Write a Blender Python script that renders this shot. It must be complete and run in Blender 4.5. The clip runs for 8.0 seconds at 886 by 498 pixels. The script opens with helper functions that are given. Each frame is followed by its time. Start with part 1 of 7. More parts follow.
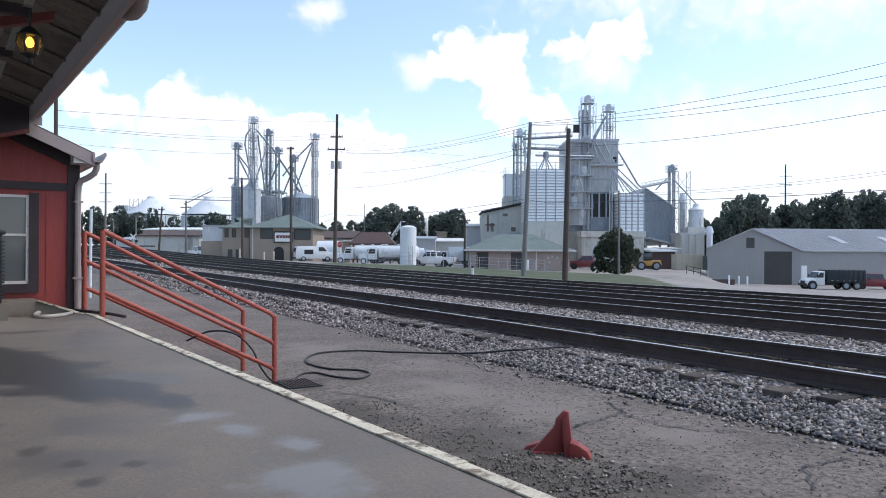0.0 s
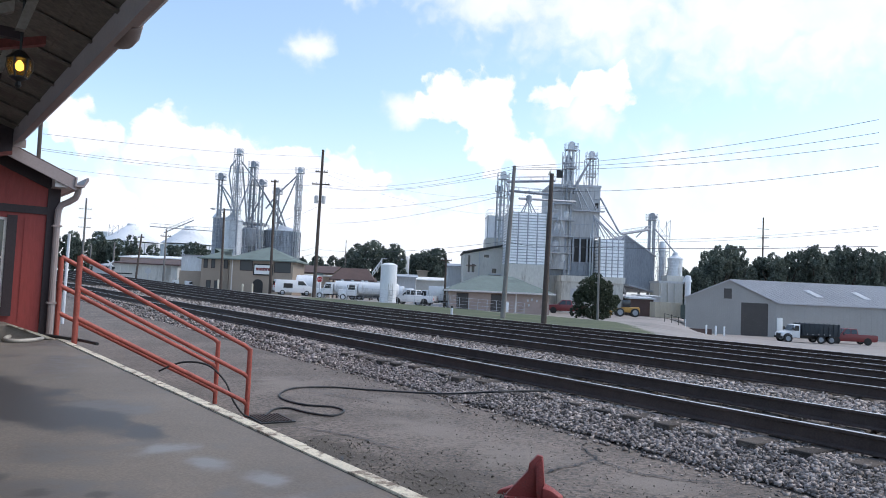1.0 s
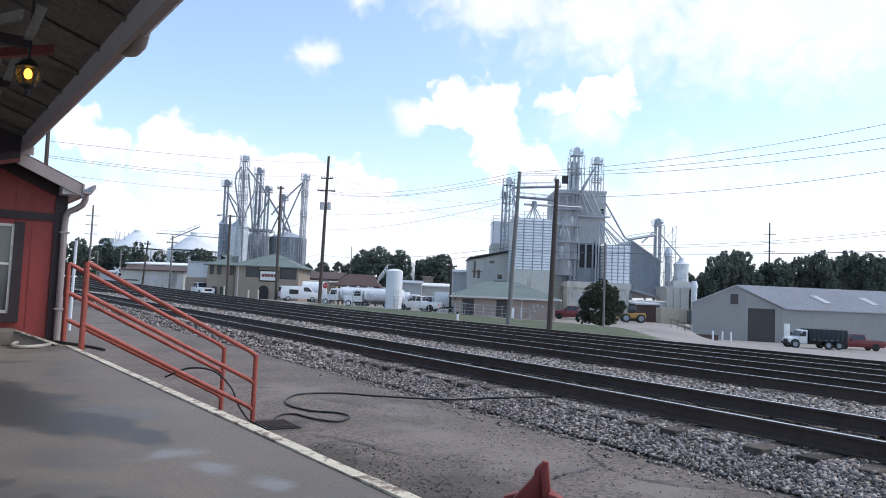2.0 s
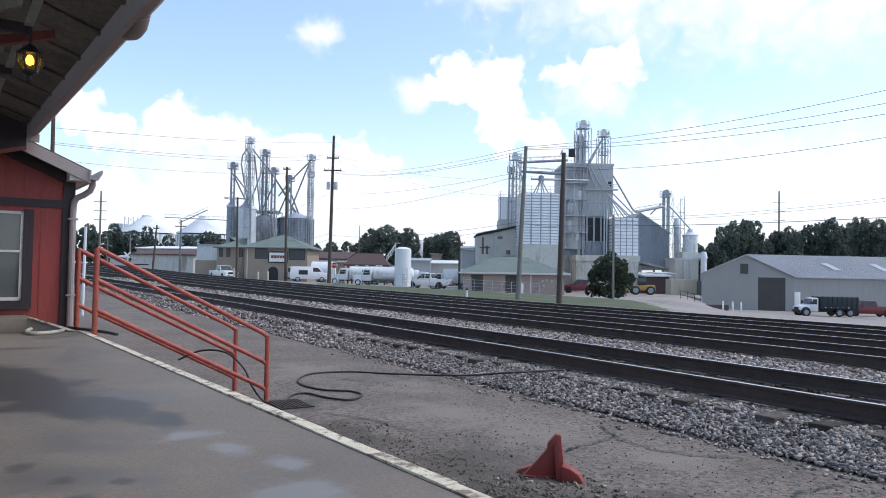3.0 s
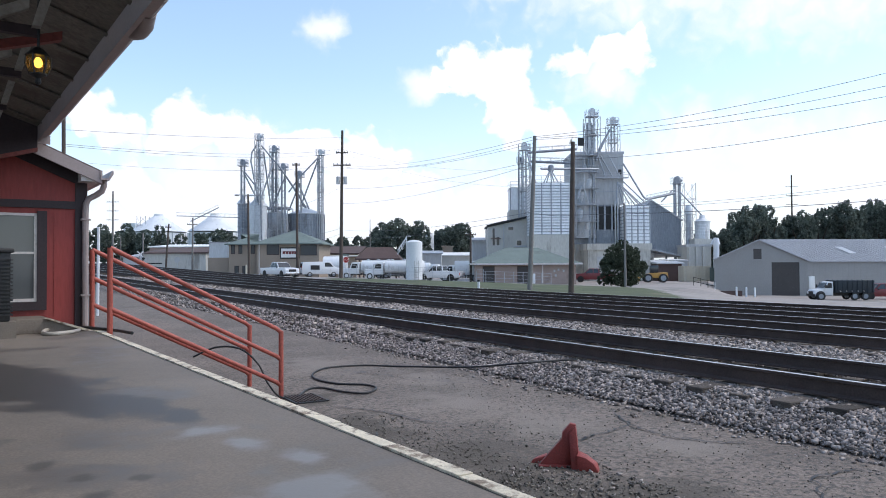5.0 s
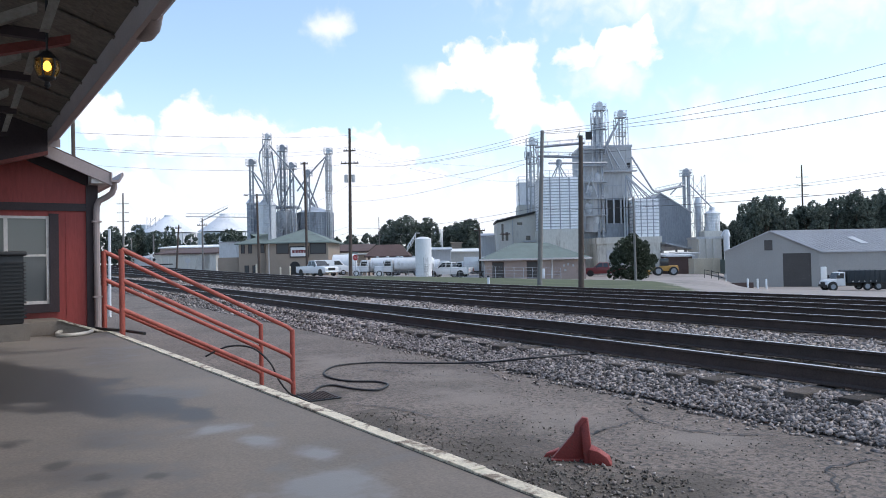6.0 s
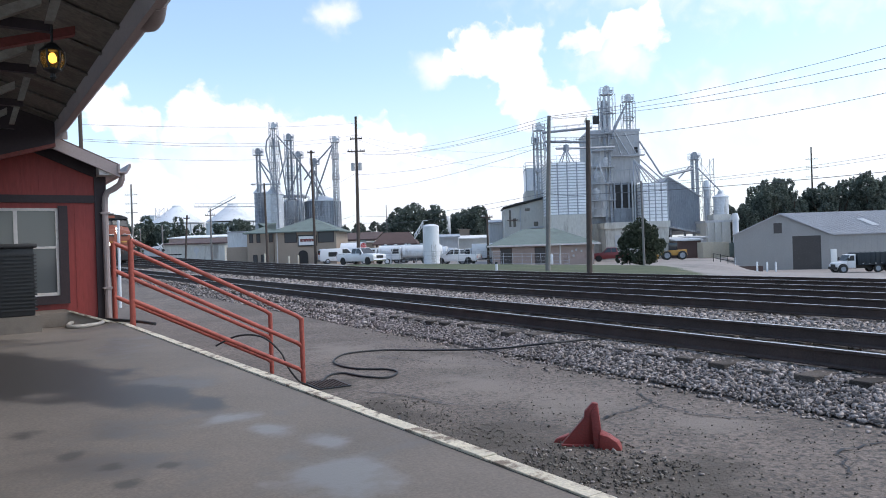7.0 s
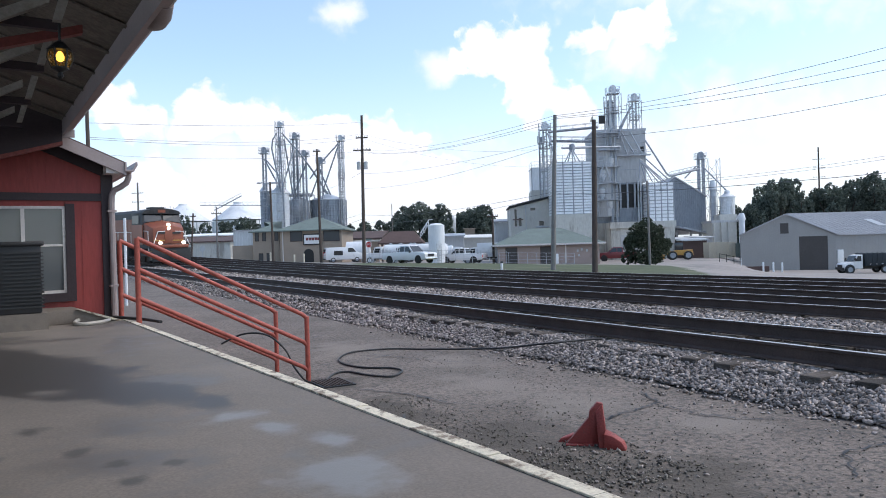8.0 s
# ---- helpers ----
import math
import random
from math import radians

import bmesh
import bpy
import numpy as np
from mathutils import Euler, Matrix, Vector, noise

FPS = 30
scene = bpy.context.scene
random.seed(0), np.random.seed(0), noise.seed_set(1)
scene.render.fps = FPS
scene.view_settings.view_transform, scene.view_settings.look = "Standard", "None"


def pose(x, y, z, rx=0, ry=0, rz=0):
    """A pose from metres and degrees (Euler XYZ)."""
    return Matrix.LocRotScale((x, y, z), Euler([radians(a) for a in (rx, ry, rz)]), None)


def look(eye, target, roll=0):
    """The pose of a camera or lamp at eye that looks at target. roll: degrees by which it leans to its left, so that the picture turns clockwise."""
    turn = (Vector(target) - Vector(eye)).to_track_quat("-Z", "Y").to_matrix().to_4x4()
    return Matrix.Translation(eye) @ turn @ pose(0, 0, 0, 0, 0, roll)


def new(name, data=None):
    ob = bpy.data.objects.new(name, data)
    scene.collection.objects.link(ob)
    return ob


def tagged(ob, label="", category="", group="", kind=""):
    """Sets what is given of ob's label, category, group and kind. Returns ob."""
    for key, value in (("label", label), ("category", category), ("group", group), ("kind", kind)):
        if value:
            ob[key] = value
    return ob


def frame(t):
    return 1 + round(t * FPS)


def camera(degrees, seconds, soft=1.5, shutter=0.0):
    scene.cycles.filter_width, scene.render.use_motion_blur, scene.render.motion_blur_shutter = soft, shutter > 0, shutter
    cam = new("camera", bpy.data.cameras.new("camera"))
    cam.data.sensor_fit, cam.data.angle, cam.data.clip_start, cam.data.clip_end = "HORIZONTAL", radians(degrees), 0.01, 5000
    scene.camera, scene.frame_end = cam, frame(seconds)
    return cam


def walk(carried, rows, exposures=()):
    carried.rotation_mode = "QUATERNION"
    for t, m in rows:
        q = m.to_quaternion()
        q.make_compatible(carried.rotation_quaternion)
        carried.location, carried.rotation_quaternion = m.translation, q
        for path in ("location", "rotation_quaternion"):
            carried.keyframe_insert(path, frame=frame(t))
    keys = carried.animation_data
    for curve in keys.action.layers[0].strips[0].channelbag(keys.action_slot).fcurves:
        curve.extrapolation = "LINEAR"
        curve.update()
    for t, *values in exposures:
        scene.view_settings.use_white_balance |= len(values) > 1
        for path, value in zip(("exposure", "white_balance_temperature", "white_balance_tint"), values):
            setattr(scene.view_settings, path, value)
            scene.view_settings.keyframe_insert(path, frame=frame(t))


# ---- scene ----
cam = camera(62.7, 8.0, soft=0.95)
PATH = [
    (0, (-0.282, -0.324, 1.667), (0.761, 1.382, 1.669), 0.3),
    (0.5, (-0.292, -0.346, 1.663), (0.758, 1.355, 1.732), 1.4),
    (1, (-0.29, -0.343, 1.665), (0.794, 1.335, 1.776), 2.5),
    (1.5, (-0.294, -0.358, 1.663), (0.783, 1.322, 1.804), 2.7),
    (3, (-0.288, -0.345, 1.661), (0.766, 1.353, 1.724), 1.0),
    (3.5, (-0.284, -0.349, 1.653), (0.775, 1.347, 1.697), 0.5),
    (4, (-0.286, -0.345, 1.651), (0.762, 1.358, 1.687), 0.2),
    (4.5, (-0.284, -0.347, 1.66), (0.753, 1.362, 1.7), -0.0),
    (6, (-0.288, -0.351, 1.655), (0.719, 1.376, 1.687), -1.2),
    (6.5, (-0.285, -0.34, 1.656), (0.71, 1.395, 1.667), -1.7),
    (7, (-0.284, -0.344, 1.656), (0.704, 1.395, 1.653), -1.9),
    (7.5, (-0.281, -0.336, 1.653), (0.698, 1.408, 1.644), -1.9),
    (8, (-0.285, -0.348, 1.656), (0.69, 1.398, 1.651), -1.7),
]
walk(cam, [(t, look(eye, target, roll)) for t, eye, target, roll in PATH], exposures=[(0, 0.16, 6450, 15), (8, 0.16, 6450, 15)])

# ---- light ----
world = bpy.data.worlds.new("sky")
scene.world = world
world.use_nodes = True
SUN_AZ, SUN_EL = 118.0, 54.0     # degrees from +Y towards +X, and above the horizon


def build_sky():
    nt = world.node_tree
    n, ln = nt.nodes, nt.links
    n.clear()

    def math_node(op, a, b=None, clamp=False):
        m = n.new("ShaderNodeMath")
        m.operation, m.use_clamp = op, clamp
        for i, v in enumerate((a, b)):
            if v is None:
                continue
            if isinstance(v, (int, float)):
                m.inputs[i].default_value = v
            else:
                ln.new(v, m.inputs[i])
        return m.outputs[0]

    out = n.new("ShaderNodeOutputWorld")
    bg = n.new("ShaderNodeBackground")
    sky = n.new("ShaderNodeTexSky")
    sky.sky_type, sky.sun_disc = "NISHITA", False
    sky.sun_elevation, sky.sun_rotation = radians(SUN_EL), radians(SUN_AZ)
    sky.air_density, sky.dust_density, sky.ozone_density = 1.0, 1.6, 1.4
    straight = n.new("ShaderNodeTexCoord").outputs["Generated"]
    # a gentle drift of the whole pattern, so that no rim stays round
    sway = n.new("ShaderNodeTexNoise")
    sway.inputs["Scale"].default_value, sway.inputs["Detail"].default_value = 26.0, 5.0
    ln.new(straight, sway.inputs["Vector"])
    shift = n.new("ShaderNodeVectorMath")
    shift.operation = "MULTIPLY_ADD"
    ln.new(sway.outputs["Color"], shift.inputs[0])
    shift.inputs[1].default_value = (0.045, 0.045, 0.045)
    shift.inputs[2].default_value = (-0.0225, -0.0225, -0.0225)
    moved = n.new("ShaderNodeVectorMath")
    moved.operation = "ADD"
    ln.new(straight, moved.inputs[0])
    ln.new(shift.outputs[0], moved.inputs[1])
    co = moved.outputs[0]
    # billows that break the outline of every cloud
    warp = n.new("ShaderNodeTexNoise")
    warp.inputs["Scale"].default_value, warp.inputs["Detail"].default_value = 20.0, 9.0
    warp.inputs["Roughness"].default_value = 0.58
    ln.new(co, warp.inputs["Vector"])
    puff = n.new("ShaderNodeTexVoronoi")
    puff.feature, puff.inputs["Scale"].default_value = "SMOOTH_F1", 55.0
    ln.new(co, puff.inputs["Vector"])
    rough = math_node("ADD", math_node("MULTIPLY", math_node("SUBTRACT", warp.outputs["Fac"], 0.5), 1.35),
                      math_node("MULTIPLY", math_node("SUBTRACT", 0.4, puff.outputs["Distance"]), 0.6))

    def bank(clouds):
        """The height above each cloud's rim: direction, radius, how much lower than wide."""
        total = None
        for (dx, dy, dz), r, squash in clouds:
            d = n.new("ShaderNodeVectorMath")
            d.operation = "SUBTRACT"
            ln.new(co, d.inputs[0])
            d.inputs[1].default_value = (dx, dy, dz)
            q = n.new("ShaderNodeVectorMath")
            q.operation = "MULTIPLY"
            ln.new(d.outputs[0], q.inputs[0])
            q.inputs[1].default_value = (1 / r, 1 / r, squash / r)
            l = n.new("ShaderNodeVectorMath")
            l.operation = "LENGTH"
            ln.new(q.outputs[0], l.inputs[0])
            blob = math_node("SUBTRACT", 1.0, l.outputs["Value"])
            if total is None:
                total = blob
            else:
                m = n.new("ShaderNodeMath")
                m.operation = "SMOOTH_MAX"
                ln.new(total, m.inputs[0])
                ln.new(blob, m.inputs[1])
                m.inputs[2].default_value = 0.12
                total = m.outputs[0]
        return total

    def cover(height, low, high, most):
        r = n.new("ShaderNodeMapRange")
        r.interpolation_type = "SMOOTHSTEP"
        for i, v in zip((1, 2, 3, 4), (low, high, 0.0, most)):
            r.inputs[i].default_value = v
        ln.new(height, r.inputs[0])
        return r.outputs[0]

    heaps = [
        ((0.562, 0.788, 0.251), 0.054, 1.1), ((0.528, 0.810, 0.255), 0.037, 1.1), ((0.498, 0.833, 0.243), 0.020, 1.1), ((0.575, 0.790, 0.215), 0.039, 1.1),
        ((0.586, 0.788, 0.188), 0.039, 1.1), ((0.624, 0.761, 0.179), 0.037, 1.1), ((0.687, 0.675, 0.271), 0.036, 1.1), ((0.666, 0.692, 0.277), 0.026, 1.1),
        ((0.634, 0.726, 0.265), 0.028, 1.2), ((0.081, 0.979, 0.188), 0.036, 1.1), ((0.120, 0.978, 0.168), 0.036, 1.2), ((0.197, 0.964, 0.178), 0.045, 1.2),
        ((0.166, 0.973, 0.160), 0.031, 1.3), ((0.241, 0.955, 0.173), 0.039, 1.2), ((0.283, 0.945, 0.165), 0.039, 1.3), ((0.329, 0.931, 0.156), 0.034, 1.3),
        ((0.360, 0.920, 0.158), 0.028, 1.1), ((0.406, 0.902, 0.149), 0.039, 1.2), ((0.446, 0.885, 0.134), 0.034, 1.3), ((0.485, 0.867, 0.119), 0.026, 1.4),
        ((0.137, 0.986, 0.091), 0.044, 1.1), ((0.325, 0.937, 0.130), 0.047, 1.6), ((0.410, 0.905, 0.110), 0.047, 1.5),
    ]
    veils = [
        ((0.350, 0.884, 0.309), 0.039, 1.6), ((0.392, 0.835, 0.386), 0.034, 1.4), ((0.475, 0.847, 0.238), 0.031, 1.2), ((0.669, 0.702, 0.244), 0.051, 1.3),
        ((0.760, 0.631, 0.155), 0.074, 1.3), ((0.797, 0.593, 0.119), 0.124, 1.5), ((0.672, 0.732, 0.116), 0.093, 1.4), ((0.546, 0.747, 0.379), 0.117, 2.4),
        ((0.658, 0.656, 0.369), 0.179, 2.4), ((0.774, 0.533, 0.342), 0.218, 2.6), ((0.837, 0.424, 0.346), 0.202, 2.2), ((0.427, 0.901, 0.080), 0.155, 2.0),
        ((0.872, 0.481, 0.092), 0.171, 1.8), ((0.549, 0.833, 0.072), 0.132, 2.0), ((0.236, 0.964, 0.118), 0.117, 1.5), ((0.143, 0.989, 0.045), 0.132, 2.0),
    ]
    heap = math_node("ADD", bank(heaps), rough)
    veil = math_node("ADD", bank(veils), math_node("MULTIPLY", rough, 0.9))
    cloud = math_node("MAXIMUM", cover(heap, -0.02, 0.30, 0.98), cover(veil, -0.25, 0.85, 0.88))
    # haze that whitens the sky towards the horizon
    sep = n.new("ShaderNodeSeparateXYZ")
    ln.new(straight, sep.inputs[0])
    haze = n.new("ShaderNodeMapRange")
    haze.interpolation_type = "SMOOTHSTEP"
    for i, v in zip((1, 2, 3, 4), (-0.02, 0.26, 0.66, 0.05)):
        haze.inputs[i].default_value = v
    ln.new(sep.outputs["Z"], haze.inputs[0])
    lit = n.new("ShaderNodeMix")
    lit.data_type = "RGBA"
    shade = n.new("ShaderNodeTexNoise")
    shade.inputs["Scale"].default_value, shade.inputs["Detail"].default_value = 14.0, 4.0
    ln.new(co, shade.inputs["Vector"])
    ln.new(shade.outputs["Fac"], lit.inputs["Factor"])
    lit.inputs["A"].default_value, lit.inputs["B"].default_value = (7.9, 8.7, 9.6, 1), (10.9, 11.2, 11.7, 1)
    base = n.new("ShaderNodeMix")
    base.data_type = "RGBA"
    ln.new(haze.outputs[0], base.inputs["Factor"])
    tint = n.new("ShaderNodeVectorMath")
    tint.operation = "MULTIPLY"
    ln.new(sky.outputs[0], tint.inputs[0])
    tint.inputs[1].default_value = (2.28, 2.42, 2.28)
    ln.new(tint.outputs[0], base.inputs["A"])
    base.inputs["B"].default_value = (8.4, 9.5, 10.6, 1)
    full = n.new("ShaderNodeMix")
    full.data_type = "RGBA"
    ln.new(cloud, full.inputs["Factor"])
    ln.new(base.outputs["Result"], full.inputs["A"])
    ln.new(lit.outputs["Result"], full.inputs["B"])
    ln.new(full.outputs["Result"], bg.inputs["Color"])
    bg.inputs["Strength"].default_value = 0.10
    ln.new(bg.outputs[0], out.inputs[0])


build_sky()
sun = new("sun", bpy.data.lights.new("sun", "SUN"))
sun.data.energy, sun.data.angle, sun.data.color = 1.1, radians(12.0), (1.0, 0.94, 0.85)
sun.matrix_world = look((0, 0, 60), (-math.sin(radians(SUN_AZ)), -math.cos(radians(SUN_AZ)), 60 - math.tan(radians(SUN_EL))))


# ---- materials ----
def material(name, color, rough=0.7, metal=0.0, var=0.25, scale=6.0, fine=60.0, bump=0.15, dirt=None, dirt_amount=0.0,
             dirt_scale=1.5, streak=1.0, per_piece=0.0, spec=0.5, island=False, gloss_var=0.0):
    """A surface with broad stains, fine grain, relief and, where asked, a second colour of dirt or wear."""
    m = bpy.data.materials.new(name)
    m.use_nodes = True
    nt = m.node_tree
    n, ln = nt.nodes, nt.links
    b = n["Principled BSDF"]
    b.inputs["Roughness"].default_value, b.inputs["Metallic"].default_value = rough, metal
    b.inputs["Specular IOR Level"].default_value = spec
    co = n.new("ShaderNodeTexCoord").outputs["Object"]
    if streak != 1.0:
        mp = n.new("ShaderNodeMapping")
        mp.inputs["Scale"].default_value = (1, 1, streak)
        ln.new(co, mp.inputs[0])
        co = mp.outputs[0]

    def noise_tex(s, detail=5.0, rgh=0.6):
        t = n.new("ShaderNodeTexNoise")
        t.inputs["Scale"].default_value, t.inputs["Detail"].default_value, t.inputs["Roughness"].default_value = s, detail, rgh
        ln.new(co, t.inputs["Vector"])
        return t.outputs["Fac"]

    big, small = noise_tex(scale), noise_tex(fine, 3.0)
    mixv = n.new("ShaderNodeMath")
    mixv.operation = "ADD"
    ln.new(big, mixv.inputs[0])
    ln.new(small, mixv.inputs[1])
    rng = n.new("ShaderNodeMapRange")
    for i, v in zip((1, 2, 3, 4), (0.72, 1.28, 1 - var, 1 + var)):
        rng.inputs[i].default_value = v
    ln.new(mixv.outputs[0], rng.inputs[0])
    fac = rng.outputs[0]
    if per_piece:
        src = n.new("ShaderNodeNewGeometry").outputs["Random Per Island"] if island else n.new("ShaderNodeObjectInfo").outputs["Random"]
        r2 = n.new("ShaderNodeMapRange")
        for i, v in zip((1, 2, 3, 4), (0, 1, 1 - per_piece, 1 + per_piece)):
            r2.inputs[i].default_value = v
        ln.new(src, r2.inputs[0])
        mm = n.new("ShaderNodeMath")
        mm.operation = "MULTIPLY"
        ln.new(fac, mm.inputs[0])
        ln.new(r2.outputs[0], mm.inputs[1])
        fac = mm.outputs[0]
    sc = n.new("ShaderNodeVectorMath")
    sc.operation = "SCALE"
    sc.inputs[0].default_value = color
    ln.new(fac, sc.inputs["Scale"])
    col = sc.outputs[0]
    if dirt:
        dn = noise_tex(dirt_scale, 8.0, 0.68)
        dr = n.new("ShaderNodeMapRange")
        dr.interpolation_type = "SMOOTHSTEP"
        for i, v in zip((1, 2, 3, 4), (0.62 - dirt_amount * 0.4, 0.72 - dirt_amount * 0.3, 0, 1)):
            dr.inputs[i].default_value = v
        ln.new(dn, dr.inputs[0])
        mx = n.new("ShaderNodeMix")
        mx.data_type = "RGBA"
        ln.new(dr.outputs[0], mx.inputs["Factor"])
        ln.new(col, mx.inputs["A"])
        mx.inputs["B"].default_value = (*dirt, 1)
        col = mx.outputs["Result"]
        if gloss_var:
            gr = n.new("ShaderNodeMapRange")
            for i, v in zip((1, 2, 3, 4), (0, 1, rough, rough - gloss_var)):
                gr.inputs[i].default_value = v
            ln.new(dr.outputs[0], gr.inputs[0])
            ln.new(gr.outputs[0], b.inputs["Roughness"])
    ln.new(col, b.inputs["Base Color"])
    if bump:
        bp = n.new("ShaderNodeBump")
        bp.inputs["Strength"].default_value, bp.inputs["Distance"].default_value = bump, 0.02
        ln.new(small, bp.inputs["Height"])
        ln.new(bp.outputs[0], b.inputs["Normal"])
    return m


def glow(name, color, strength):
    m = bpy.data.materials.new(name)
    m.use_nodes = True
    b = m.node_tree.nodes["Principled BSDF"]
    b.inputs["Base Color"].default_value = (*color, 1)
    b.inputs["Emission Color"].default_value, b.inputs["Emission Strength"].default_value = (*color, 1), strength
    return m


def window_glass(name, color=(0.03, 0.035, 0.04), rough=0.06):
    m = bpy.data.materials.new(name)
    m.use_nodes = True
    b = m.node_tree.nodes["Principled BSDF"]
    b.inputs["Base Color"].default_value, b.inputs["Roughness"].default_value = (*color, 1), rough
    b.inputs["Specular IOR Level"].default_value = 0.8
    return m


def amber_glass():
    m = bpy.data.materials.new("amber_glass")
    m.use_nodes = True
    b = m.node_tree.nodes["Principled BSDF"]
    b.inputs["Base Color"].default_value, b.inputs["Roughness"].default_value = (0.85, 0.6, 0.25, 1), 0.15
    b.inputs["Transmission Weight"].default_value, b.inputs["IOR"].default_value = 0.9, 1.1
    return m


def damp(m, patches, color, rough, ragged=1.6, grain=2.4, blur=0.32):
    """Adds wet patches of their own outline to a material: (x, y, radius across, radius along) in the object's metres."""
    nt = m.node_tree
    n, ln = nt.nodes, nt.links
    b = n["Principled BSDF"]
    co = n.new("ShaderNodeTexCoord").outputs["Object"]
    nz = n.new("ShaderNodeTexNoise")
    nz.inputs["Scale"].default_value, nz.inputs["Detail"].default_value = grain, 9.0
    nz.inputs["Roughness"].default_value = 0.6
    ln.new(co, nz.inputs["Vector"])
    total = None
    for x, y, rx, ry in patches:
        mp = n.new("ShaderNodeMapping")
        mp.vector_type = "POINT"
        mp.inputs["Location"].default_value = (-x / rx, -y / ry, 0)
        mp.inputs["Scale"].default_value = (1 / rx, 1 / ry, 0)
        ln.new(co, mp.inputs[0])
        le = n.new("ShaderNodeVectorMath")
        le.operation = "LENGTH"
        ln.new(mp.outputs[0], le.inputs[0])
        s = n.new("ShaderNodeMath")
        s.operation = "SUBTRACT"
        s.inputs[0].default_value = 1.0
        ln.new(le.outputs["Value"], s.inputs[1])
        if total is None:
            total = s.outputs[0]
        else:
            mx = n.new("ShaderNodeMath")
            mx.operation = "MAXIMUM"
            ln.new(total, mx.inputs[0])
            ln.new(s.outputs[0], mx.inputs[1])
            total = mx.outputs[0]
    k = n.new("ShaderNodeMath")
    k.operation = "MULTIPLY_ADD"
    ln.new(nz.outputs["Fac"], k.inputs[0])
    k.inputs[1].default_value = ragged
    ln.new(total, k.inputs[2])
    r = n.new("ShaderNodeMapRange")
    r.interpolation_type = "SMOOTHSTEP"
    for i, v in zip((1, 2, 3, 4), (ragged * 0.5 - 0.05, ragged * 0.5 + blur, 0.0, 1.0)):
        r.inputs[i].default_value = v
    ln.new(k.outputs[0], r.inputs[0])
    mix = n.new("ShaderNodeMix")
    mix.data_type = "RGBA"
    old = b.inputs["Base Color"].links[0].from_socket
    ln.new(r.outputs[0], mix.inputs["Factor"])
    ln.new(old, mix.inputs["A"])
    mix.inputs["B"].default_value = (*color, 1)
    ln.new(mix.outputs["Result"], b.inputs["Base Color"])
    if rough is not None:
        mr = n.new("ShaderNodeMix")
        mr.data_type = "FLOAT"
        ln.new(r.outputs[0], mr.inputs["Factor"])
        if b.inputs["Roughness"].links:
            ln.new(b.inputs["Roughness"].links[0].from_socket, mr.inputs["A"])
        else:
            mr.inputs["A"].default_value = b.inputs["Roughness"].default_value
        mr.inputs["B"].default_value = rough
        ln.new(mr.outputs["Result"], b.inputs["Roughness"])
    return m


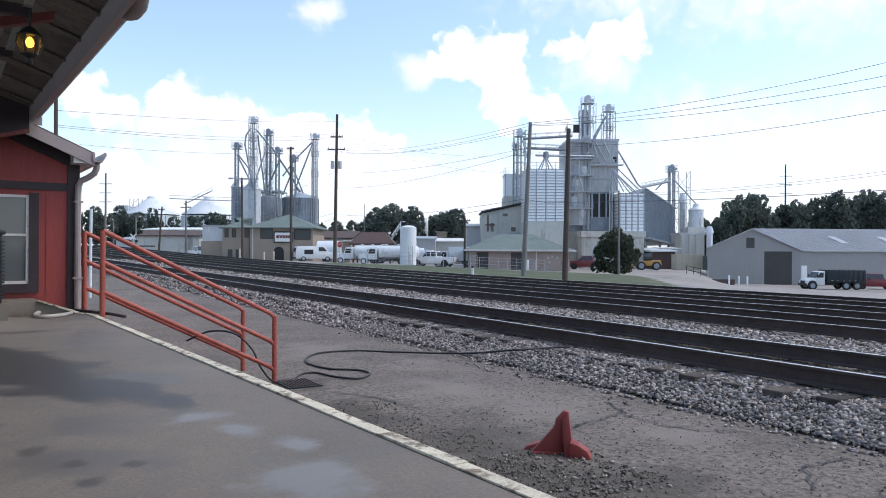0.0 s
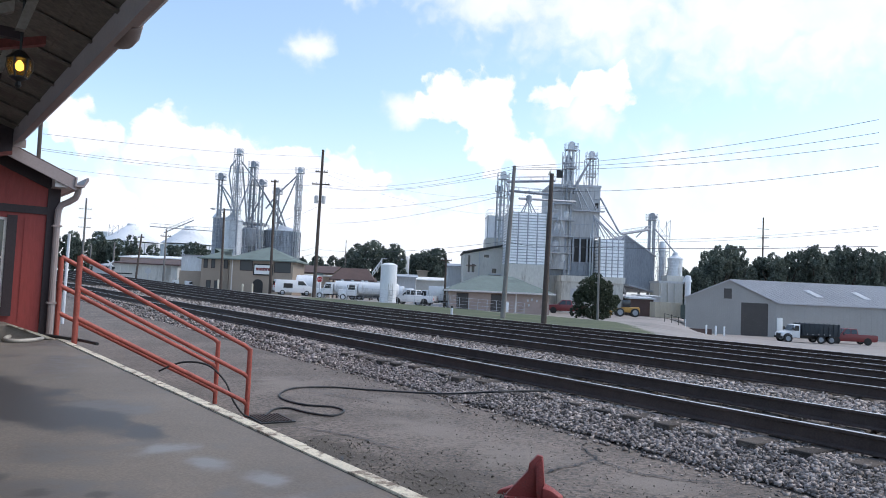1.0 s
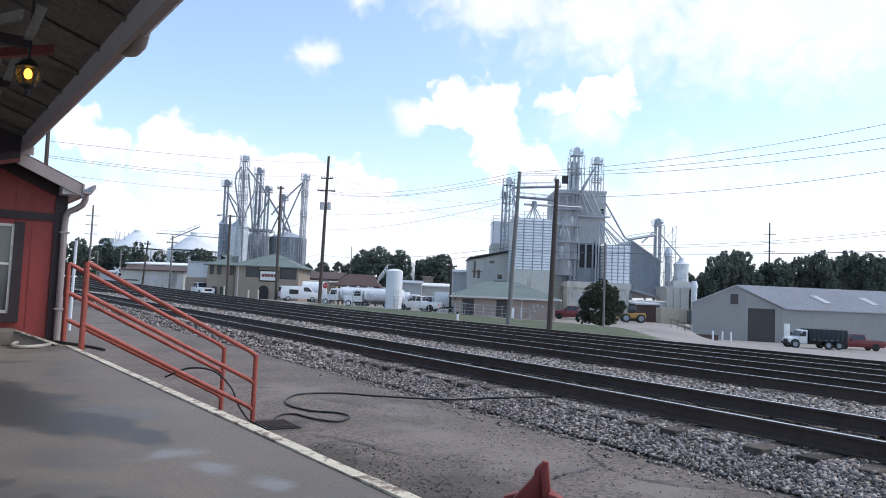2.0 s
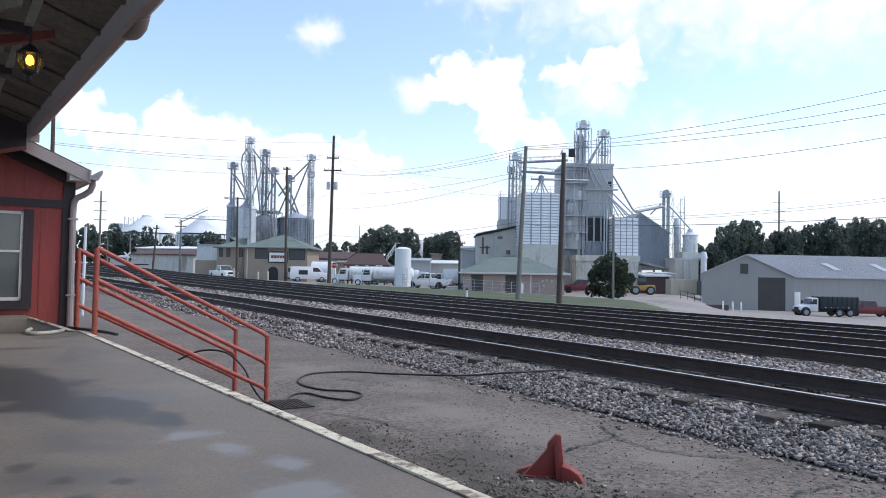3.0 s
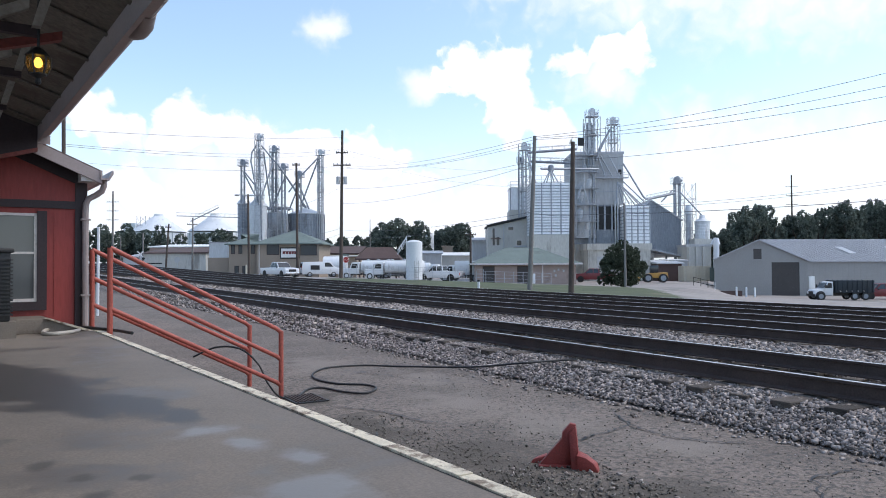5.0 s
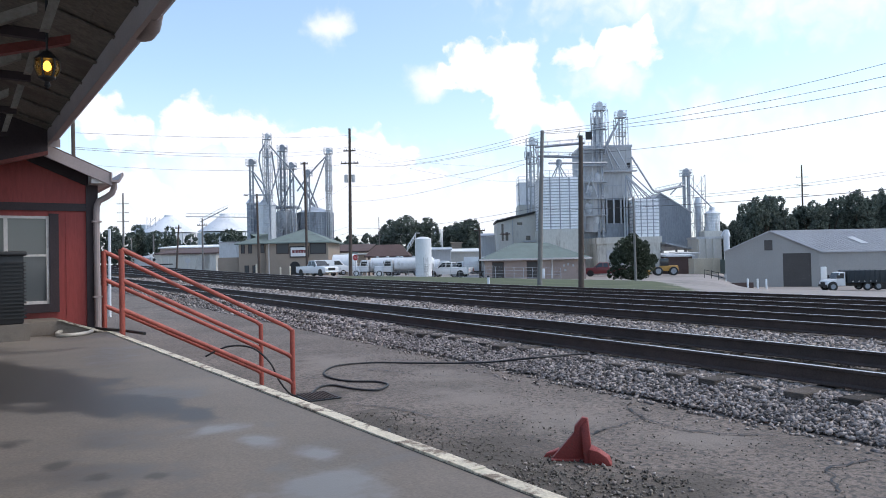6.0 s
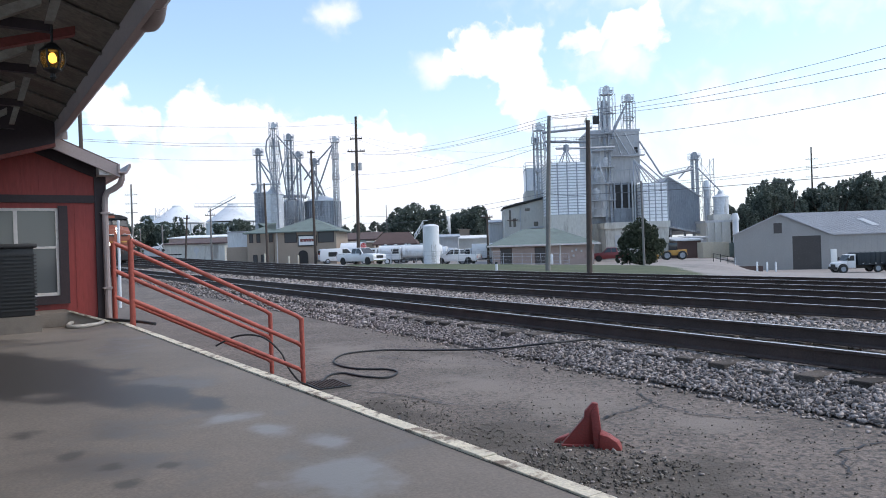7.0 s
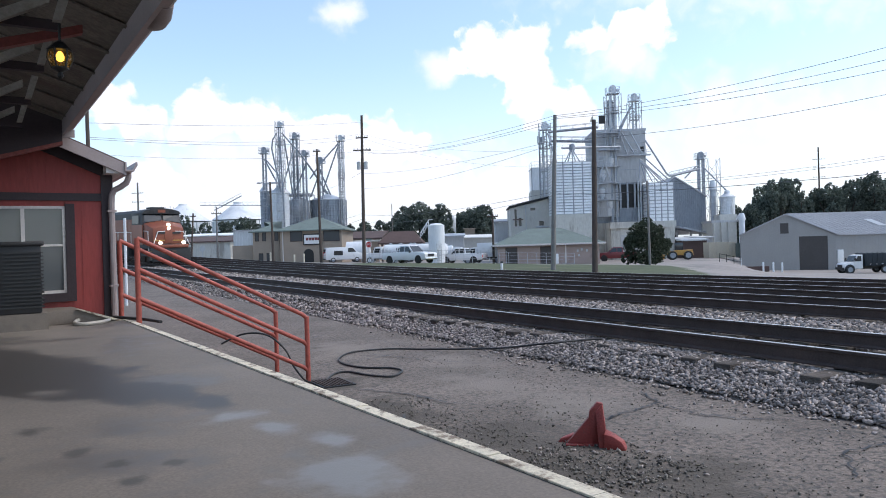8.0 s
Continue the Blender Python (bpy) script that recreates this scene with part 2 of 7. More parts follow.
MAT = {
    "asphalt": material("asphalt", (0.182, 0.148, 0.124), 0.93, var=0.45, scale=0.7, fine=38, bump=0.6, dirt=(0.082, 0.075, 0.066), dirt_amount=0.38, dirt_scale=16),
    "concrete": material("platform_concrete", (0.176, 0.148, 0.123), 0.7, var=0.26, scale=0.9, fine=90, bump=0.04, dirt=(0.115, 0.099, 0.086), dirt_amount=0.3, dirt_scale=1.1, gloss_var=0.22),
    "edge": material("edge_paint", (0.64, 0.58, 0.46), 0.75, var=0.2, scale=5, fine=80, bump=0.3, dirt=(0.2, 0.15, 0.11), dirt_amount=0.3, dirt_scale=11),
    "wall_white": material("concrete_pale", (0.55, 0.54, 0.5), 0.85, var=0.14, scale=0.3, fine=8, dirt=(0.33, 0.31, 0.28), dirt_amount=0.22, dirt_scale=0.4, streak=0.25),
    "lot": material("pale_gravel", (0.29, 0.26, 0.24), 0.95, var=0.15, scale=0.15, fine=3, bump=0.2, dirt=(0.2, 0.19, 0.175), dirt_amount=0.25, dirt_scale=0.2),
    "grass": material("grass", (0.075, 0.09, 0.042), 0.95, var=0.4, scale=0.4, fine=6, bump=0.5, dirt=(0.15, 0.13, 0.08), dirt_amount=0.08, dirt_scale=0.25),
    "ballast": material("ballast_bed", (0.16, 0.138, 0.124), 0.95, var=0.6, scale=6, fine=30, bump=0.9, dirt=(0.05, 0.042, 0.036), dirt_amount=0.3, dirt_scale=1.2),
    "stone": material("ballast_stone", (0.29, 0.252, 0.23), 0.88, var=0.2, scale=8, fine=60, bump=0.2, per_piece=0.75, island=True, dirt=(0.2, 0.17, 0.14), dirt_amount=0.16, dirt_scale=1.0),
    "grit": material("asphalt_grit", (0.15, 0.135, 0.115), 0.9, var=0.2, scale=8, fine=60, bump=0.1, per_piece=0.7, island=True),
    "tie": material("tie_wood", (0.08, 0.066, 0.055), 0.95, var=0.45, scale=4, fine=40, bump=0.6, per_piece=0.5, streak=3, dirt=(0.17, 0.155, 0.135), dirt_amount=0.12, dirt_scale=3),
    "rail": material("rail_rust", (0.06, 0.042, 0.036), 0.85, var=0.35, scale=3, fine=50, bump=0.3),
    "rail_top": material("rail_polished", (0.55, 0.54, 0.54), 0.36, metal=1.0, var=0.1, scale=3, fine=30, bump=0.02),
    "red_wall": material("red_siding", (0.27, 0.042, 0.036), 0.6, var=0.2, scale=1.2, fine=30, bump=0.1, dirt=(0.21, 0.035, 0.03), dirt_amount=0.2, dirt_scale=2, streak=0.2),
    "dark_trim": material("dark_trim", (0.035, 0.022, 0.026), 0.6, var=0.2, scale=3, fine=40, bump=0.1),
    "white_trim": material("white_trim", (0.62, 0.58, 0.56), 0.55, var=0.1, scale=3, fine=40, bump=0.05, dirt=(0.4, 0.36, 0.33), dirt_amount=0.1, dirt_scale=5),
    "gutter": material("gutter_paint", (0.33, 0.27, 0.26), 0.45, var=0.1, scale=3, fine=40, bump=0.05),
    "canopy": material("canopy_boards", (0.155, 0.13, 0.108), 0.85, var=0.35, scale=2, fine=30, bump=0.3, dirt=(0.11, 0.085, 0.07), dirt_amount=0.3, dirt_scale=1.5, streak=0.4),
    "beam_red": material("red_beam_paint", (0.2, 0.05, 0.042), 0.7, var=0.2, scale=3, fine=40, bump=0.15, dirt=(0.12, 0.05, 0.04), dirt_amount=0.2, dirt_scale=3),
    "beam": material("canopy_brace", (0.28, 0.255, 0.225), 0.8, var=0.2, scale=3, fine=40, bump=0.2, dirt=(0.22, 0.19, 0.16), dirt_amount=0.2, dirt_scale=4),
    "red_paint": material("red_rail_paint", (0.37, 0.08, 0.055), 0.5, var=0.22, scale=4, fine=50, bump=0.12, dirt=(0.24, 0.055, 0.038), dirt_amount=0.2, dirt_scale=7),
    "stop_red": material("wheel_stop_paint", (0.25, 0.04, 0.032), 0.55, var=0.2, scale=6, fine=70, bump=0.25, dirt=(0.18, 0.05, 0.04), dirt_amount=0.15, dirt_scale=12),
    "rubber": material("black_rubber", (0.018, 0.018, 0.018), 0.55, var=0.2, scale=6, fine=50, bump=0.05),
    "hose_pale": material("pale_hose", (0.42, 0.38, 0.33), 0.6, var=0.15, scale=6, fine=50),
    "ac": material("condenser_black", (0.02, 0.02, 0.022), 0.5, var=0.2, scale=4, fine=50),
    "glass": window_glass("pane_dark", (0.1, 0.112, 0.118), 0.08),
    "galv": material("galvanised", (0.60, 0.63, 0.66), 0.45, metal=0.35, var=0.14, scale=0.5, fine=6, bump=0.05, dirt=(0.36, 0.38, 0.4), dirt_amount=0.15, dirt_scale=0.3, streak=0.3),
    "galv_bright": material("bright_galvanised", (0.86, 0.88, 0.9), 0.4, metal=0.0, var=0.1, scale=0.5, fine=6, bump=0.03, dirt=(0.68, 0.7, 0.73), dirt_amount=0.12, dirt_scale=0.4, streak=0.3),
    "galv_dark": material("weathered_steel", (0.42, 0.45, 0.49), 0.55, metal=0.2, var=0.2, scale=0.4, fine=5, bump=0.05, dirt=(0.26, 0.28, 0.31), dirt_amount=0.25, dirt_scale=0.25, streak=0.3),
    "leg_steel": material("leg_steel", (0.29, 0.32, 0.36), 0.5, metal=0.2, var=0.2, scale=0.5, fine=5, bump=0.04, dirt=(0.2, 0.21, 0.23), dirt_amount=0.2, dirt_scale=0.5, streak=0.3),
    "steel": material("frame_steel", (0.45, 0.47, 0.5), 0.55, metal=0.2, var=0.15, scale=0.5, fine=4, bump=0.0),
    "tower": material("tower_concrete", (0.49, 0.5, 0.51), 0.8, var=0.14, scale=0.2, fine=4, dirt=(0.36, 0.37, 0.38), dirt_amount=0.25, dirt_scale=0.2, streak=0.25),
    "tan": material("tan_siding", (0.33, 0.27, 0.215), 0.8, var=0.12, scale=0.4, fine=8, dirt=(0.26, 0.21, 0.17), dirt_amount=0.15, dirt_scale=0.4),
    "brick": material("pinkish_brick", (0.36, 0.28, 0.25), 0.88, var=0.16, scale=0.5, fine=14, dirt=(0.29, 0.22, 0.2), dirt_amount=0.2, dirt_scale=0.6),
    "green_roof": material("green_shingles", (0.15, 0.19, 0.175), 0.85, var=0.16, scale=0.5, fine=10, bump=0.2, dirt=(0.12, 0.15, 0.14), dirt_amount=0.2, dirt_scale=0.4),
    "brown_roof": material("brown_shingles", (0.095, 0.062, 0.056), 0.88, var=0.18, scale=0.5, fine=10, bump=0.2),
    "shed_wall": material("shed_sheet", (0.30, 0.295, 0.29), 0.6, var=0.08, scale=0.3, fine=6, bump=0.03),
    "shed_roof": material("shed_roof_sheet", (0.37, 0.38, 0.41), 0.5, metal=0.2, var=0.1, scale=0.2, fine=4, bump=0.03),
    "shed_door": material("roller_door", (0.055, 0.05, 0.05), 0.6, var=0.15, scale=0.4, fine=6),
    "skylight": material("skylight_sheet", (0.8, 0.8, 0.82), 0.4, var=0.05),
    "pole": material("pole_wood", (0.085, 0.066, 0.055), 0.9, var=0.25, scale=1.5, fine=20, bump=0.3, streak=0.2),
    "pole_grey": material("pole_grey", (0.2, 0.19, 0.18), 0.85, var=0.2, scale=1.5, fine=20, streak=0.2),
    "wire": material("wire", (0.12, 0.12, 0.13), 0.6, var=0.1, bump=0.0),
    # far leaves: colour lifted and greyed to carry distance haze
    "leaf": material("leaves", (0.135, 0.165, 0.14), 0.9, var=0.4, scale=0.3, fine=2, bump=0.0, per_piece=0.45, island=True),
    "leaf_dark": material("cedar_leaves", (0.055, 0.07, 0.045), 0.9, var=0.4, scale=0.6, fine=4, bump=0.0, per_piece=0.5, island=True),
    "bark": material("bark", (0.07, 0.055, 0.042), 0.95, var=0.3, scale=3, fine=20),
    "white_paint": material("white_vehicle_paint", (0.74, 0.75, 0.76), 0.3, var=0.05, scale=1, fine=20, bump=0.0, dirt=(0.55, 0.53, 0.5), dirt_amount=0.1, dirt_scale=1.5),
    "tank_white": material("white_tank", (0.72, 0.74, 0.76), 0.45, var=0.06, scale=0.5, fine=8, bump=0.02, dirt=(0.5, 0.5, 0.5), dirt_amount=0.15, dirt_scale=0.7, streak=0.3),
    "silver": material("silver_vehicle_paint", (0.72, 0.72, 0.73), 0.28, metal=0.08, var=0.05, bump=0.0),
    "car_red": material("dark_red_vehicle_paint", (0.17, 0.025, 0.028), 0.3, var=0.08, bump=0.0),
    "tarp": material("dark_bed", (0.012, 0.02, 0.028), 0.6, var=0.2, scale=1, fine=12),
    "black": material("black_plastic", (0.015, 0.015, 0.016), 0.55, var=0.15, bump=0.0),
    "chrome": material("chrome", (0.7, 0.7, 0.72), 0.2, metal=1.0, var=0.05, bump=0.0),
    "car_glass": window_glass("car_glass", (0.02, 0.025, 0.03), 0.12),
    "loco_orange": material("loco_orange", (0.25, 0.075, 0.042), 0.5, var=0.12, scale=0.8, fine=12, bump=0.03, dirt=(0.24, 0.08, 0.04), dirt_amount=0.15, dirt_scale=1.0),
    "loco_dark": material("loco_dark", (0.03, 0.03, 0.032), 0.6, var=0.25, scale=1, fine=12),
    "loco_yellow": material("loco_yellow", (0.5, 0.3, 0.06), 0.5, var=0.1),
    "sign_red": material("sign_red", (0.5, 0.03, 0.03), 0.5, var=0.08, bump=0.0),
    "sign_white": material("sign_white", (0.8, 0.8, 0.78), 0.5, var=0.04, bump=0.0),
    "yellow": material("machine_yellow", (0.45, 0.24, 0.05), 0.5, var=0.15, bump=0.0),
    "beige": material("beige_sheet", (0.55, 0.5, 0.4), 0.6, var=0.1, scale=0.5, fine=6),
    "road": material("road_pale", (0.36, 0.345, 0.32), 0.92, var=0.12, scale=0.2, fine=5, bump=0.2),
    "amber": amber_glass(),
    "dark_glass": window_glass("dark_glass", (0.03, 0.035, 0.04), 0.35),
    "lamp_glow": glow("lamp_glow", (1.0, 0.62, 0.12), 3.0),
    "headlight": glow("headlight", (1.0, 0.9, 0.78), 6.0),
}
# damp stain, drips and shallow puddles on the platform
def translucent(m, share):
    """Leaves let part of the light through."""
    nt = m.node_tree
    n, ln = nt.nodes, nt.links
    b = n["Principled BSDF"]
    tr, mix = n.new("ShaderNodeBsdfTranslucent"), n.new("ShaderNodeMixShader")
    ln.new(b.inputs["Base Color"].links[0].from_socket, tr.inputs["Color"])
    mix.inputs[0].default_value = share
    ln.new(b.outputs[0], mix.inputs[1])
    ln.new(tr.outputs[0], mix.inputs[2])
    ln.new(mix.outputs[0], n["Material Output"].inputs["Surface"])


translucent(MAT["leaf"], 0.45)
translucent(MAT["leaf_dark"], 0.25)
damp(MAT["concrete"], [(1.1, 2.3, 0.4, 1.2), (1.3, 1.6, 0.42, 1.0), (1.48, 1.1, 0.4, 0.85), (1.6, 0.65, 0.34, 0.7), (1.75, 0.3, 0.26, 0.6), (1.9, -0.05, 0.18, 0.45), (2.0, -0.35, 0.13, 0.3), (1.2, 0.9, 0.4, 0.55)],
     (0.056, 0.048, 0.041), 0.5, 2.3, 2.6, 0.45)
damp(MAT["concrete"], [(1.2, -0.49, 0.08, 0.1), (1.33, -0.96, 0.06, 0.08), (1.43, -1.24, 0.06, 0.08), (1.44, -1.48, 0.06, 0.06), (1.6, -1.36, 0.045, 0.05), (1.05, -0.9, 0.06, 0.07)], (0.085, 0.073, 0.062), 0.6, 2.6, 7.0, 0.7)
# smooth puddles; their paler, bluer colour carries some of the sky's reflection
damp(MAT["concrete"], [(1.98, -1.85, 0.25, 0.36), (1.95, -0.78, 0.2, 0.12), (2.05, -1.1, 0.09, 0.14), (2.16, -1.45, 0.09, 0.16)], (0.178, 0.158, 0.14), 0.36, 2.4, 4.0, 0.7)
# dark grit round the wheel stop and along the platform, pale dusty strip nearer the tracks
damp(MAT["asphalt"], [(2.9, 4.0, 1.0, 1.3), (3.6, 3.3, 0.8, 0.7), (3.2, 4.9, 0.6, 0.9), (2.8, 6.4, 0.6, 1.4), (2.9, 8.2, 0.6, 0.6)], (0.088, 0.074, 0.06), 0.95, 2.8, 2.6, 0.8)
damp(MAT["asphalt"], [(4.6, 5.6, 0.7, 0.9), (4.4, 7.0, 0.7, 1.5), (4.9, 8.7, 0.6, 1.2), (4.9, 4.1, 0.6, 0.7), (4.2, 11, 1.0, 1.4)], (0.212, 0.182, 0.155), 0.92, 3.2, 1.8, 1.1)


# ---- mesh helpers ----
class Mesh:
    """Faces gathered in plain lists, turned into one mesh by part()."""

    def __init__(self):
        self.v, self.f, self.m = [], [], []

    def add(self, verts, faces, mat=0):
        o = len(self.v)
        self.v += [tuple(p) for p in verts]
        self.f += [tuple(i + o for i in f) for f in faces]
        self.m += [mat] * len(faces)
        return self

    def box(self, x0, x1, y0, y1, z0, z1, mat=0, turn=None):
        v = [(x, y, z) for z in (z0, z1) for x, y in ((x0, y0), (x1, y0), (x1, y1), (x0, y1))]
        if turn is not None:
            v = [turn @ Vector(p) for p in v]
        return self.add(v, [(3, 2, 1, 0), (4, 5, 6, 7), (0, 1, 5, 4), (1, 2, 6, 5), (2, 3, 7, 6), (3, 0, 4, 7)], mat)

    def tube(self, pts, r, n=8, mat=0, r2=None, caps=True):
        pts = [Vector(p) for p in pts]
        k = len(pts)
        v, f = [], []
        side = None
        for i, p in enumerate(pts):
            d = (pts[min(i + 1, k - 1)] - pts[max(i - 1, 0)]).normalized()
            if side is None:
                side = d.cross(Vector((0, 0, 1)) if abs(d.z) < 0.9 else Vector((1, 0, 0))).normalized()
            side = (side - d * side.dot(d)).normalized()
            up = d.cross(side)
            rr = r if r2 is None else r + (r2 - r) * i / (k - 1)
            v += [p + side * (rr * math.cos(2 * math.pi * j / n)) + up * (rr * math.sin(2 * math.pi * j / n)) for j in range(n)]
        for i in range(k - 1):
            for j in range(n):
                a, b = i * n + j, i * n + (j + 1) % n
                f.append((a, a + n, b + n, b))
        if caps:
            f += [tuple(range(n)), tuple(reversed(range((k - 1) * n, k * n)))]
        return self.add(v, f, mat)

    def extrude(self, poly, axis, a, b, mat=0):
        """A flat outline pushed along an axis; the outline's two numbers are the other axes in order."""
        i = "xyz".index(axis)

        def at(p, q):
            w = list(p)
            w.insert(i, q)
            return tuple(w)
        n = len(poly)
        v = [at(p, a) for p in poly] + [at(p, b) for p in poly]
        f = [tuple(range(n)), tuple(reversed(range(n, 2 * n)))] + [(j, j + n, (j + 1) % n + n, (j + 1) % n) for j in range(n)]
        return self.add(v, f, mat)

    def turned(self, profile, c=(0, 0, 0), n=24, mat=0, arc=360):
        """A profile of (radius, height) turned round the vertical through c."""
        v, f = [], []
        for r, z in profile:
            v += [(c[0] + r * math.cos(math.radians(arc) * j / n), c[1] + r * math.sin(math.radians(arc) * j / n), c[2] + z) for j in range(n)]
        for i in range(len(profile) - 1):
            for j in range(n):
                a, b = i * n + j, i * n + (j + 1) % n
                f.append((a, b, b + n, a + n))
        f += [tuple(reversed(range(n))), tuple(range((len(profile) - 1) * n, len(profile) * n))]
        return self.add(v, f, mat)


OFFSET = {}


def thing(name, place, base=(0, 0, 0), label="", category="", group="", kind=""):
    """An Empty at base (in the turned frame place) that parents parts given in that frame's coordinates."""
    ob = new(name)
    ob.matrix_world = place @ Matrix.Translation(base)
    OFFSET[ob] = Vector(base)
    return tagged(ob, label, category, group, kind)


def shape(name, mesh, mats, off=(0, 0, 0), bevel=0.0, smooth=True, angle=35):
    me = bpy.data.meshes.new(name)
    o = Vector(off)
    me.from_pydata([tuple(Vector(p) - o) for p in mesh.v], [], mesh.f)
    for k in mats if isinstance(mats, (list, tuple)) else [mats]:
        me.materials.append(MAT[k])
    me.polygons.foreach_set("material_index", mesh.m)
    bm = bmesh.new()
    bm.from_mesh(me)
    bmesh.ops.recalc_face_normals(bm, faces=bm.faces)
    if bevel:
        bmesh.ops.bevel(bm, geom=list(bm.edges), offset=bevel, segments=2, affect="EDGES", profile=0.5)
    bm.to_mesh(me)
    bm.free()
    if smooth:
        me.polygons.foreach_set("use_smooth", [True] * len(me.polygons))
        me.set_sharp_from_angle(angle=radians(angle))
    return me


def part(name, mesh, mats, parent, label="", bevel=0.0, kind="", smooth=True):
    """Links a mesh as one object under a thing or a part of it."""
    off = OFFSET[parent]
    ob = new(name, shape(name, mesh, mats, off, bevel, smooth))
    ob.parent = parent
    OFFSET[ob] = off
    return tagged(ob, label, "", "", kind)


def single(name, mesh, mats, place, base=(0, 0, 0), label="", category="", group="", kind="", bevel=0.0, smooth=True):
    ob = new(name, shape(name, mesh, mats, base, bevel, smooth))
    ob.matrix_world = place @ Matrix.Translation(base)
    OFFSET[ob] = Vector(base)
    return tagged(ob, label, category, group, kind)


WORLD = Matrix.Identity(4)
DEPOT = pose(-0.293, -0.34, 0, 0, 0, 4.0)       # u across towards the tracks, v along the platform
YARD = pose(-0.293, -0.34, 0, 0, 0, -31.6)      # a across, d ahead: the town beyond the tracks


def lerp_table(x, table):
    for (x0, z0), (x1, z1) in zip(table, table[1:]):
        if x <= x1:
            k = min(max((x - x0) / (x1 - x0), 0), 1)
            return z0 + (z1 - z0) * k
    return table[-1][1]


# ---- ground ----
FALL = [(-400, 0), (5.85, 0), (6.5, 0.24), (20.2, 0.24), (21.4, 0.27), (27, 0.15), (34, 0.08), (43, -0.25), (57, -0.9), (79, -2.5), (92, -2.85), (140, -3.0), (4000, -3.0)]


def bend(y):
    """How far the tracks swing to the left at y, and how far they climb."""
    s = max(y - 18, 0)
    return s * s / 580, 0.83 * (s / 53) ** 2 if s < 70 else 0.83 * (70 / 53) ** 2 + (s - 70) * 0.004


def ground_z(x, y):
    dx, dz = bend(y)
    s = x + dx
    w = min(max((s - 3) / 3.0, 0), 1) * min(max((26 - s) / 6.0, 0), 1)
    a = lerp_table(min(s, 18), FALL) if s < 18 else lerp_table(x, FALL)
    if s >= 18 and x < 18:
        a = 0.27
    # the lot drops sooner towards the shed
    if x > 19 and y < 0.95 * x:
        k = min(max((0.95 - max(y, 0) / x) / 0.2, 0), 1)
        a += k * lerp_table(x, [(19, 0), (27, -0.22), (34, -0.42), (43, -0.5), (57, -0.55), (70, -0.3), (79, -0.1), (92, 0)])
    # the elevator yard stays on a higher shelf than the lot
    if x > 43:
        k = min(max((y / x - 0.76) / 0.07, 0), 1)
        a += k * (lerp_table(x, [(43, -0.25), (57, -0.9), (140, -1.2), (4000, -1.5)]) - a)
    return a + w * min(dz, 2.0)


def ground_at(a, d):
    p = YARD @ Vector((a, d, 0))
    return ground_z(p.x, p.y)


def build_ground():
    xs = sorted(set([-3000, -1200, -500, -200, -80, -40, -20, -10, -5] + [round(x * 0.35, 2) for x in range(-6, 90)] + [32 + i * 1.2 for i in range(56)] + [105, 120, 140, 180, 260, 400, 700, 1300, 3000]))
    ys = sorted(set([-3000, -1200, -500, -200, -80, -40, -20] + list(range(-10, 130, 2)) + [i * 0.5 for i in range(8, 80)] + [135, 145, 160, 180, 220, 300, 450, 800, 1500, 3500]))
    m = Mesh()
    v = [(x, y, ground_z(x, y) - 0.03) for y in ys for x in xs]
    nx = len(xs)
    lots, grass, bed = [], [], []
    for j in range(len(ys) - 1):
        for i in range(nx - 1):
            cx, cy = (xs[i] + xs[i + 1]) / 2, (ys[j] + ys[j + 1]) / 2
            s = cx + bend(cy)[0]
            q = Vector((cx + 0.293, cy + 0.34))
            a = q.x * math.cos(radians(31.6)) - q.y * math.sin(radians(31.6))
            d = q.x * math.sin(radians(31.6)) + q.y * math.cos(radians(31.6))
            k = 0
            if 5.6 < s < 20.3:
                k = 2
            elif s >= 20.3 and d < (86 if a / d < 0.08 else 64) and -0.17 < a / d < 0.345 - (d - 26) * 0.0033:
                k = 1
            elif d > 180:
                k = 1
            (lots, grass, bed)[k].append((j * nx + i, j * nx + i + 1, (j + 1) * nx + i + 1, (j + 1) * nx + i))
    for k, fs in enumerate((lots, grass, bed)):
        m.f += fs
        m.m += [k] * len(fs)
    m.v = v
    single("ground", m, ["lot", "grass", "ballast"], WORLD, label="pale gravel lot and mown grass beyond the railway", category="ground", kind="structure")
    # cracked asphalt between the platform and the tracks
    m = Mesh()
    rng = random.Random(4)
    ys2 = [-30 + i * 1.0 for i in range(121)]
    right = [6.02 - bend(y)[0] + 0.14 * noise.noise((0, y * 0.7, 3)) + 0.1 * math.sin(y * 0.9) for y in ys2]
    left = [1.15 - 0.07 * y - min(max((y - 10.5) * 4, 0), 14) for y in ys2]
    cols = 14
    v = [(l + (r - l) * c / cols, y, ground_z(min(l + (r - l) * c / cols, 5.6 - bend(y)[0]), y) + 0.006 + 0.012 * noise.noise(((l + (r - l) * c / cols) * 0.8, y * 0.8, 0)))
         for y, l, r in zip(ys2, left, right) for c in range(cols + 1)]
    f = [(j * (cols + 1) + i, j * (cols + 1) + i + 1, (j + 1) * (cols + 1) + i + 1, (j + 1) * (cols + 1) + i) for j in range(len(ys2) - 1) for i in range(cols)]
    m.add(v, f)
    single("pavement", m, "asphalt", WORLD, label="worn grey asphalt strip with cracks beside the tracks", category="pavement", kind="structure")


build_ground()


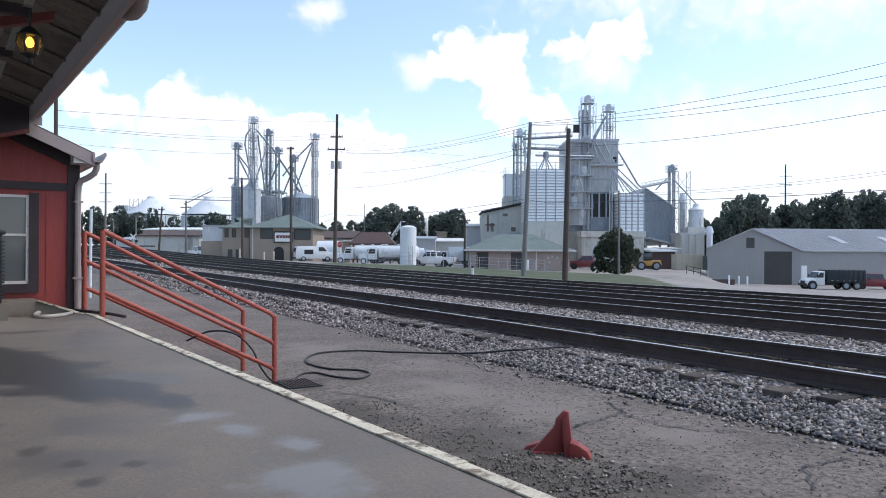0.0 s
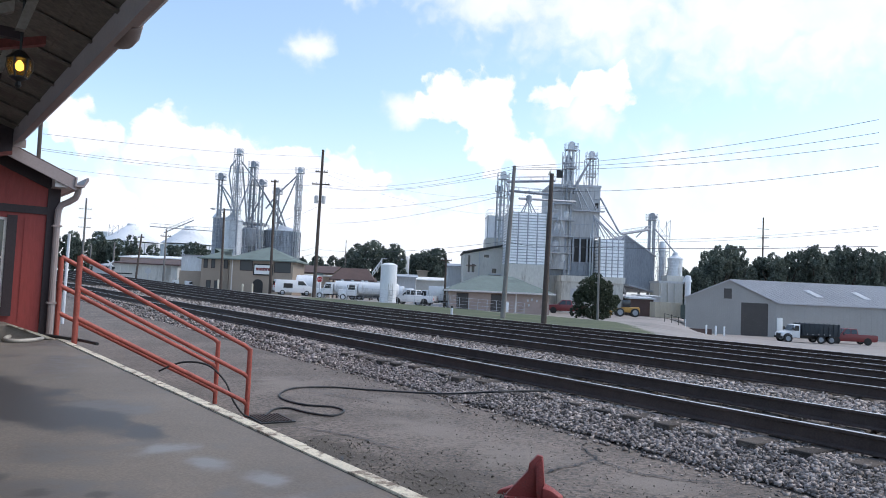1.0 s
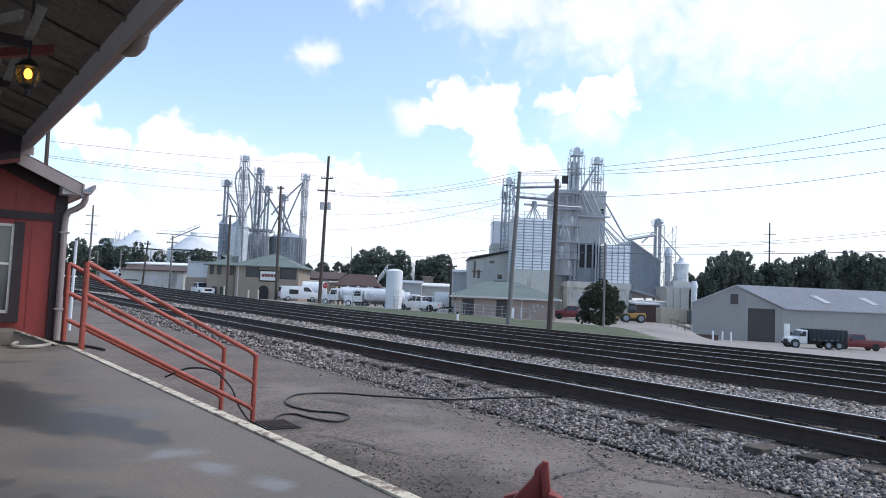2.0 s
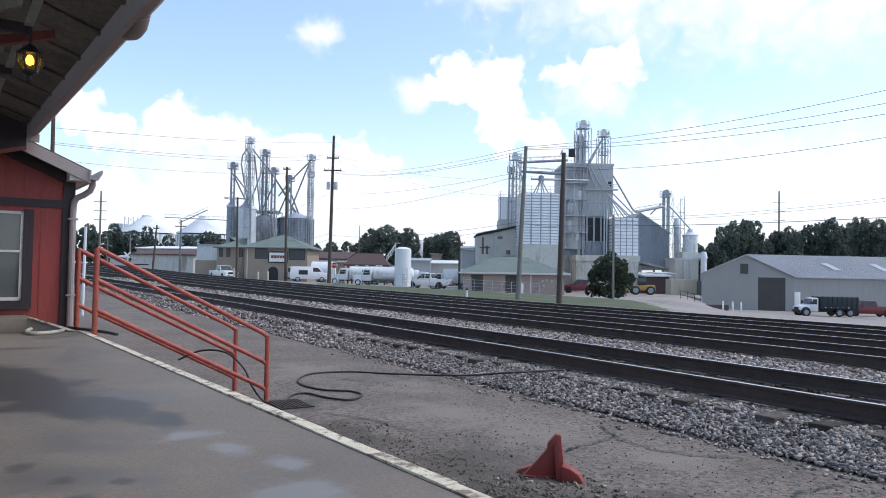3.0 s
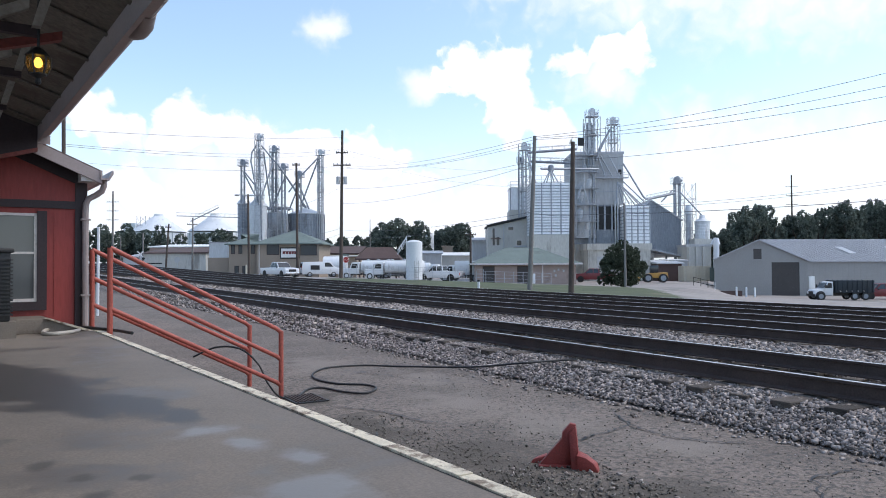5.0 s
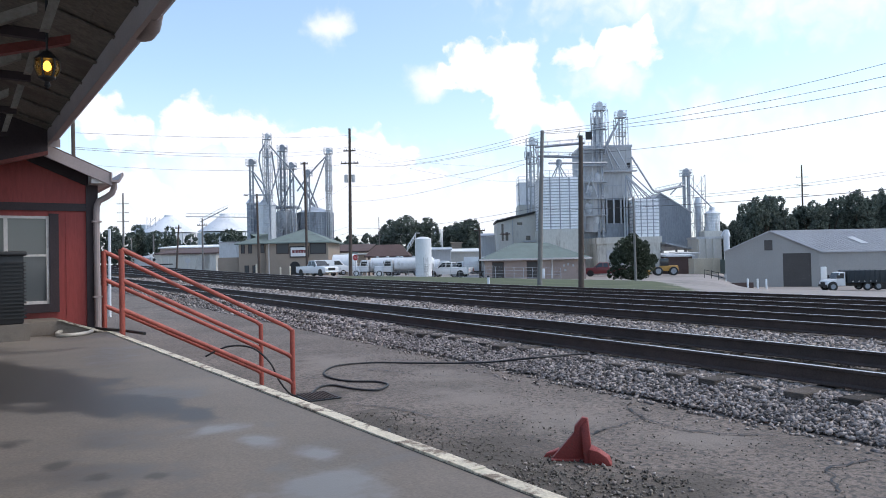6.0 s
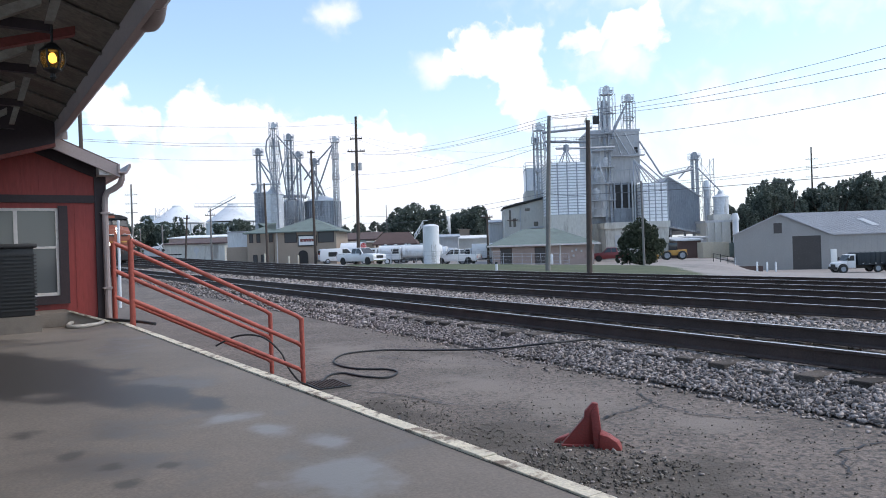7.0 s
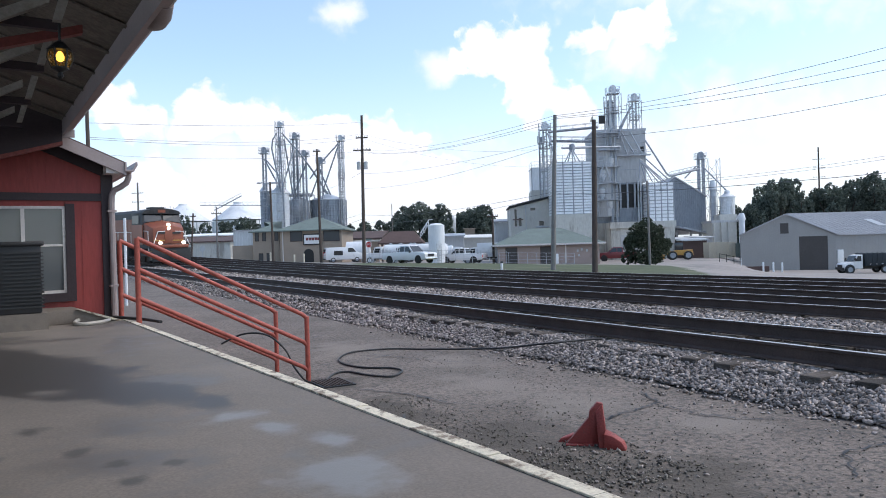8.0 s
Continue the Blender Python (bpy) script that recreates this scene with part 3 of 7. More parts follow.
# ---- railway ----
def rail_profile():
    return [(-0.07, 0), (0.07, 0), (0.07, 0.018), (0.012, 0.035), (0.012, 0.145), (0.035, 0.155), (0.036, 0.18), (0.03, 0.186), (-0.03, 0.186), (-0.036, 0.18), (-0.035, 0.155), (-0.012, 0.145), (-0.012, 0.035), (-0.07, 0.018)]


RAIL_Z = 0.284


def rail(name, x, parent):
    ys = [-40, -20, -10] + [i * 2.0 for i in range(-3, 10)] + [20 + i * 2.5 for i in range(45)] + [132 + i * 5.0 for i in range(19)]
    prof = rail_profile()
    n = len(prof)
    m = Mesh()
    for y in ys:
        dx, dz = bend(y)
        m.v += [(x - dx + px, y, RAIL_Z + dz + pz) for px, pz in prof]
    for i in range(len(ys) - 1):
        for j in range(n):
            a, b = i * n + j, i * n + (j + 1) % n
            m.f.append((a, b, b + n, a + n))
            m.m.append(1 if j == 7 else 0)
    part(name, m, ["rail", "rail_top"], parent, smooth=False)


def tie_mesh(rng):
    m = Mesh()
    m.box(-1.3, 1.3, -0.115, 0.115, -0.17, 0.0)
    return shape("tie", m, "tie", bevel=0.012, smooth=False)


TRACKS = []


def build_track(x0, x1, count_near, seed):
    rng = random.Random(seed)
    t = thing("railway_track", WORLD, ((x0 + x1) / 2, 0, 0.1), "steel rails on weathered wooden ties in grey ballast", "railway track", "parallel tracks")
    rail("rail", x0, t)
    rail("rail", x1, t)
    mid = (x0 + x1) / 2
    me = tie_mesh(rng)
    y, k = -1.0, 0
    rest = Mesh()
    while y < 95:
        dx, dz = bend(y)
        m4 = pose(mid - dx + rng.uniform(-0.08, 0.08), y, RAIL_Z + dz - 0.018 + rng.uniform(-0.022, 0.008), rng.uniform(-0.6, 0.6), rng.uniform(-0.4, 0.4), rng.uniform(-1.5, 1.5) + math.degrees(max(y - 18, 0) / 290))
        if k < count_near:
            ob = new("tie", me)
            ob.parent = t
            ob.matrix_local = Matrix.Translation(-OFFSET[t]) @ m4
        else:
            rest.box(-1.3, 1.3, -0.115, 0.115, -0.17, 0.0, turn=m4)
        y += 0.52
        k += 1
    part("tie", rest, "tie", t, kind="stuff", smooth=False)
    TRACKS.append(t)


build_track(6.96, 8.46, 90, 1)
build_track(11.43, 12.93, 70, 2)
build_track(14.54, 16.04, 60, 3)
build_track(17.6, 19.1, 60, 4)


def rocks(name, regions, label, mat="stone"):
    """Loose stones as one object: regions of (s0, s1, y0, y1, count, size0, size1)."""
    rs = np.random.RandomState(5)
    base = np.array([(x, y, z) for z in (-1, 1) for x, y in ((-1, -1), (1, -1), (1, 1), (-1, 1))]) * 0.72
    faces = np.array([(0, 2, 1), (0, 3, 2), (4, 5, 6), (4, 6, 7), (0, 1, 5), (0, 5, 4), (1, 2, 6), (1, 6, 5), (2, 3, 7), (2, 7, 6), (3, 0, 4), (3, 4, 7)])
    vs, fs, o = [], [], 0
    for s0, s1, y0, y1, count, a, b in regions:
        for _ in range(count):
            y = y0 + (y1 - y0) * rs.rand() ** 1.5
            s = s0 + (s1 - s0) * rs.rand()
            dx, dz = bend(y)
            x = s - dx
            r = a + (b - a) * rs.rand() ** 1.6
            z = ground_z(x, y) - 0.012 + r * (0.3 + 0.7 * rs.rand()) if s > 5.85 else 0.012 + r * 0.3
            k = (base + 1.15 * (rs.rand(8, 3) - 0.5)) * r * (0.6 + 0.9 * rs.rand(1, 3))
            g = rs.rand() * 6.28
            c, sn = math.cos(g), math.sin(g)
            tilt = (rs.rand() - 0.5) * 1.6
            ct, st = math.cos(tilt), math.sin(tilt)
            k = k @ np.array([(1, 0, 0), (0, ct, st), (0, -st, ct)]) @ np.array([(c, sn, 0), (-sn, c, 0), (0, 0, 0.8)])
            vs.append(k + (x, y, z))
            fs.append(faces + o)
            o += 8
    V, F = np.concatenate(vs), np.concatenate(fs)
    me = bpy.data.meshes.new(name)
    me.vertices.add(len(V))
    me.vertices.foreach_set("co", V.ravel())
    me.loops.add(F.size)
    me.loops.foreach_set("vertex_index", F.ravel())
    me.polygons.add(len(F))
    me.polygons.foreach_set("loop_start", np.arange(0, F.size, 3))
    me.update(calc_edges=True)
    me.materials.append(MAT[mat])
    ob = new(name, me)
    return tagged(ob, label, "gravel", kind="stuff")


rocks("track_ballast", [
    (5.95, 6.95, 0.5, 16, 38000, 0.010, 0.024), (5.8, 6.95, 14, 45, 7000, 0.022, 0.045), (8.6, 11.3, 1, 22, 22000, 0.015, 0.036), (8.6, 11.3, 20, 60, 8000, 0.028, 0.055),
    (7.05, 8.4, 1, 20, 1500, 0.012, 0.026), (5.75, 5.95, 1, 16, 900, 0.010, 0.024), (5.4, 5.8, 1, 16, 160, 0.008, 0.02), (2.6, 4.0, 3.2, 4.5, 110, 0.006, 0.016), (13.1, 14.4, 2, 30, 2500, 0.03, 0.05), (16.2, 17.8, 2, 40, 2500, 0.03, 0.055)],
    "loose grey crushed stone heaped along the tracks")
rocks("asphalt_grit", [(1.6, 3.4, 1.6, 7.0, 4500, 0.003, 0.009), (1.6, 4.3, 1.4, 6.0, 2600, 0.003, 0.008), (2.5, 3.9, 3.3, 4.5, 700, 0.004, 0.013), (4.4, 5.8, 2.0, 11, 900, 0.003, 0.007)],
      "fine dark grit scattered over the worn asphalt", "grit")


# ---- platform ----
def build_platform():
    t = thing("platform", DEPOT, (-1, 4, 0), "grey concrete depot platform with damp patches and pale edge", "platform", kind="structure")
    m = Mesh()
    m.extrude([(-6, 0), (1.466, 0), (1.466, 0.93), (-6, 0.93)], "y", -6, 9.85)
    part("slab", m, "concrete", t)
    m = Mesh()
    ys = [-6 + 0.5 * i for i in range(32)]
    rng = random.Random(2)
    for y0, y1 in zip(ys, ys[1:]):
        m.box(1.474, 1.535 + rng.uniform(-0.004, 0.004), y0 + 0.001, y1 - 0.001, 0.80, 0.938 + rng.uniform(-0.002, 0.002))
    part("edge_strip", m, "edge", t, "cream painted timber edge, chipped")
    m = Mesh()
    m.box(1.466, 1.474, -6, 9.5, 0.9, 0.930)
    part("joint", m, "black", t, "dark open joint behind the edge")
    # low ramp against the red wall
    m = Mesh()
    m.extrude([(-3, 0.93), (1.44, 0.93), (1.02, 1.085), (-3, 1.085)], "y", 8.95, 9.6)
    part("ramp", m, "concrete", t, bevel=0.01)
    m = Mesh()
    m.extrude([(1.47, 0.934), (1.03, 1.092), (0.99, 1.092), (1.40, 0.934)], "y", 8.92, 8.99)
    part("ramp_edge", m, "edge", t)


build_platform()


def build_steps():
    t = thing("steps", DEPOT, (2.2, 9.1, 0), "concrete steps down from the platform to the asphalt", "steps", kind="structure")
    for i in range(4):
        m = Mesh()
        m.box(1.54 + i * 0.34, 1.54 + (i + 1) * 0.34, 8.62, 9.62, 0.0, 0.93 - (i + 1) * 0.186)
        part("step", m, "concrete", t, bevel=0.012)


build_steps()


def railing(v, label):
    t = thing("stair_railing", DEPOT, (1.6, v, 0.93), label, "railing", "stair railings")
    u0, u1, zt, fall = 1.575, 3.54, 1.855, 1.015
    for u, z0 in ((u0, 0.75), (u1, 0.0)):
        m = Mesh()
        top = zt - fall * (u - u0) / (u1 - u0)
        m.tube([(u, v, z0), (u, v, top)], 0.03, 12)
        part("post", m, "red_paint", t)
        if z0 > 0.5:
            m = Mesh()
            m.box(u - 0.04, u + 0.05, v - 0.06, v + 0.06, 0.70, 0.75)
            part("foot_plate", m, "red_paint", t)
    for drop in (0.0, 0.34, 0.66):
        m = Mesh()
        a, b = zt - drop, zt - fall - drop
        pts = [(u0, v, a), (u1 - 0.06, v, b + fall * 0.06 / (u1 - u0)), (u1, v, b - 0.02)]
        m.tube(pts, 0.026, 12)
        part("bar", m, "red_paint", t)


railing(8.56, "red painted pipe railing beside the platform steps")
railing(9.66, "red painted pipe railing by the building corner")


# ---- red depot building ----
def build_depot():
    t = thing("depot_wall", DEPOT, (0, 9.7, 0.93), "red sided depot wing with dark trim", "building", kind="structure")
    # gable wall with a window opening
    W0, W1, WZ0, WZ1 = 0.11, 0.98, 1.25, 2.27
    top = lambda u: 2.79 + (1.40 - u) * 0.44
    m = Mesh()
    for u0, u1, z0, z1 in ((-4, W0, 0, None), (W1, 1.42, 0, None), (W0, W1, 0, WZ0), (W0, W1, WZ1, None)):
        if z1 is None:
            m.extrude([(u0, z0), (u1, z0), (u1, top(u1)), (u0, top(u0))], "y", 9.6, 9.72)
        else:
            m.box(u0, u1, 9.6, 9.72, z0, z1)
    part("gable_wall", m, "red_wall", t)
    m = Mesh()
    for i in range(18):
        u = -1.9 + i * 0.18
        if u > 1.35:
            break
        for z0, z1 in ((1.09, 1.2), (1.2, 2.3), (2.42, top(u) - 0.12)):
            if W0 - 0.1 < u < W1 + 0.1 and z1 == 2.3:
                continue
            m.box(u - 0.006, u + 0.006, 9.594, 9.6, z0, z1)
    part("batten", m, "red_wall", t)
    m = Mesh()
    m.box(1.375, 1.505, 9.575, 9.70, 0.0, top(1.40))
    part("corner_board", m, "dark_trim", t, "dark corner board")
    m = Mesh()
    m.box(1.40, 1.503, 9.70, 24.0, 0, 2.72)
    part("side_wall", m, "red_wall", t)
    m = Mesh()
    m.box(-4, 1.375, 9.578, 9.598, 2.335, 2.425)
    part("band", m, "dark_trim", t, "dark band above the window")
    m = Mesh()
    m.extrude([(-3, top(-3) - 0.16), (1.375, top(1.375) - 0.16), (1.375, top(1.375)), (-3, top(-3))], "y", 9.58, 9.597)
    part("frieze", m, "dark_trim", t)
    # window
    w = part("window", Mesh().box(W0 - 0.11, W0 - 0.0, 9.57, 9.62, WZ0 - 0.1, WZ1 + 0.03).box(W1, W1 + 0.1, 9.57, 9.62, WZ0 - 0.1, WZ1 + 0.03).box(W0 - 0.0, W1, 9.57, 9.62, WZ0 - 0.1, WZ0), "dark_trim", t, "window in dark surround")
    m = Mesh()
    mid = (W0 + W1) / 2
    for u0, u1, z0, z1 in ((W0, W0 + 0.025, WZ0, WZ1), (W1 - 0.03, W1, WZ0, WZ1), (W0, W1, WZ0, WZ0 + 0.035), (W0, W1, WZ1 - 0.03, WZ1), (W0, W1, 1.80, 1.825), (mid - 0.02, mid + 0.02, WZ0, WZ1)):
        m.box(u0, u1, 9.585, 9.64, z0, z1)
    part("window_frame", m, "white_trim", w, "white aluminium frame")
    for u0, u1 in ((W0 + 0.025, mid - 0.02), (mid + 0.02, W1 - 0.03)):
        for z0, z1 in ((WZ0 + 0.035, 1.80), (1.825, WZ1 - 0.03)):
            part("pane", Mesh().box(u0, u1, 9.61, 9.618, z0, z1), "glass", w)
    # roof, rake and gutter
    m = Mesh()
    m.extrude([(1.62, top(1.62) + 0.03), (1.62, top(1.62) + 0.09), (-4, top(-4) + 0.09), (-4, top(-4) + 0.03)], "y", 9.33, 24)
    part("roof", m, "brown_roof", t)
    m = Mesh()
    m.extrude([(1.62, top(1.62) - 0.07), (1.62, top(1.62) + 0.07), (-4, top(-4) + 0.07), (-4, top(-4) - 0.07)], "y", 9.30, 9.33)
    part("rake_board", m, "gutter", t, "pale rake board")
    m = Mesh()
    m.extrude([(1.40, 2.65), (1.60, 2.65), (1.60, 2.71), (1.40, 2.80)], "y", 9.33, 9.55)
    part("eave_return", m, "white_trim", t)
    m = Mesh()
    m.box(1.40, 1.61, 9.55, 24, 2.65, 2.67)
    part("soffit", m, "white_trim", t)
    m = Mesh()
    m.extrude([(1.60, 2.67), (1.70, 2.67), (1.745, 2.75), (1.74, 2.785), (1.725, 2.785), (1.69, 2.69), (1.62, 2.69), (1.62, 2.78), (1.60, 2.78)], "y", 9.28, 24)
    g = part("gutter", m, "gutter", t, "pale metal gutter")
    m = Mesh()
    m.tube([(1.66, 9.42, 2.68), (1.66, 9.42, 2.61), (1.64, 9.44, 2.55), (1.58, 9.48, 2.50), (1.51, 9.51, 2.46), (1.485, 9.525, 2.40), (1.48, 9.53, 2.30), (1.48, 9.53, 0.95)], 0.036, 10)
    part("downspout", m, "gutter", t, "pale metal downspout")
    for z in (1.3, 2.2):
        part("strap", Mesh().box(1.43, 1.53, 9.488, 9.574, z, z + 0.02), "gutter", t)


build_depot()


def build_canopy():
    t = thing("canopy", DEPOT, (0, 4, 3.1), "dark weathered wooden canopy over the platform with rafters", "canopy", kind="structure")
    U, Z, SL = 0.965, 3.10, 0.34
    z = lambda u: Z + (U - u) * SL
    m = Mesh()
    n = 22
    for i in range(n):
        u1, u0 = U - i * 0.19, U - (i + 1) * 0.19
        m.extrude([(u0 + 0.002, z(u0) + 0.10), (u1, z(u1) + 0.10), (u1, z(u1) + 0.125), (u0 + 0.002, z(u0) + 0.125)], "y", -6, 9.2)
    part("roof_boards", m, "canopy", t, kind="stuff")
    part("roofing", Mesh().extrude([(-4, z(-4) + 0.13), (U + 0.03, z(U) + 0.13), (U + 0.03, z(U) + 0.16), (-4, z(-4) + 0.16)], "y", -6, 9.22), "brown_roof", t)
    for v in [-5.6 + 0.72 * i for i in range(21)]:
        m = Mesh()
        m.extrude([(-3.6, z(-3.6) + 0.085), (U - 0.03, z(U) + 0.085), (U - 0.03, z(U) + 0.098), (-3.6, z(-3.6) + 0.098)], "y", v - 0.025, v + 0.025)
        part("rafter", m, "canopy", t)
    m = Mesh()
    m.box(U - 0.03, U, -6, 9.2, Z - 0.05, Z + 0.13)
    part("fascia", m, "gutter", t, "weathered fascia board")
    m = Mesh()
    m.tube([(U + 0.05, 9.2, Z + 0.06), (U + 0.05, -6, Z + 0.06)], 0.055, 10)
    part("gutter", m, "gutter", t, "half-round gutter along the eave")
    m = Mesh()
    m.tube([(U + 0.03, 4.82, Z + 0.05), (U + 0.05, 4.76, Z + 0.015), (U + 0.06, 4.68, Z + 0.0), (U + 0.065, 4.58, Z + 0.01), (U + 0.05, 4.45, Z + 0.05)], 0.058, 12)
    part("gutter_outlet", m, "gutter", t)
    part("tie_beam", Mesh().extrude([(-1.6, 2.38), (0.68, 3.135), (0.68, 3.19), (-1.6, 2.46)], "y", 5.27, 5.34), "beam_red", t, "red painted cross beam")
    # knee brackets: a rising brace, a short upright strut and a dark backing board
    for v in (3.7, 4.96, 6.12, 7.48, 8.8):
        part("brace", Mesh().extrude([(-1.2, 2.30), (0.46, 3.2), (0.46, 3.265), (-1.2, 2.365)], "y", v - 0.03, v + 0.03), "beam", t)
        part("strut", Mesh().extrude([(0.475, 3.1), (0.525, 3.1), (0.585, 3.3), (0.53, 3.31)], "y", v - 0.035, v + 0.035), "beam", t)
        part("tie_beam", Mesh().box(-2.5, 0.525, v + 0.05, v + 0.1, 3.06, 3.12), "dark_trim", t)
    part("end_board", Mesh().extrude([(-3.5, 1.75), (0.34, 2.80), (U - 0.03, 2.975), (U - 0.03, Z + 0.12), (-3.5, z(-3.5) + 0.12)], "y", 9.17, 9.2), "dark_trim", t, "dark gable end of the canopy")
    part("end_trim", Mesh().extrude([(-3.5, 1.70), (0.34, 2.75), (U - 0.03, 2.93), (U - 0.03, 2.973), (0.34, 2.797), (-3.5, 1.747)], "y", 9.14, 9.2), "beam_red", t, "red trim along the canopy end")
    part("end_cap", Mesh().box(U - 0.02, U + 0.1, 9.2, 9.24, Z - 0.07, Z + 0.02), "gutter", t)


build_canopy()


def build_lantern():
    c = (0.515, 5.0, 2.89)
    t = thing("hanging_lantern", DEPOT, c, "small hanging lantern with glowing amber bulb", "lamp")
    x, y, z = c
    part("cap", Mesh().turned([(0.012, 0.10), (0.03, 0.09), (0.075, 0.045), (0.07, 0.04)], c, 8), "black", t)
    part("bulb", Mesh().turned([(0.006, -0.025), (0.02, -0.015), (0.022, 0.008), (0.014, 0.028), (0.008, 0.035)], c, 10), "lamp_glow", t)
    for j in range(6):
        a = j * math.pi / 3
        m = Mesh()
        m.tube([(x + 0.065 * math.cos(a), y + 0.065 * math.sin(a), z + 0.045), (x + 0.07 * math.cos(a), y + 0.07 * math.sin(a), z - 0.01), (x + 0.045 * math.cos(a), y + 0.045 * math.sin(a), z - 0.07)], 0.006, 5)
        part("bar", m, "black", t)
    part("jar", Mesh().turned([(0.04, -0.062), (0.06, -0.03), (0.064, 0.02), (0.058, 0.042)], c, 12), "amber", t, "amber glass jar")
    part("base", Mesh().turned([(0.006, -0.13), (0.018, -0.115), (0.012, -0.09), (0.05, -0.07), (0.05, -0.062)], c, 8), "black", t)
    part("rod", Mesh().tube([(x, y, z + 0.09), (x, y, z + 0.52)], 0.008, 6), "black", t)


build_lantern()


def build_condenser():
    t = thing("air_conditioner", DEPOT, (0.2, 8.6, 0.93), "black outdoor air conditioning condenser on the platform", "air conditioner")
    u0, u1, v0, v1, z0, z1 = -0.16, 0.66, 8.5, 9.3, 1.1, 1.84
    part("case", Mesh().box(u0 + 0.02, u1 - 0.02, v0 + 0.02, v1 - 0.02, z0, z1 - 0.03), "ac", t, bevel=0.02)
    for i in range(16):
        z = z0 + 0.06 + i * 0.037
        m = Mesh()
        m.box(u0, u1, v0, v0 + 0.018, z, z + 0.016).box(u1 - 0.018, u1, v0 + 0.02, v1, z, z + 0.016)
        part("louvre", m, "ac", t)
    part("lid", Mesh().box(u0 - 0.01, u1 + 0.01, v0 - 0.01, v1 + 0.01, z1 - 0.045, z1), "ac", t, bevel=0.015)
    part("pad", Mesh().box(u0 - 0.03, u1 + 0.03, v0, v1, 0.93, 1.1), "concrete", t, "concrete pad")


build_condenser()


def build_stop():
    """The red wheel stop bolted to the asphalt."""
    p = pose(3.66, 4.27, 0, 0, 0, -38)
    t = thing("wheel_stop", p, (0, 0, 0), "red painted steel wheel stop standing on the asphalt", "wheel stop")
    # leaning sloped fin with a blunt top
    part("fin", Mesh().extrude([(-0.225, 0.0), (-0.215, 0.025), (-0.04, 0.228), (-0.035, 0.28), (0.03, 0.354), (0.075, 0.345), (0.083, 0.2), (0.092, 0.08), (0.09, 0.0)], "y", -0.028, 0.028), "stop_red", t, bevel=0.008)
    # flange that crosses the fin's back edge
    m = Mesh()
    m.add([(0.03, -0.12, 0.0), (0.105, -0.12, 0.0), (0.105, 0.05, 0.0), (0.07, 0.05, 0.0), (0.01, -0.045, 0.275), (0.068, -0.045, 0.342), (0.078, 0.035, 0.346), (0.05, 0.035, 0.3)],
          [(3, 2, 1, 0), (4, 5, 6, 7), (0, 1, 5, 4), (1, 2, 6, 5), (2, 3, 7, 6), (3, 0, 4, 7)])
    part("flange", m, "stop_red", t, bevel=0.008)
    # flat splayed foot on the near side, half-buried toe on the other
    m = Mesh()
    m.add([(0.07, -0.15, 0.0), (0.235, -0.19, 0.0), (0.25, -0.12, 0.0), (0.095, -0.03, 0.0), (0.07, -0.145, 0.125), (0.14, -0.16, 0.11), (0.205, -0.175, 0.07), (0.235, -0.185, 0.02),
           (0.095, -0.05, 0.145), (0.16, -0.09, 0.12), (0.235, -0.115, 0.072), (0.252, -0.12, 0.02)],
          [(3, 2, 1, 0), (0, 1, 7, 6, 5, 4), (8, 9, 10, 11, 2, 3), (4, 5, 9, 8), (5, 6, 10, 9), (6, 7, 11, 10), (7, 1, 2, 11), (0, 4, 8, 3)])
    part("foot", m, "stop_red", t, bevel=0.006)
    m = Mesh()
    m.add([(-0.30, 0.05, 0.0), (-0.18, 0.03, 0.0), (-0.16, 0.16, 0.0), (-0.27, 0.14, 0.0), (-0.275, 0.06, 0.035), (-0.17, 0.035, 0.07), (-0.16, 0.14, 0.07), (-0.25, 0.13, 0.035)],
          [(3, 2, 1, 0), (4, 5, 6, 7), (0, 1, 5, 4), (1, 2, 6, 5), (2, 3, 7, 6), (3, 0, 4, 7)])
    part("toe", m, "stop_red", t, bevel=0.008)
    part("base_plate", Mesh().box(-0.23, 0.10, -0.07, 0.07, 0.004, 0.018), "stop_red", t, bevel=0.004)


build_stop()


# ---- grain elevators ----
def silo(name, a, d, r, z0, z1, roof, mat, label, rings=14, ribs=0, parent=None, roof_mat="galv"):
    g = ground_at(a, d)
    z0 = g if z0 is None else z0
    t = parent or thing(name, YARD, (a, d, z0), label, "silo", "grain silos")
    prof = []
    h = (z1 - z0) / rings
    for i in range(rings):
        prof += [(r, z0 + i * h), (r, z0 + (i + 0.86) * h), (r * 1.012 + 0.02, z0 + (i + 0.93) * h)]
    prof.append((r, z1))
    part("shell", Mesh().turned(prof, (a, d, 0), 32), mat, t)
    if roof:
        rp = part("roof", Mesh().turned([(r + 0.15, z1 - 0.05), (r + 0.15, z1 + 0.05), (0.5, z1 + roof), (0.4, z1 + roof + 0.5), (0.05, z1 + roof + 0.55)], (a, d, 0), 32), roof_mat, t)
    for j in range(ribs):
        q = 2 * math.pi * j / ribs
        x, y = a + (r + 0.06) * math.cos(q), d + (r + 0.06) * math.sin(q)
        if math.sin(q) < 0.35:
            part("stiffener", Mesh().box(x - 0.06, x + 0.06, y - 0.06, y + 0.06, z0, z1), mat, t)
    return t


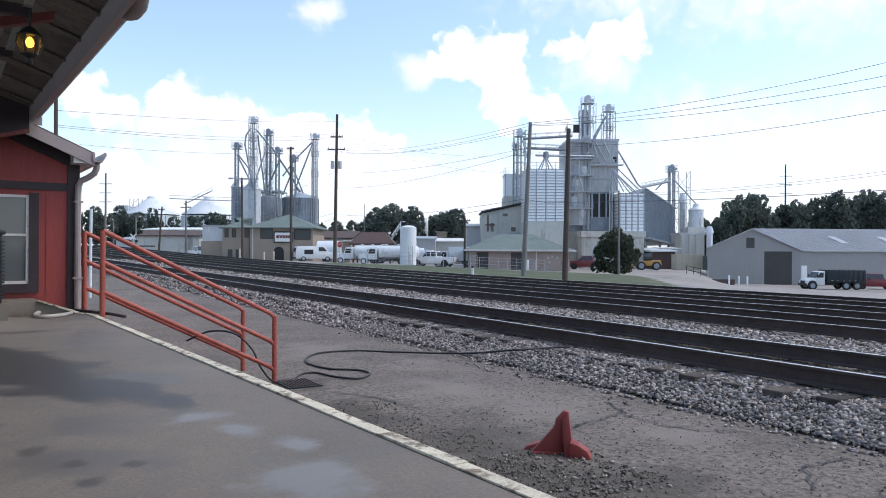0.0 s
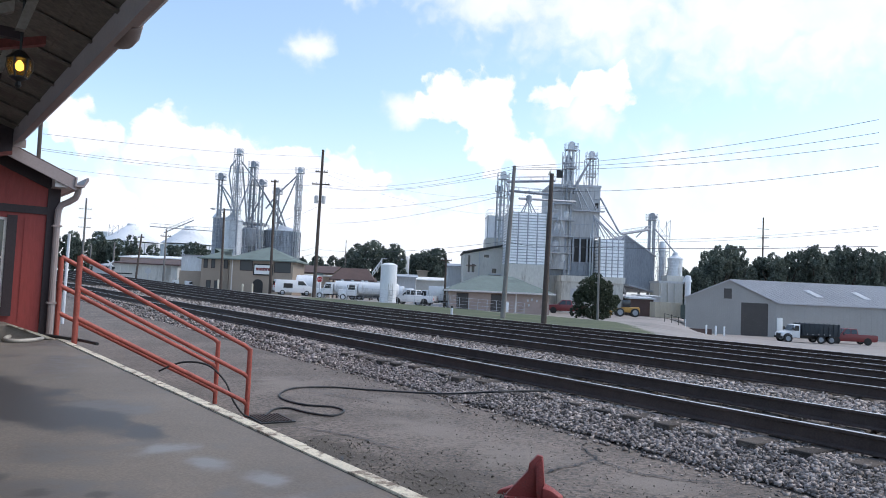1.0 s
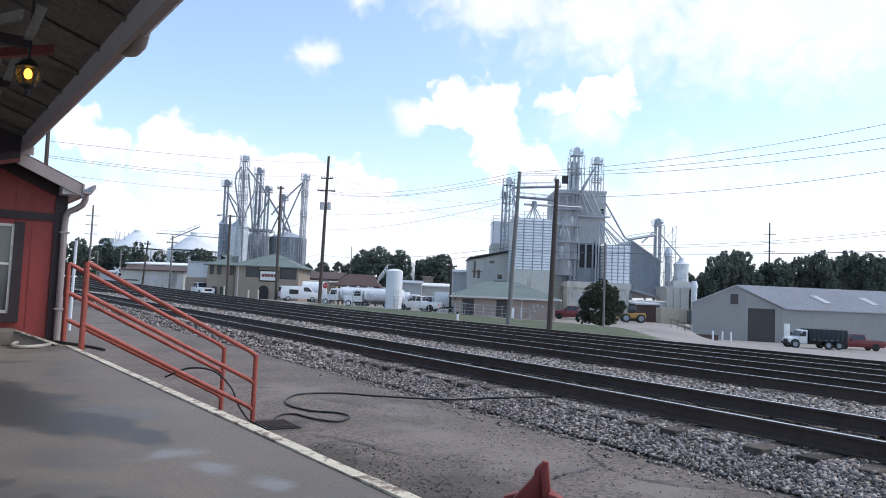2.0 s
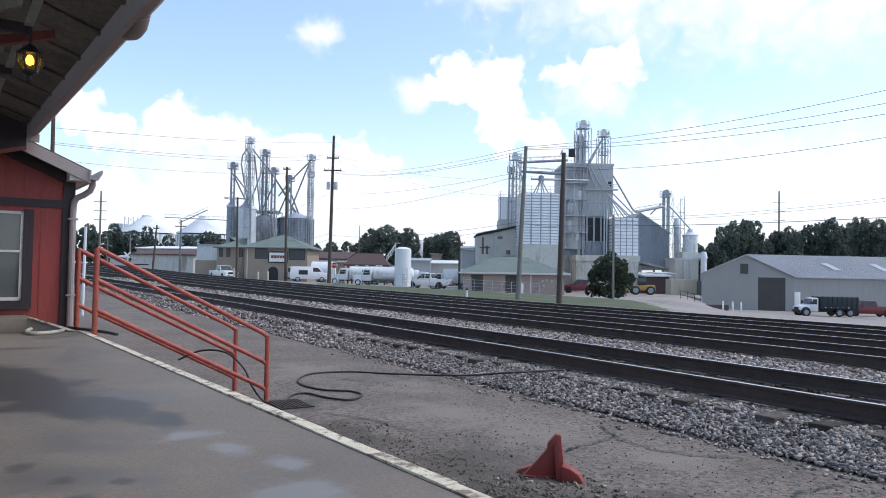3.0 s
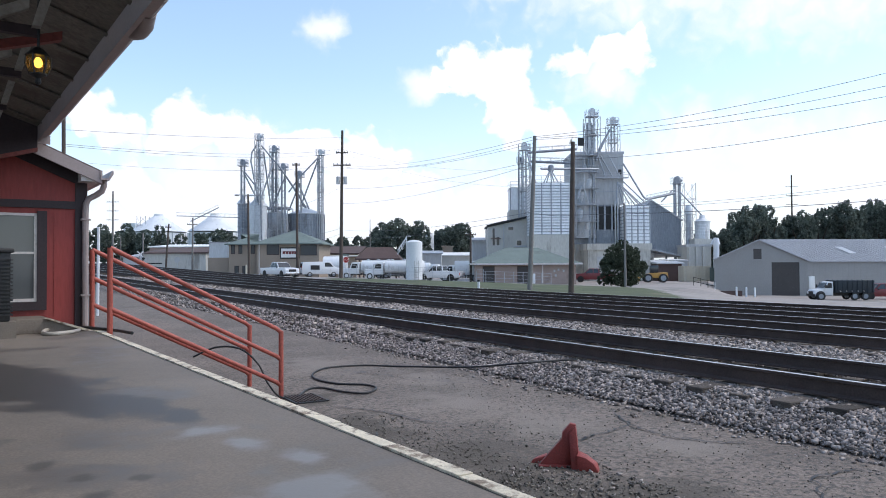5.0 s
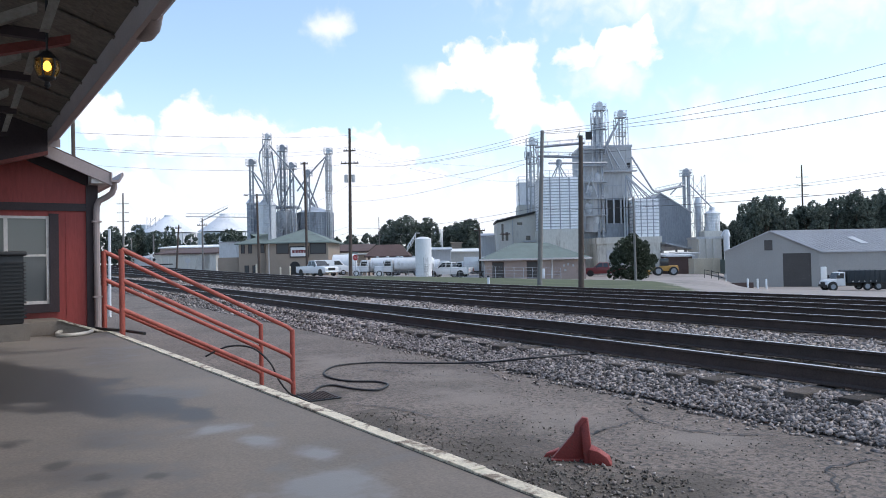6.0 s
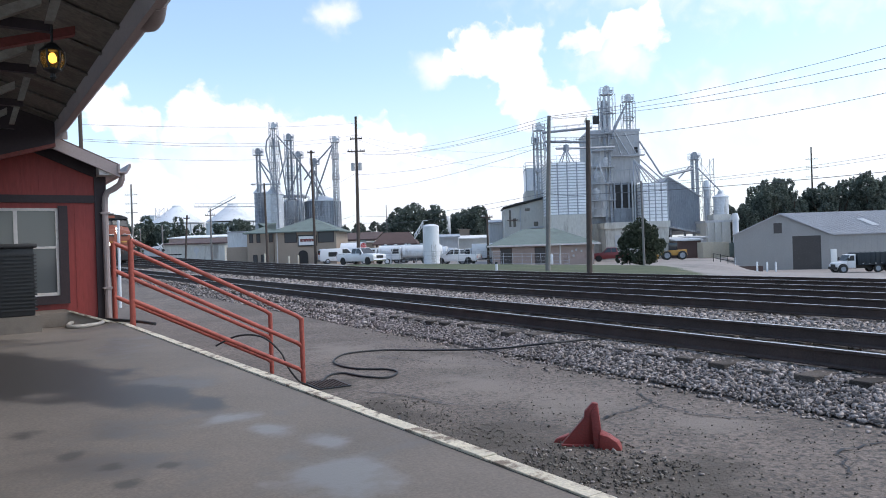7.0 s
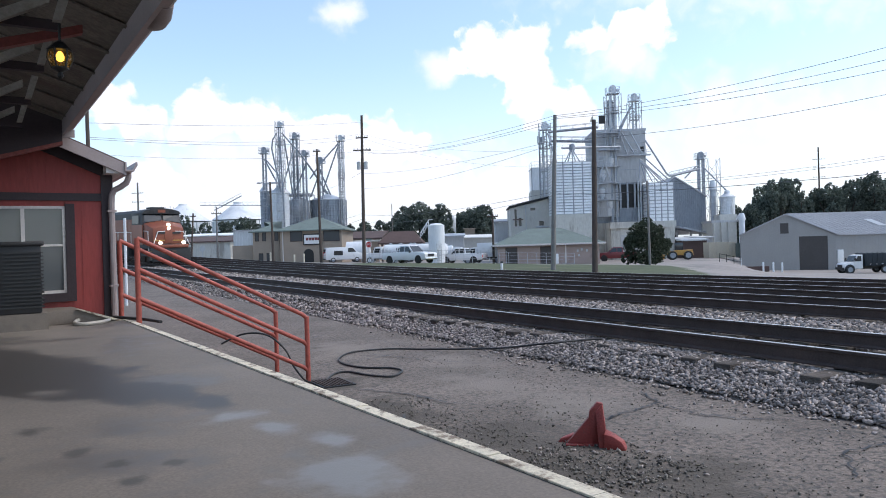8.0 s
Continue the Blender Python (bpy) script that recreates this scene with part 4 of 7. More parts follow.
def lattice(m, a, d, w, z0, z1, step, r=0.05, taper=1.0):
    n = max(2, int((z1 - z0) / step))
    for sx, sy in ((-1, -1), (1, -1), (1, 1), (-1, 1)):
        m.tube([(a + sx * w / 2, d + sy * w / 2, z0), (a + sx * w / 2 * taper, d + sy * w / 2 * taper, z1)], r, 4)
    for i in range(n):
        za, zb = z0 + (z1 - z0) * i / n, z0 + (z1 - z0) * (i + 1) / n
        k = 1 + (taper - 1) * i / n
        q = w / 2 * k
        c = [(a - q, d - q), (a + q, d - q), (a + q, d + q), (a - q, d + q)]
        for j in range(4):
            p, s = c[j], c[(j + 1) % 4]
            m.tube([(*p, za), (*s, za)], r * 0.6, 4)
            m.tube([(*p, za), (*s, zb)], r * 0.5, 4)
    return m


def bucket_leg(a, d, z0, z1, w=0.55, head=1.5, tower=0.0, label="galvanised bucket elevator leg with rounded head", mat="leg_steel"):
    """Twin casings, a rounded head on a railed service deck and, where there is one, the tower that holds them."""
    t = thing("bucket_elevator", YARD, (a, d, z0), label, "grain elevator", "bucket elevator legs")
    for s in (-1, 1):
        part("casing", Mesh().box(a + s * w * 0.52 - w * 0.24, a + s * w * 0.52 + w * 0.24, d - w * 0.35, d + w * 0.35, z0, z1), mat, t)
    # joint flanges down both casings
    m = Mesh()
    z = z0 + 2.2
    while z < z1 - 0.5:
        m.box(a - w * 0.82, a + w * 0.82, d - w * 0.4, d + w * 0.4, z, z + 0.07)
        z += 2.4
    part("flange", m, "steel", t, kind="stuff")
    hw = head * 0.42
    prof = [(a - w * 0.76, z1 - 0.3), (a + w * 0.76, z1 - 0.3), (a + hw, z1 + head * 0.15), (a + hw, z1 + head * 0.5)]
    prof += [(a + hw * math.cos(q), z1 + head * 0.5 + head * 0.46 * math.sin(q)) for q in [math.pi * k / 10 for k in range(1, 10)]] + [(a - hw, z1 + head * 0.5), (a - hw, z1 + head * 0.15)]
    part("head", Mesh().extrude(prof, "y", d - w * 0.6, d + w * 0.6), mat, t)
    # railed service decks at the head and on the way up
    D0 = head * 0.8
    decks = [(z1 - 0.2, D0)] + ([(z1 - 3.2 - 3.6 * k, D0 * 0.78) for k in range(2) if z1 - 3.2 - 3.6 * k > z0 + 1.5] if tower else [])
    for zd, D in decks:
        deck = part("deck", Mesh().box(a - D, a + D, d - D * 0.8, d + D * 0.8, zd - 0.06, zd), "steel", t)
        m = Mesh()
        for x0, y0, x1, y1 in ((-D, -0.8 * D, D, -0.8 * D), (D, -0.8 * D, D, 0.8 * D), (D, 0.8 * D, -D, 0.8 * D), (-D, 0.8 * D, -D, -0.8 * D)):
            for h in (0.5, 1.0):
                m.tube([(a + x0, d + y0, zd + h), (a + x1, d + y1, zd + h)], 0.022, 4)
            for k in (0.0, 0.33, 0.67):
                m.tube([(a + x0 + (x1 - x0) * k, d + y0 + (y1 - y0) * k, zd), (a + x0 + (x1 - x0) * k, d + y0 + (y1 - y0) * k, zd + 1.0)], 0.022, 4)
        part("guard_rail", m, "steel", deck)
    m = Mesh()
    m.box(a + head * 0.42, a + head * 0.78, d - 0.22, d + 0.22, z1 + 0.1, z1 + 0.5)
    part("motor", m, mat, t)
    m = Mesh()
    for s in (-0.22, 0.22):
        m.tube([(a + s, d - w * 0.6, z0), (a + s, d - w * 0.6, z1)], 0.03, 4)
    z = z0
    while z < z1:
        m.tube([(a - 0.22, d - w * 0.6, z), (a + 0.22, d - w * 0.6, z)], 0.025, 4)
        z += 0.6
    part("ladder", m, "steel", t)
    # safety cage round the ladder
    m = Mesh()
    z = z0 + 2.4
    while z < z1 - 0.6:
        m.tube([(a - 0.3, d - w * 0.6, z), (a - 0.3, d - w * 0.6 - 0.5, z), (a + 0.3, d - w * 0.6 - 0.5, z), (a + 0.3, d - w * 0.6, z)], 0.022, 4)
        z += 1.2
    part("ladder_cage", m, "steel", t, kind="stuff")
    if tower:
        part("support_tower", lattice(Mesh(), a, d, tower, z0, z1 - 0.3, tower * 1.1, 0.06), "steel", t)
    return t


def spout(pts, r=0.16, label="grey grain spout pipe between elevator leg and bin", mat="leg_steel"):
    b = min(pts, key=lambda p: p[2])
    single("grain_spout", Mesh().tube(pts, r, 8), mat, YARD, b, label, "pipe", "grain spouts")


def conveyor(p, q, h=0.7, w=0.42, label="covered horizontal grain conveyor bridge", truss=True):
    t = thing("grain_conveyor", YARD, p, label, "conveyor", "grain conveyors")
    p, q = Vector(p), Vector(q)
    m = Mesh()
    dirv = (q - p).normalized()
    m.tube([p, q], w * 0.5, 4)
    part("trough", m, "leg_steel", t)
    if truss:
        m = Mesh()
        n = max(3, int((q - p).length / 1.6))
        for s in (-0.4, 0.4):
            up = Vector((0, s, h))
            m.tube([p + up, q + up], 0.035, 4)
            for i in range(n + 1):
                c = p + (q - p) * i / n
                m.tube([c + Vector((0, s, 0)), c + up], 0.025, 4)
        part("walkway_rail", m, "steel", t)
    return t


def ribbed_bin(a0, a1, d, depth, z0, z1, cols, rows, label, base_z=None):
    """A square steel bin: corner posts, stiffening ribs and sheet panels, on a concrete base."""
    t = thing("square_grain_bin", YARD, ((a0 + a1) / 2, d, z0), label, "grain bin", "square bins")
    part("core", Mesh().box(a0 + 0.05, a1 - 0.05, d + 0.05, d + depth - 0.05, z0, z1), "galv_bright", t)
    w, h = (a1 - a0) / cols, (z1 - z0) / rows
    for i in range(cols):
        for j in range(rows):
            m = Mesh()
            x0, x1, q0, q1 = a0 + i * w + 0.07, a0 + (i + 1) * w - 0.07, z0 + j * h + 0.06, z0 + (j + 1) * h - 0.06
            m.add([(x0, d + 0.04, q0), (x1, d + 0.04, q0), (x1, d + 0.04, q1), (x0, d + 0.04, q1), (x0 + 0.05, d - 0.12, q0 + 0.02), (x1 - 0.05, d - 0.12, q0 + 0.02), (x1 - 0.05, d - 0.02, q1), (x0 + 0.05, d - 0.02, q1)],
                  [(4, 5, 6, 7), (0, 1, 5, 4), (1, 2, 6, 5), (2, 3, 7, 6), (3, 0, 4, 7)])
            part("panel", m, "galv_bright", t, smooth=False)
    for i in range(cols + 1):
        x = a0 + i * w
        part("post", Mesh().box(x - 0.07, x + 0.07, d - 0.1, d + 0.05, z0, z1), "galv_dark", t)
    m = Mesh()
    for j in range(rows + 1):
        q = z0 + j * h
        m.box(a0, a1, d - 0.05, d + 0.05, q - 0.03, q + 0.03)
        m.box(a0 - 0.05, a0 + 0.04, d, d + depth, q - 0.05, q + 0.05).box(a1 - 0.04, a1 + 0.05, d, d + depth, q - 0.05, q + 0.05)
    part("rib", m, "galv_dark", t)
    m = Mesh()
    for h2 in (0.5, 1.0):
        m.tube([(a0, d, z1 + h2), (a1, d, z1 + h2), (a1, d + depth, z1 + h2), (a0, d + depth, z1 + h2), (a0, d, z1 + h2)], 0.03, 4)
    for i in range(cols + 1):
        m.tube([(a0 + i * w, d, z1), (a0 + i * w, d, z1 + 1)], 0.03, 4)
    part("guard_rail", m, "steel", t)
    if base_z is not None:
        part("base", Mesh().box(a0 - 0.1, a1 + 0.1, d - 0.1, d + depth + 0.1, base_z, z0), "wall_white", t, "pale concrete base")
    return t


def left_elevator():
    silo("silo", -35.40, 124, 1.07, None, 12.13, 1.0, "leg_steel", "dark corrugated steel grain silo", 16)
    silo("silo", -32.46, 122, 1.48, None, 11.59, 1.2, "galv", "shiny corrugated steel grain silo", 16)
    silo("silo", -25.89, 130, 3.15, None, 10.67, 1.12, "leg_steel", "wide ribbed steel grain bin with conical roof", 12, 40)
    silo("silo", -31.97, 133, 1.98, None, 10.85, 1.2, "leg_steel", "grey steel grain silo between the legs", 14)
    t = thing("work_tower", YARD, (-30.77, 128, ground_at(-30.77, 128)), "grey steel work floor between silos", "tower")
    part("support_frame", lattice(Mesh(), -30.57, 128, 4.40, ground_at(-30, 128), 11.70, 3.0, 0.09), "steel", t)
    part("deck", Mesh().box(-32.76, -28.38, 126, 130, 11.50, 11.80), "steel", t)
    part("hopper", Mesh().turned([(0.3, 6.48), (1.7, 8.46), (1.7, 10.63), (0.3, 11.22)], (-30.53, 127, 0), 16), "galv_dark", t)
    part("catwalk", Mesh().box(-34.54, -31.15, 120.6, 121.4, 13.20, 13.39), "steel", t)
    g = ground_at(-35, 124)
    bucket_leg(-35.31, 123, g, 18.74, 0.5, 1.0)
    bucket_leg(-32.00, 121, g, 22.80, 0.3, 0.85, 1.25, "pale galvanised elevator leg in lattice tower", "galv")
    bucket_leg(-30.68, 126, g, 21.53, 0.55, 1.0, 1.3)
    bucket_leg(-28.88, 125, g, 18.27, 0.55, 1.0)
    bucket_leg(-26.48, 127, g, 17.27, 0.45, 0.95)
    bucket_leg(-23.00, 128, g, 21.19, 0.32, 0.9, 0.9, "galvanised elevator leg in slim tower", "galv")
    for pts in (
        [(-32.35, 120.50, 21.59), (-33.09, 120.50, 20.46), (-33.27, 120.50, 18.96), (-32.50, 120.50, 14.84), (-31.92, 120.50, 11.66)],
        [(-31.50, 120.50, 21.59), (-30.12, 121.00, 19.80), (-29.13, 122.00, 18.63), (-26.12, 125.00, 13.62), (-25.74, 127.00, 11.84)],
        [(-30.53, 125.00, 19.72), (-31.57, 122.00, 14.06), (-32.03, 122.00, 11.88)], [(-34.96, 122.50, 17.53), (-32.43, 122.00, 14.44), (-32.41, 122.00, 12.16)], [(-35.15, 122.50, 17.53), (-32.90, 122.00, 13.30)],
        [(-23.31, 127.00, 20.34), (-26.15, 126.00, 17.05), (-28.19, 126.00, 14.29)], [(-23.21, 127.00, 20.15), (-26.24, 128.00, 12.71), (-26.54, 129.00, 11.40)], [(-28.45, 124.50, 16.75), (-31.12, 126.00, 11.54)],
        [(-26.24, 126.00, 15.87), (-28.62, 128.00, 11.21)], [(-28.55, 124.50, 17.24), (-25.74, 129.00, 11.80)], [(-30.14, 125.00, 19.63), (-30.24, 126.00, 12.52)], [(-31.12, 120.50, 20.47), (-30.82, 124.00, 11.57)],
        [(-26.73, 126.00, 16.46), (-25.24, 129.00, 11.60)], [(-31.87, 120.50, 20.84), (-31.42, 120.50, 5.48)]):
        spout(pts, 0.13)


left_elevator()


def right_elevator():
    gz = ground_at(23.17, 118)
    # main tower block
    t = thing("elevator_tower", YARD, (23.91, 118, gz), "tall grey grain elevator tower of concrete and steel", "tower")
    x0, x1, d = 19.54, 27.55, 116
    part("upper_wall", Mesh().box(x0, x1, d, d + 9, 10.99, 19.10), "tower", t)
    part("middle_wall", Mesh().box(x0, x1 - 0.6, d + 0.12, d + 8.5, 4.69, 10.99), "leg_steel", t)
    part("lower_wall", Mesh().box(x0 + 0.3, x1 - 0.3, d + 0.2, d + 8.5, gz, 4.69), "wall_white", t, "pale concrete ground floor")
    part("parapet", Mesh().box(x0 - 0.12, x1 + 0.12, d - 0.12, d + 9.1, 19.10, 19.46), "steel", t)
    part("round_bin", Mesh().turned([(1.78, 5.68), (1.78, 16.58)], (21.43, 116.5, 0), 28), "tower", t)
    for k in range(4):
        xa = 22.40 + k * 1.13
        # no opening here: the bay's shade is a black sheet on the wall
        part("bay", Mesh().box(xa, xa + 0.82, d - 0.03, d + 0.15, 7.03, 10.72), "black", t, "black sheet standing for the shade in an open bay between posts")
        part("post", Mesh().box(xa - 0.27, xa - 0.02, d - 0.18, d + 0.1, 6.85, 10.90), "galv_dark", t)
    for k in range(3):
        for j in range(5):
            xa = 22.22 + j * 1.00
            zb = 4.87 + k * 0.75
            part("panel", Mesh().box(xa, xa + 0.91, d + 0.03, d + 0.14, zb, zb + 0.68), "leg_steel", t)
    part("walkway", Mesh().box(22.58, x1 + 0.6, d - 0.9, d, 15.14, 15.32), "steel", t)
    part("walkway", Mesh().box(19.01, 23.30, d - 0.9, d, 16.39, 16.57), "steel", t)
    m = Mesh()
    for z in (15.68, 16.04):
        m.tube([(22.58, d - 0.88, z), (x1 + 0.6, d - 0.88, z)], 0.03, 4)
    m2 = m
    for k in range(9):
        xx = 22.58 + k * (x1 + 0.6 - 22.58) / 8
        m2.tube([(xx, d - 0.88, 15.23), (xx, d - 0.88, 16.04)], 0.03, 4)
    part("guard_rail", m2, "steel", t)
    part("window", Mesh().box(26.72, 27.26, d - 0.03, d + 0.1, 15.69, 16.60), "black", t)
    # formwork ribs and joints on the upper wall
    for k in range(7):
        part("wall_rib", Mesh().box(22.9 + k * 0.74, 23.0 + k * 0.74, d - 0.07, d, 11.0, 19.05), "tower", t)
    for z in (13.0, 17.2):
        part("wall_joint", Mesh().box(22.6, x1, d - 0.1, d, z, z + 0.1), "galv_dark", t)
    part("stair_tower", lattice(Mesh(), 20.3, d - 1.4, 1.3, 5.7, 19.0, 1.3, 0.05), "steel", t)
    for k in range(5):
        z = 8.2 + k * 2.6
        part("landing", Mesh().box(19.5, 23.2, d - 2.1, d - 0.4, z, z + 0.1), "steel", t)
        m = Mesh()
        for h in (0.5, 1.0):
            m.tube([(19.5, d - 2.05, z + h), (23.2, d - 2.05, z + h)], 0.025, 4)
        for q in range(5):
            m.tube([(19.5 + q * 0.92, d - 2.05, z), (19.5 + q * 0.92, d - 2.05, z + 1.0)], 0.025, 4)
        part("guard_rail", m, "steel", t)
    for xa, zb, zt2 in ((21.5, 5.8, 17.5), (22.0, 9.0, 18.4), (19.75, 6.5, 14.2), (26.1, 4.7, 11.5), (26.5, 4.7, 12.0)):
        part("down_pipe", Mesh().tube([(xa, d - 0.5, zb), (xa, d - 0.5, zt2)], 0.14, 8), "galv", t)
    for xa, z in ((20.6, 12.1), (21.9, 14.0), (20.4, 9.2), (21.6, 7.3)):
        part("cyclone", Mesh().turned([(0.12, z - 0.9), (0.5, z), (0.5, z + 0.8), (0.2, z + 1.1)], (xa, d - 1.0, 0), 12), "galv", t)
    for k, (p, q) in enumerate((((23.43, 115.60, 18.86), (24.61, 115.60, 15.28)), ((23.79, 115.60, 18.87), (25.78, 115.60, 15.28)), ((25.14, 115.60, 18.87), (26.86, 115.60, 15.47)), ((20.49, 113.60, 13.88), (19.79, 113.60, 11.67)), ((20.67, 113.60, 13.88), (21.56, 113.60, 10.97)))):
        part("chute", Mesh().tube([p, q], 0.1, 6), "galv_dark", t)
    part("name_board", Mesh().box(20.26, 21.24, d - 0.6, d - 0.4, 20.35, 21.62), "black", t)
    # legs on the roof and beside it
    zt = 19.28
    bucket_leg(22.79, 117, zt, 25.43, 0.7, 1.25, 2.3, "galvanised double elevator leg on the tower roof", "galv")
    bucket_leg(22.72, 119, zt, 23.71, 0.7, 1.1, 1.4)
    bucket_leg(26.38, 118, zt, 24.37, 0.5, 1.1, 1.9, "galvanised elevator leg in braced tower", "galv")
    bucket_leg(22.23, 115, gz, 18.95, 0.7, 0.6)
    spout([(25.78, 117.00, 23.26), (23.78, 116.00, 20.01), (23.15, 115.50, 17.95)], 0.16)
    spout([(25.42, 117.00, 22.53), (23.50, 115.50, 19.03)], 0.12)
    spout([(27.57, 116.00, 17.50), (30.13, 114.00, 12.10), (30.66, 114.00, 11.58)], 0.15)
    for k in range(6):
        spout([(26.25, 114.50, 14.44), (25.81 + k * 0.95, 113.5 - 0.3 * k, 10.99 - 0.06 * k * k)], 0.09, "thin grain spout fanning out to bins")
    spout([(27.35, 115.00, 14.50), (30.18, 113.50, 11.18)], 0.1)
    # square bins
    ribbed_bin(11.62, 17.11, 104, 7.5, 5.79, 13.23, 4, 18, "shiny ribbed square steel grain bin on concrete base", ground_at(12, 104))
    ribbed_bin(26.86, 30.60, 112, 6, 4.61, 10.52, 4, 11, "shiny ribbed steel grain bin beside the tower", None)
    ribbed_bin(10.03, 13.92, 122, 6, 10.66, 14.45, 3, 1, "grey steel bins on pale concrete tower", ground_at(10, 122))
    t = thing("loading_base", YARD, (26.72, 110, ground_at(25.87, 110)), "pale concrete loading bay under the bins", "building")
    part("wall", Mesh().box(20.75, 30.22, 110.5, 118, ground_at(25.87, 110), 3.69), "wall_white", t)
    part("slab", Mesh().box(20.58, 30.40, 110.2, 118, 3.69, 4.63), "wall_white", t)
    part("doorway", Mesh().box(22.11, 24.33, 110.4, 111, ground_at(25.87, 110), 2.67), "tower", t)
    # top spouts on the first bin
    t = thing("bin_distributor", YARD, (14.45, 105.00, 13.34), "steel spout distributor on top of the bin", "distributor")
    for dx, dy in ((-14, 0), (14, 0), (-5, 3), (6, 3), (0, -3)):
        part("leg", Mesh().tube([(14.72, 107.00, 15.56), (14.78 + dx * 0.085, 107 + dy, 13.34)], 0.09, 6), "leg_steel", t)
    part("hub", Mesh().turned([(0.2, 15.06), (0.45, 15.31), (0.4, 16.06), (0.1, 16.22)], (14.78, 107, 0), 12), "leg_steel", t)
    bucket_leg(11.89, 117, ground_at(12, 117), 20.11, 0.5, 1.15, 1.8, "galvanised elevator leg in lattice tower", "galv")
    bucket_leg(11.35, 118, ground_at(12, 118), 18.25, 0.5, 0.7)
    conveyor((12.34, 116.00, 19.41), (20.18, 116.00, 19.90))
    conveyor((12.62, 116.00, 17.97), (19.46, 116.00, 17.64))
    conveyor((13.30, 107.00, 15.63), (23.00, 113.00, 16.28), 0.5, 0.35, truss=False)
    spout([(12.34, 116.00, 19.05), (12.60, 108.00, 13.66)], 0.14)
    # gabled grain barn
    t = thing("grain_barn", YARD, (36.67, 124, ground_at(36.67, 124)), "dark corrugated steel grain barn with sloping roof", "barn")
    g = ground_at(36.67, 124)
    part("wall", Mesh().extrude([(32.82, 3.60), (39.07, 2.64), (39.07, 9.00), (34.07, 12.26), (32.82, 11.20)], "y", 124, 142), "leg_steel", t)
    for k in range(16):
        xx = 34.07 + k * 0.32
        part("rib", Mesh().box(xx, xx + 0.08, 123.9, 124.0, 3.22, 11.97 - k * 0.20), "leg_steel", t)
    part("roof", Mesh().extrude([(39.36, 9.01), (34.07, 12.45), (34.07, 12.26), (39.36, 8.81)], "y", 123.7, 142.3), "steel", t)
    for xp in (34.36, 36.67, 38.88):
        part("post", Mesh().box(xp - 0.15, xp + 0.15, 124.2, 124.5, g, 3.41), "steel", t)
    part("back_wall", Mesh().box(32.82, 39.07, 141, 141.5, g, 3.60), "black", t)
    part("awning", Mesh().extrude([(33.99, 3.96), (39.43, 2.65), (39.43, 2.36), (33.99, 3.67)], "y", 121, 124), "galv_dark", t)
    bucket_leg(39.12, 126, g, 15.58, 0.75, 1.1, 0.0)
    tt = thing("lattice_tower", YARD, (41.40, 127, g), "grey steel lattice tower beside elevator leg", "tower")
    part("frame", lattice(Mesh(), 41.40, 127, 1.99, g, 15.50, 2.4, 0.06), "steel", tt)
    conveyor((31.02, 115.00, 11.75), (38.46, 125.00, 13.62), 0.6, 0.45)
    spout([(39.24, 125.00, 13.92), (42.13, 121.00, 9.03)], 0.12)
    spout([(38.07, 125.00, 14.11), (35.85, 124.00, 12.07)], 0.12)
    silo("silo", 41.35, 120, 1.17, 5.43, 8.41, 0.56, "galv", "small corrugated hopper bin on pale base", 6)
    silo("silo", 39.77, 122, 0.5, None, 9.9, 0.95, "galv_dark", "slim grey steel bin", 10)
    t = thing("mill_building", YARD, (40.57, 118, ground_at(40.57, 118)), "pale concrete mill building under the hopper bin", "building")
    g = ground_at(40.57, 118)
    part("wall", Mesh().box(38.19, 42.04, 118, 123, g, 4.27), "wall_white", t)
    part("roof", Mesh().box(38.01, 42.22, 117.8, 123, 4.27, 4.63), "tower", t)
    part("upper", Mesh().box(39.62, 42.39, 118.6, 123, 4.63, 5.58), "wall_white", t)
    for xa in (1209, 1222, 1234):
        part("pillar", Mesh().box(37.50 + (xa - 1200) * 0.0915, 37.50 + (xa - 1200) * 0.0915 + 0.35, 117.7, 118, g, 4.27), "wall_white", t)
    silo("silo", 42.50, 117, 0.46, None, 4.62, 0.5, "tank_white", "small white upright tank", 3, roof_mat="tank_white")
    spout([(41.67, 117.00, 4.62), (42.03, 117.00, 5.34), (42.66, 117.00, 5.35), (42.76, 117.00, 4.26)], 0.12, "bent pale pipe on the mill", "tank_white")


right_elevator()


